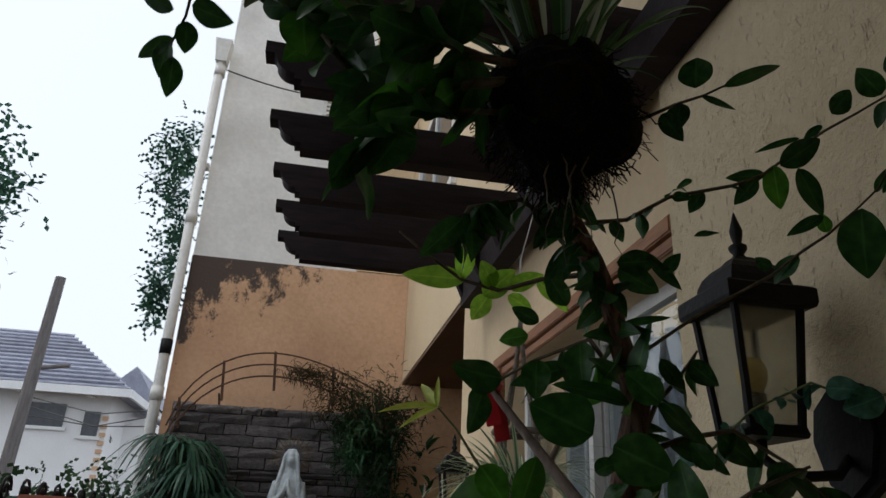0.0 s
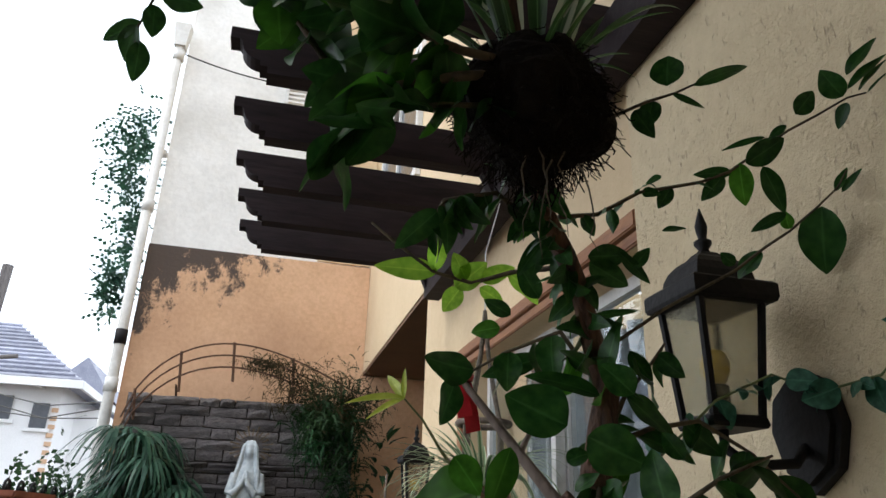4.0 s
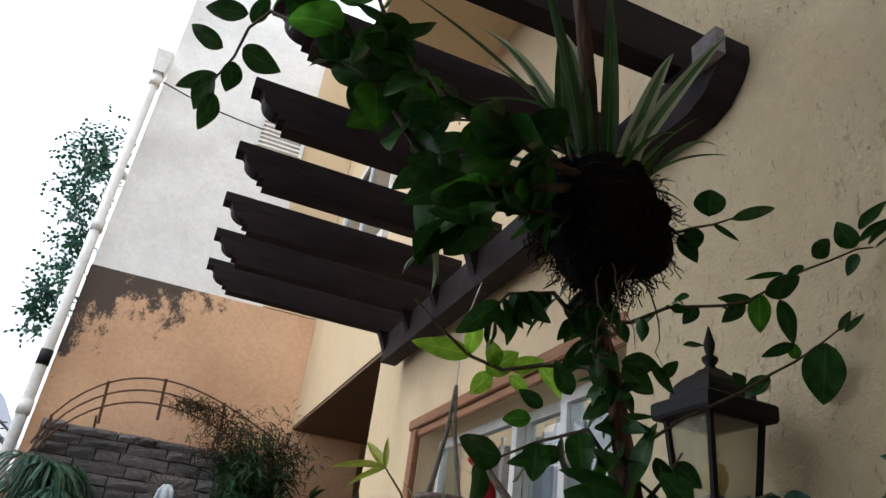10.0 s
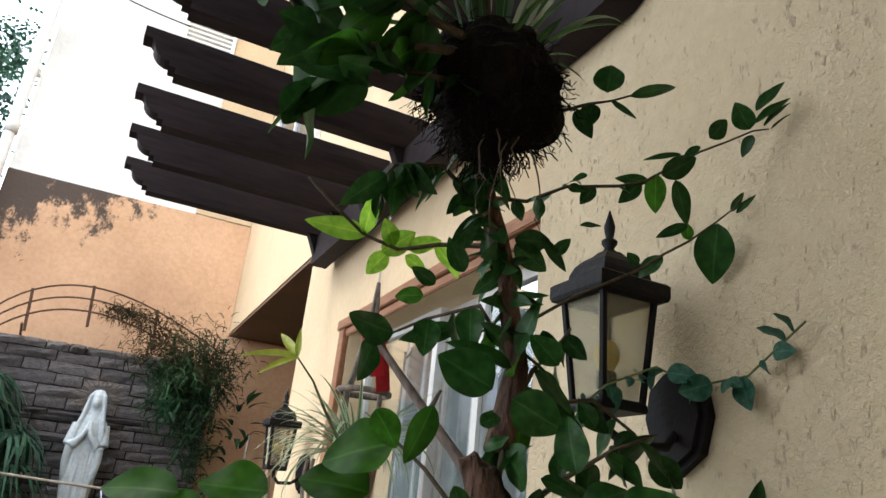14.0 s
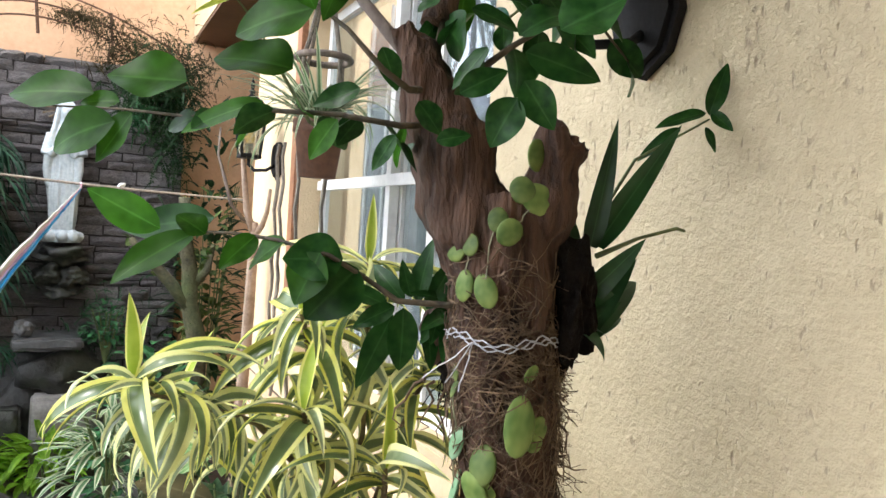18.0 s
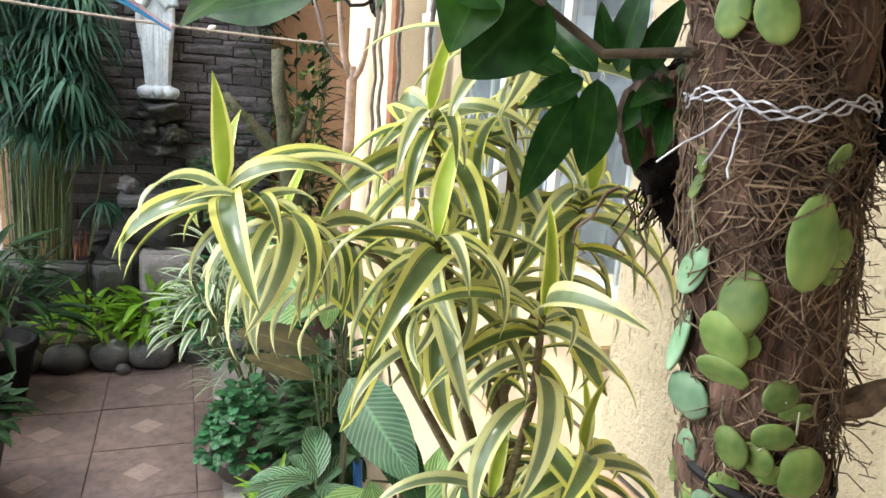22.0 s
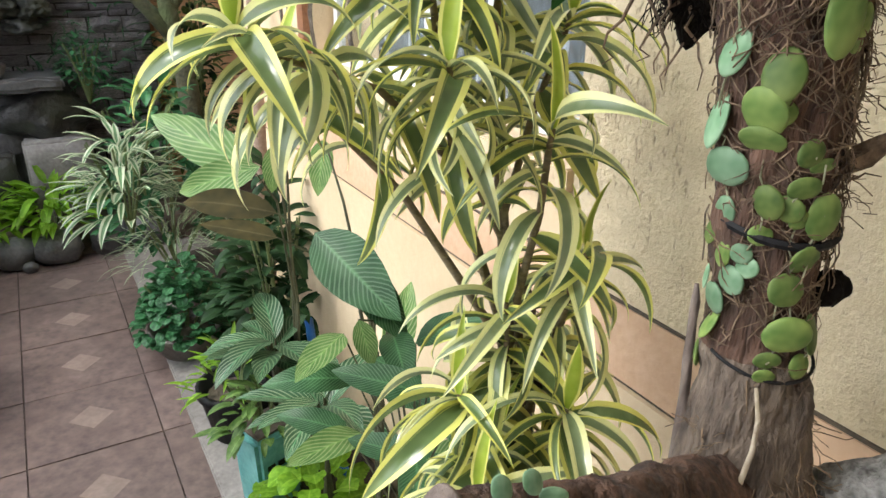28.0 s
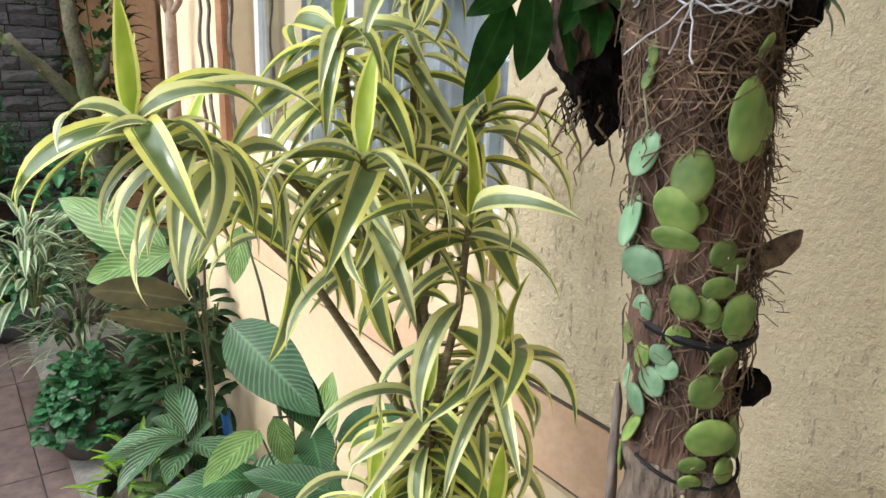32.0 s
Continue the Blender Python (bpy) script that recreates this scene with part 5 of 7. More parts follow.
TRUNK_LEAVES = [
    (0.578, 0.675, 1.672, 0.564, 0.686, 1.639, 0.75),
    (0.581, 0.673, 1.684, 0.601, 0.664, 1.653, 0.7),
    (0.543, 0.695, 1.673, 0.569, 0.678, 1.691, 0.6),
    (0.564, 0.657, 1.708, 0.589, 0.641, 1.733, 0.8),
    (0.558, 0.639, 1.693, 0.601, 0.616, 1.68, 0.5),
    (0.564, 0.612, 1.702, 0.595, 0.593, 1.722, 0.95),
    (0.531, 0.736, 1.671, 0.548, 0.728, 1.65, 0.8),
    (0.532, 0.704, 1.64, 0.552, 0.692, 1.646, 0.6),
    (0.523, 0.793, 1.721, 0.537, 0.788, 1.689, 0.6),
    (0.569, 0.675, 1.736, 0.558, 0.677, 1.779, 0.7),
    (0.545, 0.689, 1.73, 0.574, 0.673, 1.72, 0.5),
    (0.567, 0.701, 1.71, 0.548, 0.714, 1.68, 0.5),
    (0.579, 0.666, 1.773, 0.567, 0.671, 1.792, 0.7),
    (0.507, 0.794, 1.686, 0.476, 0.812, 1.67, 0.6),
    (0.53, 0.772, 1.65, 0.517, 0.782, 1.622, 0.5),
]
BRANCH_LEAVES = [
    (0.520, 0.848, 1.548, 0.470, 0.862, 1.545, 0.95),
    (0.535, 0.850, 1.540, 0.489, 0.852, 1.494, 0.94),
    (0.385, 0.998, 1.562, 0.319, 1.031, 1.597, 0.53),
    (0.421, 0.956, 1.560, 0.395, 0.968, 1.580, 0.88),
    (0.500, 0.850, 1.552, 0.482, 0.858, 1.505, 0.88),
    (0.480, 0.890, 1.560, 0.448, 0.915, 1.535, 0.75),
    (0.411, 0.961, 1.560, 0.336, 0.941, 1.521, 0.5),
    (0.460, 0.920, 1.562, 0.425, 0.900, 1.535, 0.62),
]
SPUR_LEAVES = [
    (0.470, 1.215, 1.575, 0.365, 1.308, 1.551, 0.4),
    (0.600, 0.915, 1.490, 0.568, 0.925, 1.413, 0.45),
    (0.595, 0.900, 1.500, 0.553, 0.905, 1.480, 0.5),
    (0.610, 0.895, 1.510, 0.590, 0.880, 1.545, 0.4),
    (0.615, 0.890, 1.505, 0.612, 0.870, 1.570, 0.35),
    (0.620, 0.880, 1.500, 0.640, 0.860, 1.555, 0.4),
    (0.625, 0.885, 1.495, 0.625, 0.872, 1.440, 0.4),
    (0.600, 0.890, 1.500, 0.600, 0.885, 1.430, 0.5),
    (0.630, 0.870, 1.500, 0.612, 0.850, 1.470, 0.35),
    (0.605, 0.900, 1.505, 0.575, 0.930, 1.545, 0.35),
    (0.590, 0.905, 1.500, 0.545, 0.935, 1.520, 0.4),
]
WALL_LEAVES = [
    (0.877, 0.782, 1.712, 0.893, 0.769, 1.764, 0.45),
    (0.874, 0.783, 1.714, 0.832, 0.808, 1.702, 0.4),
    (0.879, 0.781, 1.715, 0.921, 0.759, 1.697, 0.5),
    (0.875, 0.784, 1.7, 0.896, 0.775, 1.676, 0.4),
    (0.854, 0.796, 1.698, 0.818, 0.818, 1.666, 0.3),
]
SPIDER = [
    (0.453, 0.735, 2.223, 0.249, 0.66, 2.221, 0.07),
    (0.445, 0.735, 2.228, 0.347, 0.75, 2.356, 0.1),
    (0.445, 0.735, 2.236, 0.427, 0.72, 2.305, 0.16),
    (0.516, 0.735, 2.19, 0.58, 0.69, 2.393, 0.08),
    (0.523, 0.735, 2.208, 0.621, 0.66, 2.362, 0.1),
    (0.564, 0.735, 2.215, 0.699, 0.75, 2.323, 0.05),
    (0.537, 0.735, 2.19, 0.578, 0.72, 2.205, 0.2),
    (0.466, 0.735, 2.24, 0.35, 0.69, 2.168, 0.12),
    (0.461, 0.735, 2.167, 0.397, 0.66, 2.152, 0.08),
    (0.481, 0.735, 2.204, 0.454, 0.75, 2.438, 0.07),
    (0.502, 0.735, 2.204, 0.499, 0.72, 2.45, 0.07),
    (0.474, 0.735, 2.186, 0.36, 0.69, 2.226, 0.08),
    (0.454, 0.735, 2.193, 0.314, 0.66, 2.11, 0.08),
    (0.53, 0.735, 2.199, 0.602, 0.75, 2.411, 0.07),
]
FOLDED = [
    (0.723, 0.765, 1.572, 0.724, 0.74, 1.676, 0.14),
    (0.73, 0.765, 1.573, 0.819, 0.76, 1.694, 0.12),
    (0.72, 0.765, 1.525, 0.754, 0.72, 1.567, 0.13),
    (0.713, 0.77, 1.492, 0.762, 0.74, 1.553, 0.16),
    (0.708, 0.77, 1.489, 0.748, 0.74, 1.51, 0.16),
    (0.693, 0.77, 1.552, 0.699, 0.77, 1.604, 0.3),
]

set_leaves(RIGHT_LEAVES, tree, L_CITRUS, 1)
set_leaves(BALL_LEAVES, tree, L_CITRUS, 16)
set_leaves(LOW_LEAVES, tree, L_CITRUS, 2)
set_leaves(SKY_LEAVES, tree, L_CITRUS, 3)
set_leaves(BRIGHT_LEAVES, tree, L_YOUNG_LIT, 4, 0.5, 1.25)
set_leaves(MID_LEAVES, tree, L_CITRUS, 5)
# outer leaves take the copy coloured as sunlit, those by the trunk the dark one
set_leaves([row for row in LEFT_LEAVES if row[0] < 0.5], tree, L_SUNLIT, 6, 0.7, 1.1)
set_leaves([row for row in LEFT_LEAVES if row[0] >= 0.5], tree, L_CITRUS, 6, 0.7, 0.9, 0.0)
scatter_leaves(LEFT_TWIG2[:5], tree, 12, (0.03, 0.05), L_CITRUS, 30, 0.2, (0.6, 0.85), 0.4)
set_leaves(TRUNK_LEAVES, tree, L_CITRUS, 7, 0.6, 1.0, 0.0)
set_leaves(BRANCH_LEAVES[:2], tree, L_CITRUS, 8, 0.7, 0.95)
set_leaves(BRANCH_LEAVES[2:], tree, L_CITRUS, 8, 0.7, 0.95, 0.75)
set_leaves(SPUR_LEAVES, tree, L_CITRUS, 9, 0.8, 0.95)
scatter_leaves(TOP_TWIG1[1:], tree, 36, (0.042, 0.078), L_CITRUS, 21, 0.2, (0.6, 0.85), 0.25)
scatter_leaves(TOP_TWIG2[1:], tree, 34, (0.042, 0.078), L_CITRUS, 22, 0.2, (0.6, 0.85), 0.25)
scatter_leaves(TOP_TWIG3, tree, 16, (0.04, 0.062), L_CITRUS, 23, 0.4, (0.55, 0.8))
scatter_leaves(UNDER_TWIG, tree, 26, (0.035, 0.058), L_CITRUS, 24, 0.9, (0.35, 0.6))
scatter_leaves(STEM[2:5], tree, 20, (0.032, 0.055), L_CITRUS, 25, 0.7, (0.4, 0.6))
scatter_leaves(STEM[:3], tree, 14, (0.03, 0.05), L_CITRUS, 26, 0.5, (0.4, 0.6))
scatter_leaves(STEM[1:5], tree, 20, (0.035, 0.055), L_CITRUS, 28, 1.1, (0.35, 0.5))
for k, t in enumerate(([(0.585, 0.826, 1.72), (0.60, 0.83, 1.80), (0.63, 0.84, 1.85), (0.66, 0.845, 1.88), (0.685, 0.85, 1.91)], [(0.60, 0.82, 1.70), (0.64, 0.79, 1.74), (0.68, 0.77, 1.77), (0.72, 0.75, 1.79)],
                      [(0.61, 0.84, 1.80), (0.66, 0.85, 1.82), (0.71, 0.84, 1.83), (0.76, 0.83, 1.80), (0.80, 0.82, 1.76)], [(0.613, 0.847, 1.85), (0.58, 0.88, 1.92), (0.53, 0.91, 1.90), (0.48, 0.94, 1.87)])):
    twig(t, 0.0035, 0.0012, tree)
    scatter_leaves(t, tree, 9, (0.035, 0.065), L_CITRUS, 81 + k, 0.3, (0.5, 0.8))
scatter_leaves(RIGHT_TWIG[:4], tree, 12, (0.018, 0.03), L_CITRUS, 27, 0.3, (0.5, 0.8))

for k in range(7):
    put_leaf(oval(L_SUNLIT, 0.5, 0.5), tree, aim(on_trunk(1.055 - 0.006 * k, -150 + 9 * (k % 4), 0.012), (-0.6 + 0.2 * k, -0.7, 0.5 - 0.2 * (k % 3)), (-0.4, -0.8, 0.6), 0.018 + 0.003 * (k % 3)))

# dead branch stub with a red ribbon
stub = empty("dead_branch", (0.60, 0.83, 1.70), "bare grey dead branch tied with a red ribbon", "branch")
twig([(0.596, 0.825, 1.69), (0.575, 0.86, 1.735), (0.545, 0.905, 1.79), (0.515, 0.955, 1.85), (0.483, 1.004, 1.911)], 0.0075, 0.004, stub, M_WOODDEAD, 10, "branch")
twig([(0.545, 0.905, 1.79), (0.553, 0.93, 1.80), (0.575, 0.95, 1.83)], 0.006, 0.002, stub, M_WOODDEAD, 8, "side_branch")
M_RED = mat("red_satin_ribbon", (0.42, 0.01, 0.02), (0.62, 0.03, 0.04), 0.35, 20, 0.1, 90)
ribbon = empty("red_ribbon", (0.498, 0.98, 1.885), "red satin ribbon bow tied round the dead branch", "ribbon")
bm = bmesh.new()
for pts in ([(0, 0, 0), (0.006, -0.004, -0.02), (0.012, -0.004, -0.045), (0.016, -0.002, -0.065)], [(0, 0, 0), (-0.002, -0.006, -0.02), (0.004, -0.010, -0.05)]):
    va = [bm.verts.new((x - 0.008, y, z)) for x, y, z in pts]
    vb = [bm.verts.new((x + 0.008, y - 0.003, z + 0.004)) for x, y, z in pts]
    for i in range(len(pts) - 1):
        bm.faces.new((va[i], vb[i], vb[i + 1], va[i + 1]))
o = part("tail", bm, M_RED)
bmesh_ring = tube(bmesh.new(), [(0.012 * math.cos(k * 0.7), 0.012 * math.sin(k * 0.7), 0.004 * math.sin(k * 1.4)) for k in range(10)], 0.005, 6)
p2 = part("knot", bmesh_ring, M_RED, None, "", True)
for q in (o, p2):
    q.parent = ribbon

# ---- the hanging root ball with strap leaves ----
strap_plant = empty("epiphyte_plant", (0.484, 0.73, 2.06), "dark shaggy root ball with long strap leaves up in the tree", "hanging plant")
bm = rock(7, 0.074, 0.064, 0.074, 0.3, 4)
for v in bm.verts:
    k = 1.0 if v.co.z > 0 else 1.0 - 0.45 * min(1.0, -v.co.z / 0.08) ** 1.5
    v.co.x, v.co.y = v.co.x * k, v.co.y * k
bmesh.ops.translate(bm, vec=(0.497, 0.735, 2.092), verts=bm.verts)
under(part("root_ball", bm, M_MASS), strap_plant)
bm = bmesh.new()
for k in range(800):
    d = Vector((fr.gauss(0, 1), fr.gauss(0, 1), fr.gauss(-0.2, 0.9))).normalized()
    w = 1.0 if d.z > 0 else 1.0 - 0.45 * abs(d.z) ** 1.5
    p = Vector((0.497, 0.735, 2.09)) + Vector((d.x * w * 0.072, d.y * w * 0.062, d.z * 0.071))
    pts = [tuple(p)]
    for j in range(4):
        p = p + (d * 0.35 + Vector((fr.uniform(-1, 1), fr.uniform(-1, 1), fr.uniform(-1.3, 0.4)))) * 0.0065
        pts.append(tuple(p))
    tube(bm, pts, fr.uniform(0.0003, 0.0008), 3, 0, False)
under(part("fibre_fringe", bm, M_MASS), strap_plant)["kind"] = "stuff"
for k in range(5):
    p = Vector((0.475 + 0.012 * k, 0.70, 2.02 + 0.01 * (k % 2)))
    pts = [p]
    for j in range(6):
        p = p + Vector((fr.uniform(-0.006, 0.006), fr.uniform(-0.006, 0.006), -fr.uniform(0.008, 0.020)))
        pts.append(p)
    under(part("dangling_root", tube(bmesh.new(), pts, [0.0009, 0.0009, 0.0008, 0.0007, 0.0006, 0.0005, 0.0003], 5, 0.4), M_TWIG), strap_plant)
pale_straps = [leaf_mesh("strap", b, L_VAR, 0.085, 12, 0.4, 0, 9 + k) for k, b in enumerate((0.25, 0.6))]
straps = [leaf_mesh("strap", b, L_SPIDER, 0.085, 12, 0.4, 0, k) for k, b in enumerate((0.25, 0.6, 1.0, 1.5))]
sr = random.Random(12)
for k, (bx, by, bz, tx, ty, tz, w) in enumerate(SPIDER):
    b, t = Vector((bx, by, bz - 0.035)), Vector((tx, ty, tz))
    put_leaf((pale_straps if k in (1, 3, 4, 9, 13) else straps)[k % 2], strap_plant, aim(b, t - b + Vector((0, 0, 0.03)), Vector((-0.3, -0.8, 0.6)), (t - b).length * 1.08) @ Matrix.Diagonal((w / 0.085, 1, 1, 1)))
for k in range(13):
    a = 2.4 * k + sr.uniform(-0.4, 0.4)
    c = math.cos(a)
    put_leaf(sr.choice(straps[1:]), strap_plant, aim((0.493 + 0.035 * c, 0.735 + 0.03 * math.sin(a), 2.13), (c, math.sin(a), sr.uniform(0.5, 2.2)), (0, 0, 1), sr.uniform(0.10, 0.24) * (0.6 if c > 0.4 else 1)) @ Matrix.Diagonal((0.8, 1, 1, 1)))


# ---- the climbing vine with fleshy round leaves on the trunk ----
vine = empty("button_vine", (0.658, 0.785, 1.35), "climbing vine with fleshy round green leaves on the trunk", "vine")
PADS_A = [(175, 1.395, 0.0097, 0.0155, 1), (-109, 1.423, 0.0128, 0.0223, 0), (-86, 1.419, 0.0084, 0.0099, 0), (-92, 1.407, 0.0086, 0.0087, 0), (-146, 1.387, 0.0129, 0.0155, 0), (-158, 1.364, 0.0155, 0.0146, 0), (-146, 1.364, 0.0096, 0.0084, 0), (-159, 1.345, 0.0149, 0.0085, 0), (157, 1.348, 0.0117, 0.0181, 1), (171, 1.321, 0.0159, 0.0132, 1), (-119, 1.337, 0.0095, 0.0086, 0), (-108, 1.329, 0.0098, 0.0048, 0), (-94, 1.464, 0.0068, 0.0078, 0), (179, 1.444, 0.0034, 0.0084, 0), (-177, 1.459, 0.0037, 0.0069, 0)]
PADS_B = [(-150, 1.304, 0.0103, 0.0111, 0), (-133, 1.3, 0.0088, 0.0095, 0), (-124, 1.315, 0.0099, 0.0079, 0), (-123, 1.292, 0.0059, 0.0068, 0), (-103, 1.294, 0.0114, 0.0155, 0), (171, 1.287, 0.0085, 0.0123, 1), (155, 1.269, 0.0056, 0.0093, 0), (172, 1.256, 0.0072, 0.0105, 0), (-168, 1.262, 0.0068, 0.0074, 1), (-154, 1.279, 0.0081, 0.0068, 0), (-161, 1.252, 0.0079, 0.0074, 1), (-176, 1.24, 0.0108, 0.0101, 1), (128, 1.225, 0.0053, 0.0099, 1), (166, 1.22, 0.0125, 0.0117, 1), (160, 1.195, 0.0079, 0.0133, 0), (128, 1.159, 0.0106, 0.0099, 0), (-112, 1.264, 0.0109, 0.0112, 0), (-126, 1.24, 0.0117, 0.0125, 0), (-118, 1.205, 0.0157, 0.0143, 0), (-86, 1.201, 0.0106, 0.0178, 0), (-132, 1.183, 0.0089, 0.0066, 0), (-135, 1.172, 0.0085, 0.0062, 0), (-97, 1.178, 0.0095, 0.0094, 0)]
PADS_C = [(152, 1.564, 0.0081, 0.0102, 0), (-174, 1.561, 0.0099, 0.0098, 0), (-154, 1.567, 0.0088, 0.0096, 0), (-162, 1.532, 0.0088, 0.0126, 0), (-139, 1.531, 0.0098, 0.0129, 0), (-129, 1.59, 0.0086, 0.0095, 0), (-117, 1.579, 0.0105, 0.0104, 0), (-84, 1.608, 0.014, 0.0135, 0), (-103, 1.616, 0.0107, 0.0105, 0), (-77, 1.647, 0.0126, 0.0121, 0)]


def pad_mesh(material, seed):
    """A thick, slightly domed round leaf, one unit in half breadth, facing +z."""
    r = random.Random(seed)
    bm = bmesh.new()
    n, vs = 18, []
    edge = [1 + 0.10 * math.sin(2 * math.pi * k / n + seed) + 0.07 * math.sin(4 * math.pi * k / n + 2 * seed) + r.uniform(-0.025, 0.025) for k in range(n)]
    for rad, top in ((0.6, -0.25), (0.95, -0.08), (1.0, 0.08), (0.9, 0.25), (0.6, 0.42), (0.25, 0.48)):
        vs.append([bm.verts.new((rad * e * math.cos(2 * math.pi * k / n), rad * e * math.sin(2 * math.pi * k / n), top)) for k, e in enumerate(edge)])
    for a, b in zip(vs, vs[1:]):
        for k in range(n):
            bm.faces.new((a[k], a[(k + 1) % n], b[(k + 1) % n], b[k]))
    bm.faces.new(vs[-1])
    bm.faces.new(vs[0][::-1])
    me = bpy.data.meshes.new("fleshy_leaf")
    uvl = bm.loops.layers.uv.new("UVMap")
    for f in bm.faces:
        for lp in f.loops:
            lp[uvl].uv = (0.5 + 0.5 * lp.vert.co.x, 0.5 + 0.5 * lp.vert.co.y)
        f.smooth = True
    bm.to_mesh(me)
    bm.free()
    me.materials.append(material)
    return me


M_RUNNER = mat("pale_vine_runner", (0.16, 0.16, 0.09), (0.30, 0.30, 0.18), 0.6, 40, 0.2, 120)
pads = [pad_mesh(L_PAD, k) for k in range(3)] + [pad_mesh(L_PADBLUE, k) for k in range(2)]
pr = random.Random(3)
seat = []
for rows in (PADS_A, PADS_B, PADS_C):
    for deg, z, w, h, blue in rows:
        p = on_trunk(z, deg, 0.003 + pr.uniform(0, 0.003))
        out = p - on_trunk(z, deg, -0.02) + Vector((pr.uniform(-0.007, 0.007), pr.uniform(-0.007, 0.007), pr.uniform(-0.001, 0.009)))
        m = aim(p, Vector((pr.uniform(-0.35, 0.35), pr.uniform(-0.35, 0.35), 1)), out, 1.0) @ Matrix.Diagonal((w * 1.08, h * 1.08, 0.7 * min(w, h), 1))
        put_leaf(pr.choice(pads[3:] if blue else pads[:3]), vine, m, "fleshy_leaf")
        seat.append((deg % 360, p))
# a few more on the cut limb at the trunk's foot
for x, y, z, w, h in ((0.366, 0.682, 1.230, 0.0048, 0.0100), (0.372, 0.680, 1.207, 0.0072, 0.0066), (0.387, 0.686, 1.222, 0.0046, 0.0100), (0.398, 0.683, 1.212, 0.0070, 0.0054), (0.396, 0.680, 1.194, 0.0050, 0.0096), (0.414, 0.684, 1.196, 0.0060, 0.0044)):
    put_leaf(pads[4], vine, aim((x, y, z), (pr.uniform(-0.3, 0.3), 0, 1), (-0.4, -0.7, 0.4), 1.0) @ Matrix.Diagonal((w, h, 0.004, 1)), "fleshy_leaf")
under(part("runner", tube(bmesh.new(), [(0.366, 0.684, 1.224), (0.374, 0.682, 1.206), (0.390, 0.684, 1.205), (0.405, 0.686, 1.200), (0.43, 0.687, 1.180)], 0.0012, 5), M_RUNNER), vine)
for lo, hi in ((150, 190), (190, 215), (215, 240), (240, 280)):
    run = sorted([p for d, p in seat if lo <= d < hi], key=lambda q: q.z)
    for a, b in zip(run, run[1:]):
        if (b - a).length < 0.07:
            path = [a.lerp(b, q) + Vector((pr.uniform(-0.003, 0.003), pr.uniform(-0.003, 0.003), pr.uniform(-0.003, 0.003))) for q in (0, 0.2, 0.4, 0.6, 0.8, 1)]
            under(part("runner", tube(bmesh.new(), path, 0.0007, 5, 0.3), M_RUNNER), vine)

# twisted wire and a black strap round the trunk
M_WIRE = mat("grey_wire", (0.34, 0.34, 0.36), (0.52, 0.52, 0.55), 0.4, 30, 0.1, 90, metal=0.3)
wire = empty("twisted_wire", (0.658, 0.785, 1.485), "grey wire twisted round the trunk", "wire")
for dz, ph in ((0, 0), (0.003, 2.0), (-0.002, 4.0)):
    pts = [on_trunk(1.488 + dz + 0.0016 * math.sin(k * 1.5 + ph) + 0.004 * math.sin(k * 0.31), -195 + 150 * k / 33, 0.0075 + 0.0012 * math.sin(k * 1.9 + ph)) for k in range(34)]
    under(part("strand", tube(bmesh.new(), pts, 0.0007, 5), M_WIRE), wire)
for k in range(3):
    p = on_trunk(1.488, -150, 0.008)
    pts = [p]
    for j in range(6):
        p = p + Vector((-0.004 - 0.001 * k + pr.uniform(-0.002, 0.002), 0.003 * k - 0.004 + pr.uniform(-0.002, 0.002), -0.006 + pr.uniform(-0.003, 0.004)))
        pts.append(p)
    under(part("loose_end", tube(bmesh.new(), pts, 0.0006, 5), M_WIRE), wire)
for n, z0, dip, r in (("black_strap", 1.283, 0.010, 0.0032), ("thin_strap", 1.178, 0.012, 0.0014)):
    strap = part(n, tube(bmesh.new(), [on_trunk(z0 - dip * math.sin(k * 0.17), -190 + 10 * k, 0.005) for k in range(19)], r, 6), M_BLACK)
    tagged(strap, "black rubber strap bound round the trunk" if n == "black_strap" else "thin black cable tie round the trunk's foot", "strap")

# ---- stiff-leaved epiphyte between trunk and wall ----
epi = empty("staghorn_plant", (0.69, 0.76, 1.53), "dark stiff-leaved epiphyte tied to the trunk by the wall", "epiphyte")
blades = [leaf_mesh("strap", b, L_ORCHID, 0.14, 12, 0.35, 0.04, k) for k, b in enumerate((0.25, 0.8, 1.4))]
for k, (bx, by, bz, tx, ty, tz, w) in enumerate(FOLDED):
    b, t = Vector((bx, by, bz)), Vector((tx, ty, tz))
    wide = 1.25 if k < 2 else 2.3
    put_leaf(blades[0], epi, aim(b, t - b + Vector((0, 0, 0.0 if k < 2 else 0.02)), (-0.5, -0.8, 0.2 + pr.uniform(-0.3, 0.3)), (t - b).length * 1.08) @ Matrix.Diagonal((wide * w / 0.14, 1, 1, 1)))
for k in range(3):
    a = radians(-75 + 26 * k)
    put_leaf(blades[2], epi, aim((0.705, 0.76, 1.50), (math.cos(a), math.sin(a), pr.uniform(-0.2, 0.5)), (0, -0.4, 1), pr.uniform(0.04, 0.055)) @ Matrix.Diagonal((3.2, 1, 1, 1)))
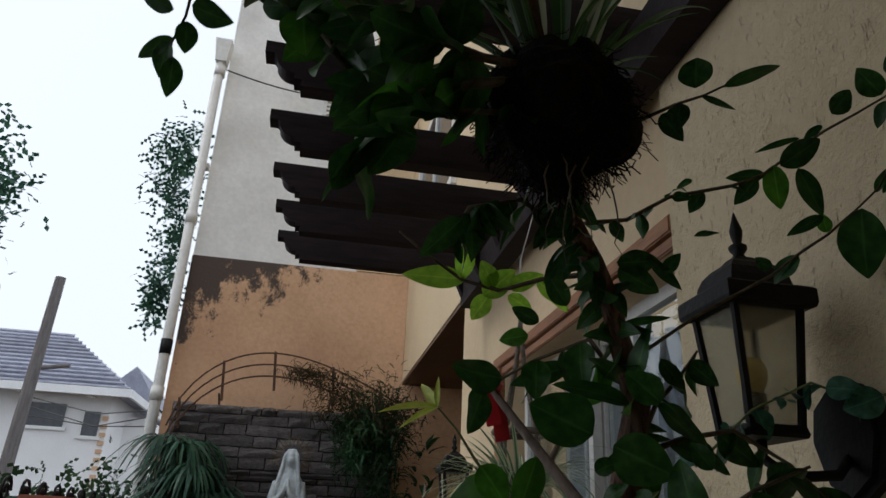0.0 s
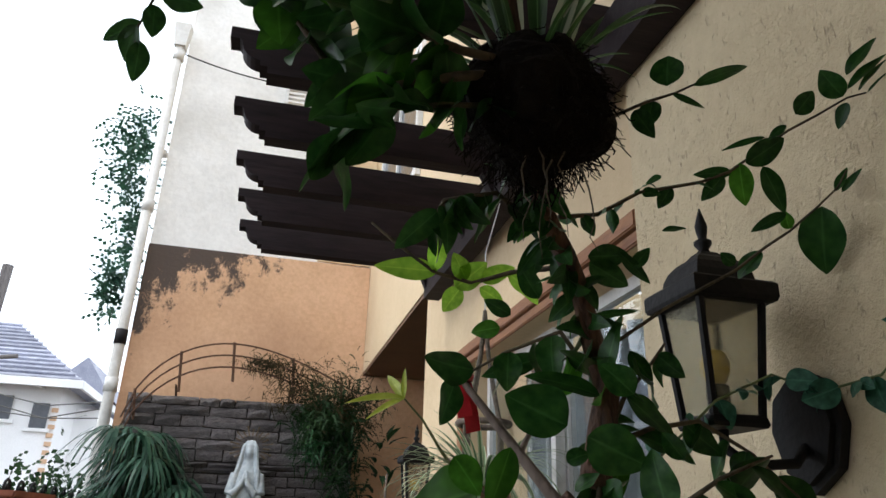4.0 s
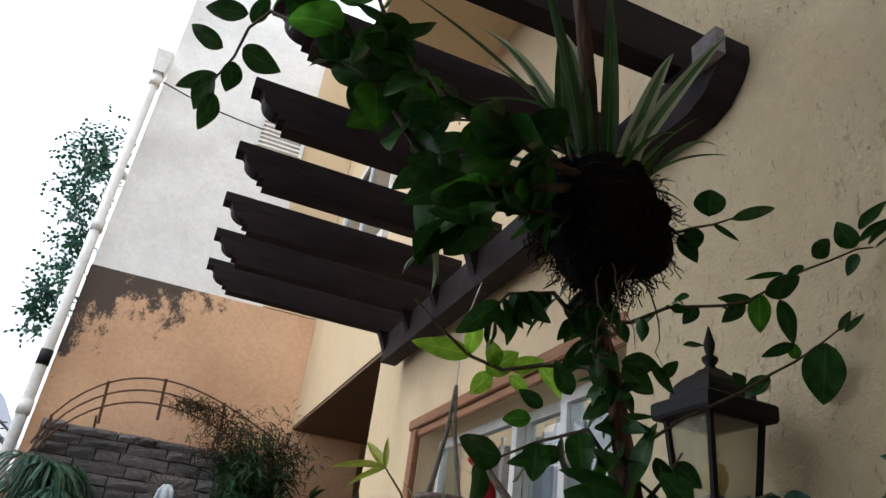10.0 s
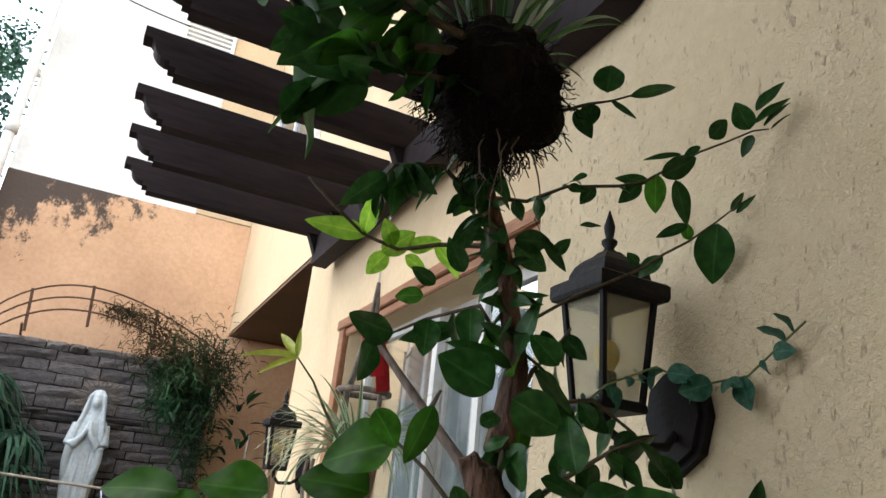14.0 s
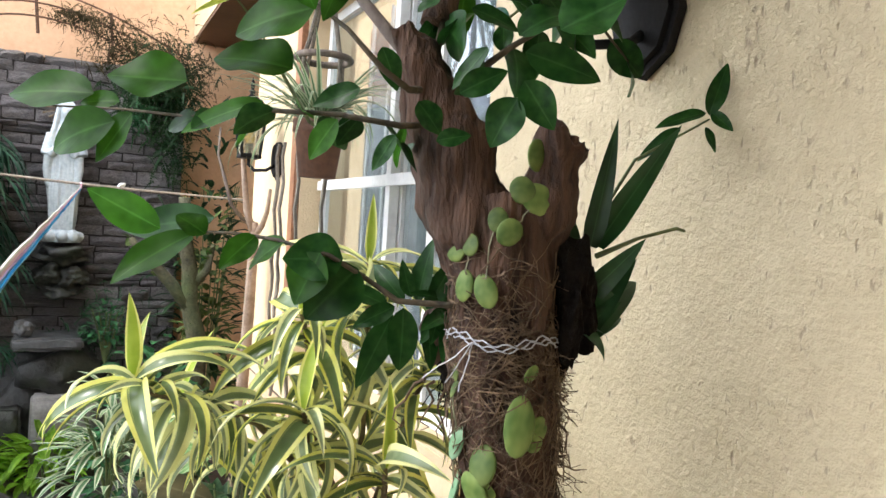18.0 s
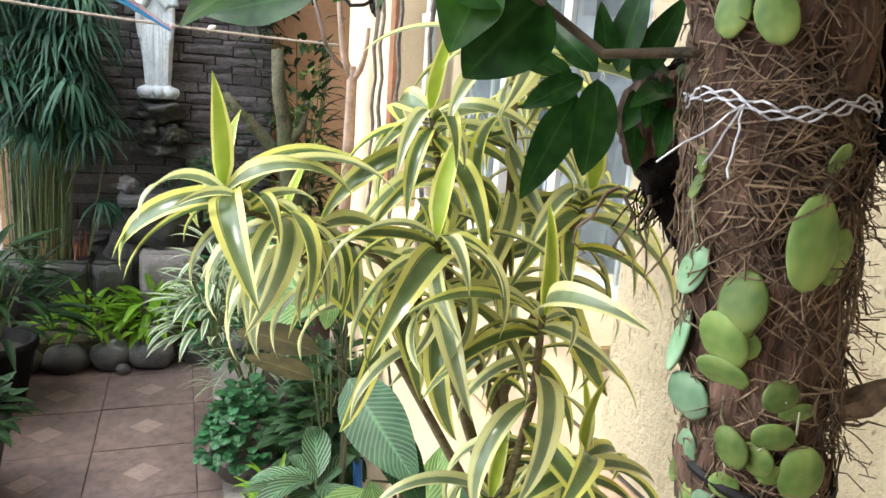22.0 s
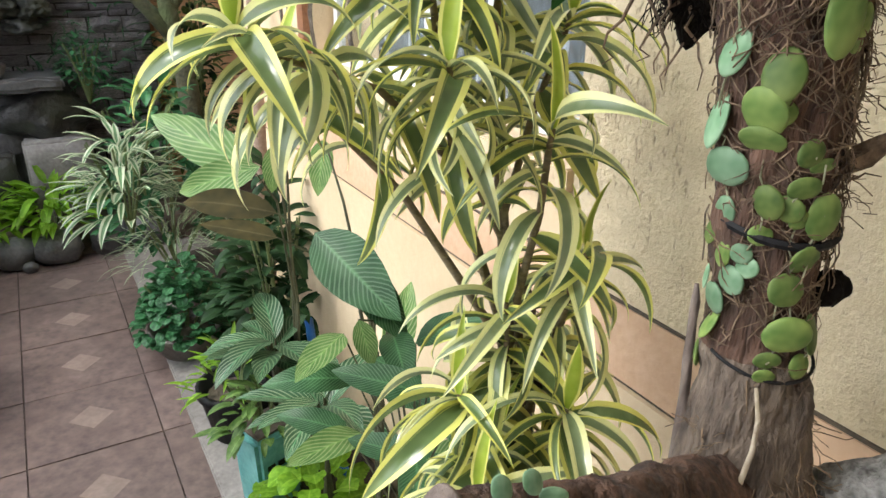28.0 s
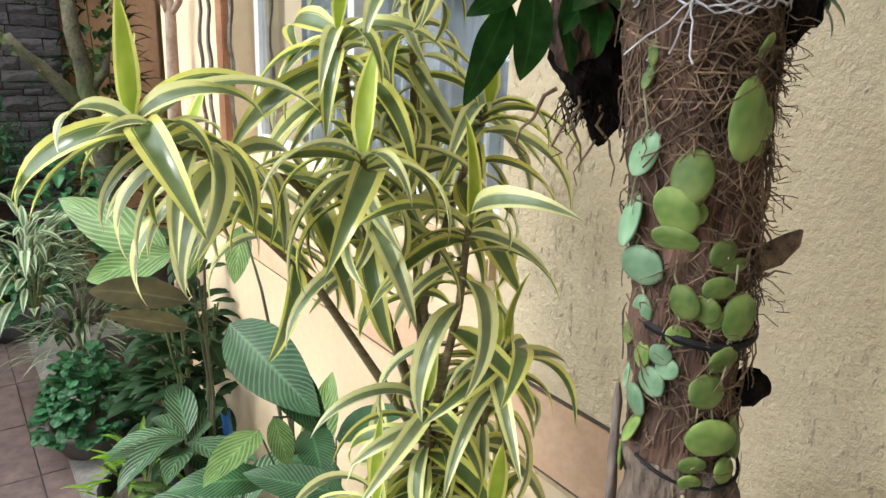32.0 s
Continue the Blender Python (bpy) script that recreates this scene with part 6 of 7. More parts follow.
for tip, wide in (((0.790, 0.75, 1.535), 2.4), ((0.765, 0.75, 1.490), 2.6), ((0.752, 0.74, 1.520), 2.2)):
    b = Vector((0.706, 0.762, 1.492 if wide > 2.3 else 1.515))
    put_leaf(blades[1], epi, aim(b, Vector(tip) - b + Vector((0, 0, 0.03)), (-0.3, -0.8, 0.5), (Vector(tip) - b).length * 1.15) @ Matrix.Diagonal((wide, 1, 1, 1)))
under(part("stalk", tube(bmesh.new(), [(0.731, 0.765, 1.564), (0.787, 0.775, 1.582), (0.847, 0.785, 1.595), (0.863, 0.79, 1.593)], [0.003, 0.002, 0.002, 0.0015], 6), M_GREENSTEM), epi)
bm = rock(3, 0.020, 0.020, 0.055, 0.6, 4)
bmesh.ops.translate(bm, vec=(0.699, 0.757, 1.515), verts=bm.verts)
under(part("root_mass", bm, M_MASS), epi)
for k in range(12):
    an, zz = radians(pr.uniform(-55, 5)), pr.uniform(1.30, 1.52)
    d = Vector((math.cos(an), math.sin(an), 0))
    p = on_trunk(zz, math.degrees(an))
    pts = [p]
    for j in range(4):
        p = p + d * pr.uniform(0.002, 0.012) + Vector((pr.uniform(-0.006, 0.006), pr.uniform(-0.006, 0.006), pr.uniform(-0.014, 0.006)))
        pts.append(p)
    under(part("dry_root", tube(bmesh.new(), pts, [0.0012, 0.0011, 0.0009, 0.0007, 0.0004], 5, 0.5), M_ROOT), epi)
bm = tube(bmesh.new(), [(0.692, 0.748, 1.320), (0.704, 0.740, 1.328), (0.714, 0.734, 1.338), (0.718, 0.732, 1.346)], [0.005, 0.007, 0.005, 0.001], 9, 0.8)
under(part("bark_flake", bm, M_ROOT), tree)

sprig = empty("wall_sprig", (0.88, 0.78, 1.70), "young green sprig against the stucco wall", "plant")
under(part("stem", tube(bmesh.new(), [(0.70, 0.76, 1.56), (0.80, 0.80, 1.66), (0.878, 0.782, 1.708)], [0.002, 0.0016, 0.001], 6), M_GREENSTEM), sprig)
set_leaves(WALL_LEAVES, sprig, L_CITRUS, 15)

# dark pot and roots hung behind the spur of leaves
cup = empty("hanging_coir_pot", (0.655, 0.93, 1.40), "black coir pot with dangling roots hung on the trunk", "hanging pot")
bm = rock(23, 0.036, 0.032, 0.058, 0.5, 4)
bmesh.ops.translate(bm, vec=(0.682, 0.892, 1.462), verts=bm.verts)
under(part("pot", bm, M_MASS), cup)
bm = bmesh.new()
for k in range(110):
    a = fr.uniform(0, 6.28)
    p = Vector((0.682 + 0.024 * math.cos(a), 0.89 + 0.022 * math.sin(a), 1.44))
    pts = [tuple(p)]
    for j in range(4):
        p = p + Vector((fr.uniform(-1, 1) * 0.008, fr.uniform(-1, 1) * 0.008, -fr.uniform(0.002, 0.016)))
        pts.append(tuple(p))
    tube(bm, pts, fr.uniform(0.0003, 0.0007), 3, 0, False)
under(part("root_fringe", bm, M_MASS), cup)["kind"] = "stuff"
under(part("hanger", tube(bmesh.new(), [(0.672, 0.90, 1.50), (0.664, 0.86, 1.53), (0.655, 0.83, 1.55)], 0.0015, 5), M_WIRE), cup)

bm = rock(29, 0.024, 0.024, 0.034, 0.35, 4)
bmesh.ops.translate(bm, vec=(0.648, 0.890, 1.478), verts=bm.verts)
under(part("root_clump", bm, M_BARK, None, "brown matted root clump"), cup)
for k in range(7):
    a = radians(170 + 22 * k + pr.uniform(-8, 8))
    way = Vector((math.cos(a), 0.6 * math.sin(a) - 0.3, pr.uniform(-0.8, 0.9)))
    put_leaf(oval(L_CITRUS, pr.uniform(0.3, 0.45), 0.6), cup, aim((0.655 + 0.01 * math.cos(a), 0.875, 1.505 + pr.uniform(-0.015, 0.01)), way, (-0.4, -0.7, 0.6), pr.uniform(0.045, 0.07)))
for k in range(6):
    p = Vector((0.655 + 0.012 * k - 0.03, 0.885, 1.43 - 0.003 * k))
    pts = [p]
    for j in range(6):
        p = p + Vector((pr.uniform(-0.010, 0.010), pr.uniform(-0.008, 0.008), -pr.uniform(0.004, 0.016)))
        pts.append(p)
    under(part("dangling_root", tube(bmesh.new(), pts, [0.0016, 0.0015, 0.0013, 0.0011, 0.0009, 0.0007, 0.0004], 5, 0.4), M_ROOT), cup)

# ---- variegated dracaena ----
M_CANE = mat("dracaena_cane", (0.10, 0.075, 0.04), (0.22, 0.17, 0.09), 0.8, 40, 0.4, 120, stretch=(1, 1, 3))
drac = empty("variegated_dracaena", (0.66, 1.08, 0), "tall dracaena with drooping yellow-edged green leaves", "plant")
dmesh = [[leaf_mesh("lance", b, m, 0.155, 14, 0.45, 0.09, k, e) for k, (b, e) in enumerate(((0.5, 1.2), (1.3, 1.1), (1.8, 1.0), (2.2, 0.9), (1.9, 0.65)))] for m in (L_DRAC, L_DRAC2, L_DRACNEW)]
dr = random.Random(8)
# each shoot: its path, how many leaves along it, their length, how many stand up at the tip
SHOOTS = [
    ([(0.59, 1.11, 1.25), (0.52, 1.13, 1.325), (0.45, 1.13, 1.352), (0.40, 1.125, 1.368), (0.375, 1.12, 1.388)], 42, 0.148, 2),
    ([(0.60, 1.10, 1.20), (0.575, 1.08, 1.28), (0.562, 1.06, 1.335), (0.556, 1.055, 1.36)], 30, 0.145, 1),
    ([(0.60, 1.12, 1.28), (0.59, 1.14, 1.38), (0.575, 1.13, 1.44), (0.565, 1.12, 1.468)], 34, 0.15, 1),
    ([(0.66, 1.13, 1.30), (0.665, 1.14, 1.42), (0.66, 1.14, 1.50), (0.655, 1.13, 1.53)], 34, 0.15, 1),
    ([(0.66, 1.10, 1.18), (0.70, 1.11, 1.29), (0.73, 1.11, 1.36), (0.745, 1.11, 1.395)], 36, 0.155, 1),
    ([(0.64, 1.04, 1.10), (0.655, 1.03, 1.20), (0.645, 1.01, 1.275), (0.64, 1.0, 1.30)], 22, 0.14, 1),
    ([(0.64, 1.06, 0.92), (0.635, 1.05, 1.0), (0.63, 1.04, 1.06), (0.625, 1.04, 1.10)], 34, 0.15, 1),
    ([(0.65, 1.05, 0.72), (0.635, 1.04, 0.82), (0.615, 1.03, 0.89), (0.605, 1.02, 0.92)], 34, 0.155, 1),
    ([(0.71, 1.08, 0.98), (0.725, 1.07, 1.04), (0.73, 1.06, 1.09), (0.735, 1.06, 1.12)], 12, 0.13, 1),
    ([(0.64, 1.07, 0.80), (0.61, 1.06, 0.90), (0.585, 1.05, 0.965), (0.57, 1.045, 0.995)], 34, 0.165, 1),
    ([(0.64, 1.04, 0.74), (0.60, 1.00, 0.84), (0.565, 0.98, 0.89), (0.55, 0.97, 0.915)], 30, 0.16, 1),
    ([(0.68, 1.03, 0.80), (0.68, 1.00, 0.90), (0.67, 0.98, 0.96), (0.665, 0.97, 0.99)], 26, 0.16, 1),
    ([(0.68, 1.04, 0.98), (0.69, 1.02, 1.07), (0.695, 1.01, 1.13), (0.70, 1.0, 1.16)], 22, 0.145, 1),
    ([(0.56, 1.16, 1.20), (0.50, 1.19, 1.27), (0.46, 1.20, 1.305), (0.44, 1.20, 1.33)], 20, 0.14, 1),
]
for ci, (path, count, size, young) in enumerate(SHOOTS):
    path = [Vector(p) for p in path]
    tip_way = (path[-1] - path[-2]).normalized()
    for k in range(count):
        u = k / (count - 1)
        f = (0.12 + 0.88 * u ** 0.8) * (len(path) - 1)
        i = min(int(f), len(path) - 2)
        b = path[i].lerp(path[i + 1], f - i)
        axis = (path[i + 1] - path[i]).normalized()
        a = k * 2.39996 + ci * 1.3 + dr.uniform(-0.5, 0.5)
        if k >= count - young:
            way = Vector((0.06, 0, 1)) + Vector((math.cos(a), math.sin(a), 0)) * (0.08 + 0.35 * (count - 1 - k))
            lean, kind, ln = 0, 2, size * dr.uniform(0.6, 0.8)
        else:
            way = Vector((math.cos(a), math.sin(a), 0)) + axis * 0.45 * u + Vector((0, 0, dr.uniform(-0.25, 0.95) * (0.3 + 0.7 * u)))
            lean, kind, ln = dr.choice((1, 2, 2, 3, 4) if u > 0.6 else (2, 3, 3, 4)), (1 if dr.random() < 0.55 else 0), size * dr.uniform(0.65, 1.15)
        if b.x + ln * way.x > 0.88:
            way.x *= 0.3
        put_leaf(dmesh[kind][lean], drac, aim(b, way, (dr.uniform(-0.45, 0.45), dr.uniform(-0.45, 0.45), 1), ln, dr.uniform(-0.6, 0.6)) @ Matrix.Diagonal((dr.uniform(0.75, 1.2) * (1.15 if kind == 2 else 1), 1, 1, 1)))
    foot = Vector((0.64 + 0.035 * (ci % 4), 1.07 + 0.025 * (ci % 3), -0.004))
    knee = Vector((0.66 + 0.02 * (ci % 3), 1.09, max(0.55, path[0].z - 0.22)))
    pts = [foot, foot.lerp(knee, 0.5) + Vector((0.008, 0, 0)), knee] + path
    under(part("cane", tube(bmesh.new(), pts, [0.008, 0.0075, 0.0065] + [0.0048 - 0.0006 * q for q in range(len(path))], 9, 0.12), M_CANE, None, "", True), drac)

# one lone leaf that reaches along the wall, and a withered one below it
put_leaf(dmesh[0][1], drac, aim((0.690, 1.03, 1.030), (0.155, 0.0, -0.012), (0, -0.3, 1), 0.155))
put_leaf(dmesh[0][3], drac, aim((0.730, 1.03, 0.975), (0.02, 0.0, -0.07), (-0.4, -0.9, 0.1), 0.065) @ Matrix.Diagonal((1.6, 1, 1, 1)))

# ---- broad-leaved pot plants along the wall ----
BIG = [
    (0.622, 1.644, 0.973, 0.678, 1.433, 0.89, 0.5),
    (0.597, 1.792, 0.968, 0.421, 1.941, 1.004, 0.3),
    (0.576, 1.73, 0.941, 0.455, 1.832, 0.964, 0.3),
    (0.652, 2.088, 0.982, 0.444, 2.214, 0.91, 0.35),
    (0.665, 2.193, 0.94, 0.467, 2.398, 1.07, 0.4),
    (0.662, 1.981, 1.058, 0.635, 1.957, 0.955, 0.5),
    (0.717, 1.824, 1.099, 0.686, 1.802, 0.992, 0.5),
    (0.61, 1.422, 0.899, 0.619, 1.383, 0.825, 0.5),
    (0.66, 1.55, 0.93, 0.70, 1.43, 0.84, 0.5),
]
M_DARKSTEM = mat("dark_stalk", (0.025, 0.03, 0.012), (0.06, 0.06, 0.025), 0.7, 30, 0.2, 120)
foliage = empty("striped_foliage_plant", (0.62, 1.55, 0), "broad-leaved foliage plant with pinstriped and feathered leaves", "plant")
kinds = {m.name: [leaf_mesh("oval", b, m, 0.42, 10, 0.18, 0.06, k) for k, b in enumerate((0.2, 0.6))] for m in (L_CALA, L_DIEF, L_BACK)}
for k, (bx, by, bz, tx, ty, tz, w) in enumerate(BIG):
    b, t = Vector((bx, by, bz)), Vector((tx, ty, tz))
    m = L_BACK if k in (1, 2) else L_DIEF if k in (3, 4, 5, 6, 7) else L_CALA
    face = (Vector((0.25, 0.5, 1.45)) - b).normalized() + Vector((pr.uniform(-0.3, 0.3), 0, pr.uniform(0.1, 0.7)))
    put_leaf(kinds[m.name][k % 2], foliage, aim(b, t - b, face, (t - b).length * 1.05) @ Matrix.Diagonal((max(w / 0.42, 0.6), 1, 1, 1)))
    foot = Vector((0.74, 1.66, 0.022)) if by < 1.9 else Vector((0.74, 2.22, 0.022))
    under(part("stalk", tube(bmesh.new(), [foot, Vector((0.76, foot.y + 0.02 * (k % 3), b.z * 0.55)), Vector((0.72, (foot.y + b.y) / 2, b.z * 0.9)), b], [0.005, 0.0045, 0.003, 0.0016], 7), M_DARKSTEM), foliage)
# rosettes of long leaves with two pale bands, low between the pots
L_BANDED = leaf_material("pale_banded_leaf", (0.012, 0.05, 0.018), (0.035, 0.11, 0.045), 0.35, 0.25, stripe=((0.30, 0.38, 0.24), 9.0, 7.0, 0.55), vein=0.9, gloss=0.35)
banded = [leaf_mesh("oval", b, L_BANDED, 0.40, 12, 0.3, 0.06, k) for k, b in enumerate((0.5, 0.8, 1.1))]
for cx, cy, cz, count, first in ((0.68, 2.20, 0.42, 12, 2.4), (0.70, 1.88, 0.42, 10, 0.7)):
    rosette = empty("banded_rosette", (cx, cy, 0.022), "low rosette of long dark leaves with pale bands", "plant", "banded rosettes")
    for k in range(count):
        a = first + k * 2.4
        way = Vector((math.cos(a), math.sin(a), 0.15 + 0.6 * (k * 7 % count) / count))
        if way.x > 0.1:
            way.x *= 0.35
        b = Vector((cx + 0.015 * math.cos(a), cy + 0.015 * math.sin(a), cz + 0.006 * k - 0.04))
        put_leaf(banded[k % 3], rosette, aim(b, way, (0, 0, 1), pr.uniform(0.17, 0.25)))
        under(part("stalk", tube(bmesh.new(), [(cx + 0.02 * math.cos(a), cy + 0.02 * math.sin(a), 0.022), (cx, cy, cz * 0.6), b], [0.006, 0.005, 0.003], 6), M_DARKSTEM), rosette)

clump = empty("pinstriped_clump", (0.72, 1.5, 0.022), "clump of dark pinstriped leaves behind the dracaena", "plant")
for k in range(16):
    a = k * 2.4
    b = Vector((0.70 + 0.05 * math.cos(a), 1.46 + 0.16 * math.sin(a * 0.7), 0.50 + 0.022 * k))
    put_leaf(kinds["pinstriped_leaf" if k % 4 else "pale_feathered_leaf"][k % 2], clump, aim(b, (-0.35 + 0.55 * math.cos(a), math.sin(a) - 0.2, pr.uniform(-0.1, 0.5)), (-0.3, -0.4, 1), pr.uniform(0.14, 0.20)))
    under(part("stalk", tube(bmesh.new(), [(0.73 + 0.03 * math.sin(k), 1.5 + 0.05 * math.cos(k), 0.022), (0.74, 1.48, b.z * 0.6), b], [0.004, 0.003, 0.0016], 6), M_DARKSTEM), clump)


def bush(name, label, centre, radius, height, count, material, leaf_size, seed, kind="oval", width=0.7, pot=None, category="plant", thin=False):
    """A low plant: stems from the soil and many leaves in a loose dome."""
    r = random.Random(seed)
    e = empty(name, (centre[0], centre[1], 0), label, category)
    ms = [leaf_mesh(kind, b, material, width, 6 if not thin else 7, 0.25, 0.1, k) for k, b in enumerate((0.2, 0.7, 1.2))]
    z0 = centre[2]
    for k in range(count):
        a, u = r.uniform(0, 6.28), r.random() ** 0.5
        zz = z0 + height * (1 - 0.75 * u * u) * r.uniform(0.55, 1.0)
        b = Vector((centre[0] + radius * u * math.cos(a), centre[1] + radius * u * math.sin(a), zz))
        if b.x > 0.85 and centre[0] < 0.9:
            b.x = 0.85 - r.random() * 0.1
        put_leaf(r.choice(ms), e, aim(b, (math.cos(a) * (0.4 + u), math.sin(a) * (0.4 + u), r.uniform(-0.2, 1.0)), (0, 0, 1), leaf_size * r.uniform(0.7, 1.25)))
    for k in range(7):
        a = r.uniform(0, 6.28)
        under(part("stem", tube(bmesh.new(), [(centre[0], centre[1], z0 - 0.02), (centre[0] + 0.4 * radius * math.cos(a), centre[1] + 0.4 * radius * math.sin(a), z0 + height * 0.45), (centre[0] + 0.75 * radius * math.cos(a), centre[1] + 0.75 * radius * math.sin(a), z0 + height * 0.75)], [0.006, 0.004, 0.003], 6), M_GREENSTEM), e)
    return e


def pot(name, label, x, y, z, r0, r1, h, material, soil=True):
    e = empty(name, (x, y, z), label, "plant pot")
    bm = lathe(bmesh.new(), [(r0, 0), (r1, h * 0.86), (r1 * 1.08, h * 0.87), (r1 * 1.08, h), (r1 * 0.94, h), (r1 * 0.9, h * 0.8)], 24, (x, y, z))
    under(part("body", bm, material, None, "", True), e)
    under(part("soil", lathe(bmesh.new(), [(r1 * 0.93, h * 0.78), (r1 * 0.5, h * 0.84), (0.005, h * 0.85)], 20, (x, y, z)), M_EARTH), e)
    return e


M_GREYPOT = mat("grey_cement_pot", (0.14, 0.13, 0.12), (0.26, 0.24, 0.22), 0.85, 14, 0.3, 70)
M_TEAL = mat("teal_plastic_bag", (0.05, 0.22, 0.21), (0.16, 0.40, 0.38), 0.4, 10, 0.25, 50)
M_BLUE = mat("blue_plastic", (0.01, 0.08, 0.28), (0.03, 0.16, 0.45), 0.4, 10, 0.05, 50)
pot("cement_bowl", "low grey cement bowl on the tiles", 0.565, 3.02, 0.0222, 0.10, 0.135, 0.10, M_GREYPOT)
bush("jade_bush", "round bush of small jade-green leaves in a low bowl", (0.565, 3.02, 0.06), 0.165, 0.34, 420, L_BUSH, 0.042, 41, "round", 0.95)
pot("black_nursery_pot", "black plastic nursery pot on the tiles", 0.60, 2.42, 0.0222, 0.08, 0.11, 0.18, M_BLACK)
bush("sprouting_plant", "young sprouting plant with narrow yellow-green leaves", (0.60, 2.40, 0.16), 0.13, 0.20, 44, L_YOUNG_LIT, 0.08, 42, "lance", 0.2)
bag = empty("teal_planter_bag", (0.60, 2.07, 0.0222), "teal plastic planter bag standing on the tiles", "planter bag")
bm = prism(bmesh.new(), [(-0.062, 0), (0.062, 0), (0.068, 0.1), (0.072, 0.25), (-0.072, 0.25), (-0.068, 0.1)], "y", -0.06, 0.06)
bmesh.ops.bevel(bm, geom=list(bm.edges), offset=0.012, segments=2, affect="EDGES")
o = part("bag", bm, M_TEAL, bag)
o.rotation_euler.z = radians(18)
o = part("soil", box(bmesh.new(), -0.06, 0.06, -0.05, 0.05, 0.251, 0.258), M_EARTH, bag)
o.rotation_euler.z = radians(18)
for k in range(3):
    o = boxed("printed_bar", (-0.045 + 0.033 * k, -0.022 + 0.033 * k, -0.064, -0.0605, 0.15, 0.165), M_BLACK, bag)
    o.rotation_euler.z = radians(18)
bush("bag_seedling", "leafy green seedlings in the teal bag", (0.60, 2.07, 0.25), 0.11, 0.16, 60, L_SEEDLING, 0.07, 43, "oval", 0.4)
bush("groundcover_plant", "bright green small-leaved plant beside the bag", (0.66, 1.88, 0.02), 0.15, 0.24, 90, L_YOUNG_LIT, 0.06, 44, "round", 0.9)
bush("variegated_shrub", "tall shrub with narrow white-edged leaves", (0.46, 3.35, 0.42), 0.15, 0.48, 150, L_VAR, 0.14, 45, "lance", 0.2)
bush("grassy_plant", "grassy plant with thin cream-edged leaves", (0.60, 3.28, 0.22), 0.17, 0.32, 130, L_VAR, 0.13, 46, "strap", 0.06)
# two dark leafy fillers, added in place of the shade along the wall foot
bush("shade_plant", "dark filler foliage standing in for the shade behind the pots", (0.78, 2.75, 0.05), 0.13, 0.7, 120, L_DARK, 0.10, 54, "oval", 0.5)
bush("shade_plant", "dark filler foliage standing in for shade at the wall foot", (0.79, 2.50, 0.05), 0.12, 0.88, 130, L_DARK, 0.10, 59, "oval", 0.5)
bush("porch_shrub", "leafy mossy-green shrub inside the porch opening", (0.97, 4.35, 0.0), 0.16, 1.8, 320, L_MOSSY, 0.085, 57, "oval", 0.55)
# fern made tall, dense and dark so that it also fills in the porch's shade
bush("porch_fern", "dark bushy fern that also stands in for the porch's shade", (1.02, 4.72, 0.0), 0.22, 2.35, 300, L_DARK, 0.13, 58, "lance", 0.3)
bush("green_shrub", "dense dark green shrub by the stone wall", (0.66, 3.75, 0.1), 0.28, 0.95, 240, L_BUSH, 0.09, 47, "oval", 0.5)
bush("bed_plant", "low bright green plant in the flower bed", (0.20, 4.40, 0.14), 0.19, 0.26, 150, L_YOUNG_LIT, 0.15, 48, "lance", 0.28)
bush("bed_plant", "low yellow-green plant in the flower bed", (-0.12, 4.42, 0.13), 0.18, 0.21, 130, L_YOUNG_LIT, 0.13, 49, "lance", 0.25)
bush("bed_plant", "spreading green plant at the bed's end", (0.50, 4.45, 0.16), 0.16, 0.25, 60, L_BUSH, 0.12, 50, "lance", 0.3)
bush("dark_leaf_plant", "dark plant with long arching leaves in a black pot", (-0.46, 3.95, 0.25), 0.26, 0.55, 150, L_DARK, 0.24, 51, "lance", 0.15)
pot("black_pot", "black plastic pot on the tiles", -0.46, 3.95, 0.004, 0.12, 0.17, 0.28, M_BLACK)
pot("black_pot", "large black plastic pot with a low plant", -0.42, 3.05, 0.004, 0.14, 0.19, 0.30, M_BLACK)
bush("pot_seedlings", "low green seedlings in the large black pot", (-0.42, 3.05, 0.26), 0.22, 0.22, 130, L_DARK, 0.09, 52, "oval", 0.5)
hose = part("blue_hose", tube(bmesh.new(), [(0.83, 2.35, 0.40), (0.80, 2.2, 0.28), (0.78, 2.05, 0.14), (0.80, 1.9, 0.03), (0.74, 1.75, 0.016), (0.66, 1.65, 0.016)], 0.014, 8), M_BLUE, None, "", True)
tagged(hose, "blue plastic hose leaning against the wall foot", "hose")

# ---- umbrella sedge by the water wall, and ferns on the trellis ----
sedge = empty("umbrella_sedge", (-0.42, 4.55, 0.1), "tall umbrella sedge with radiating narrow leaves", "plant")
ur = random.Random(17)


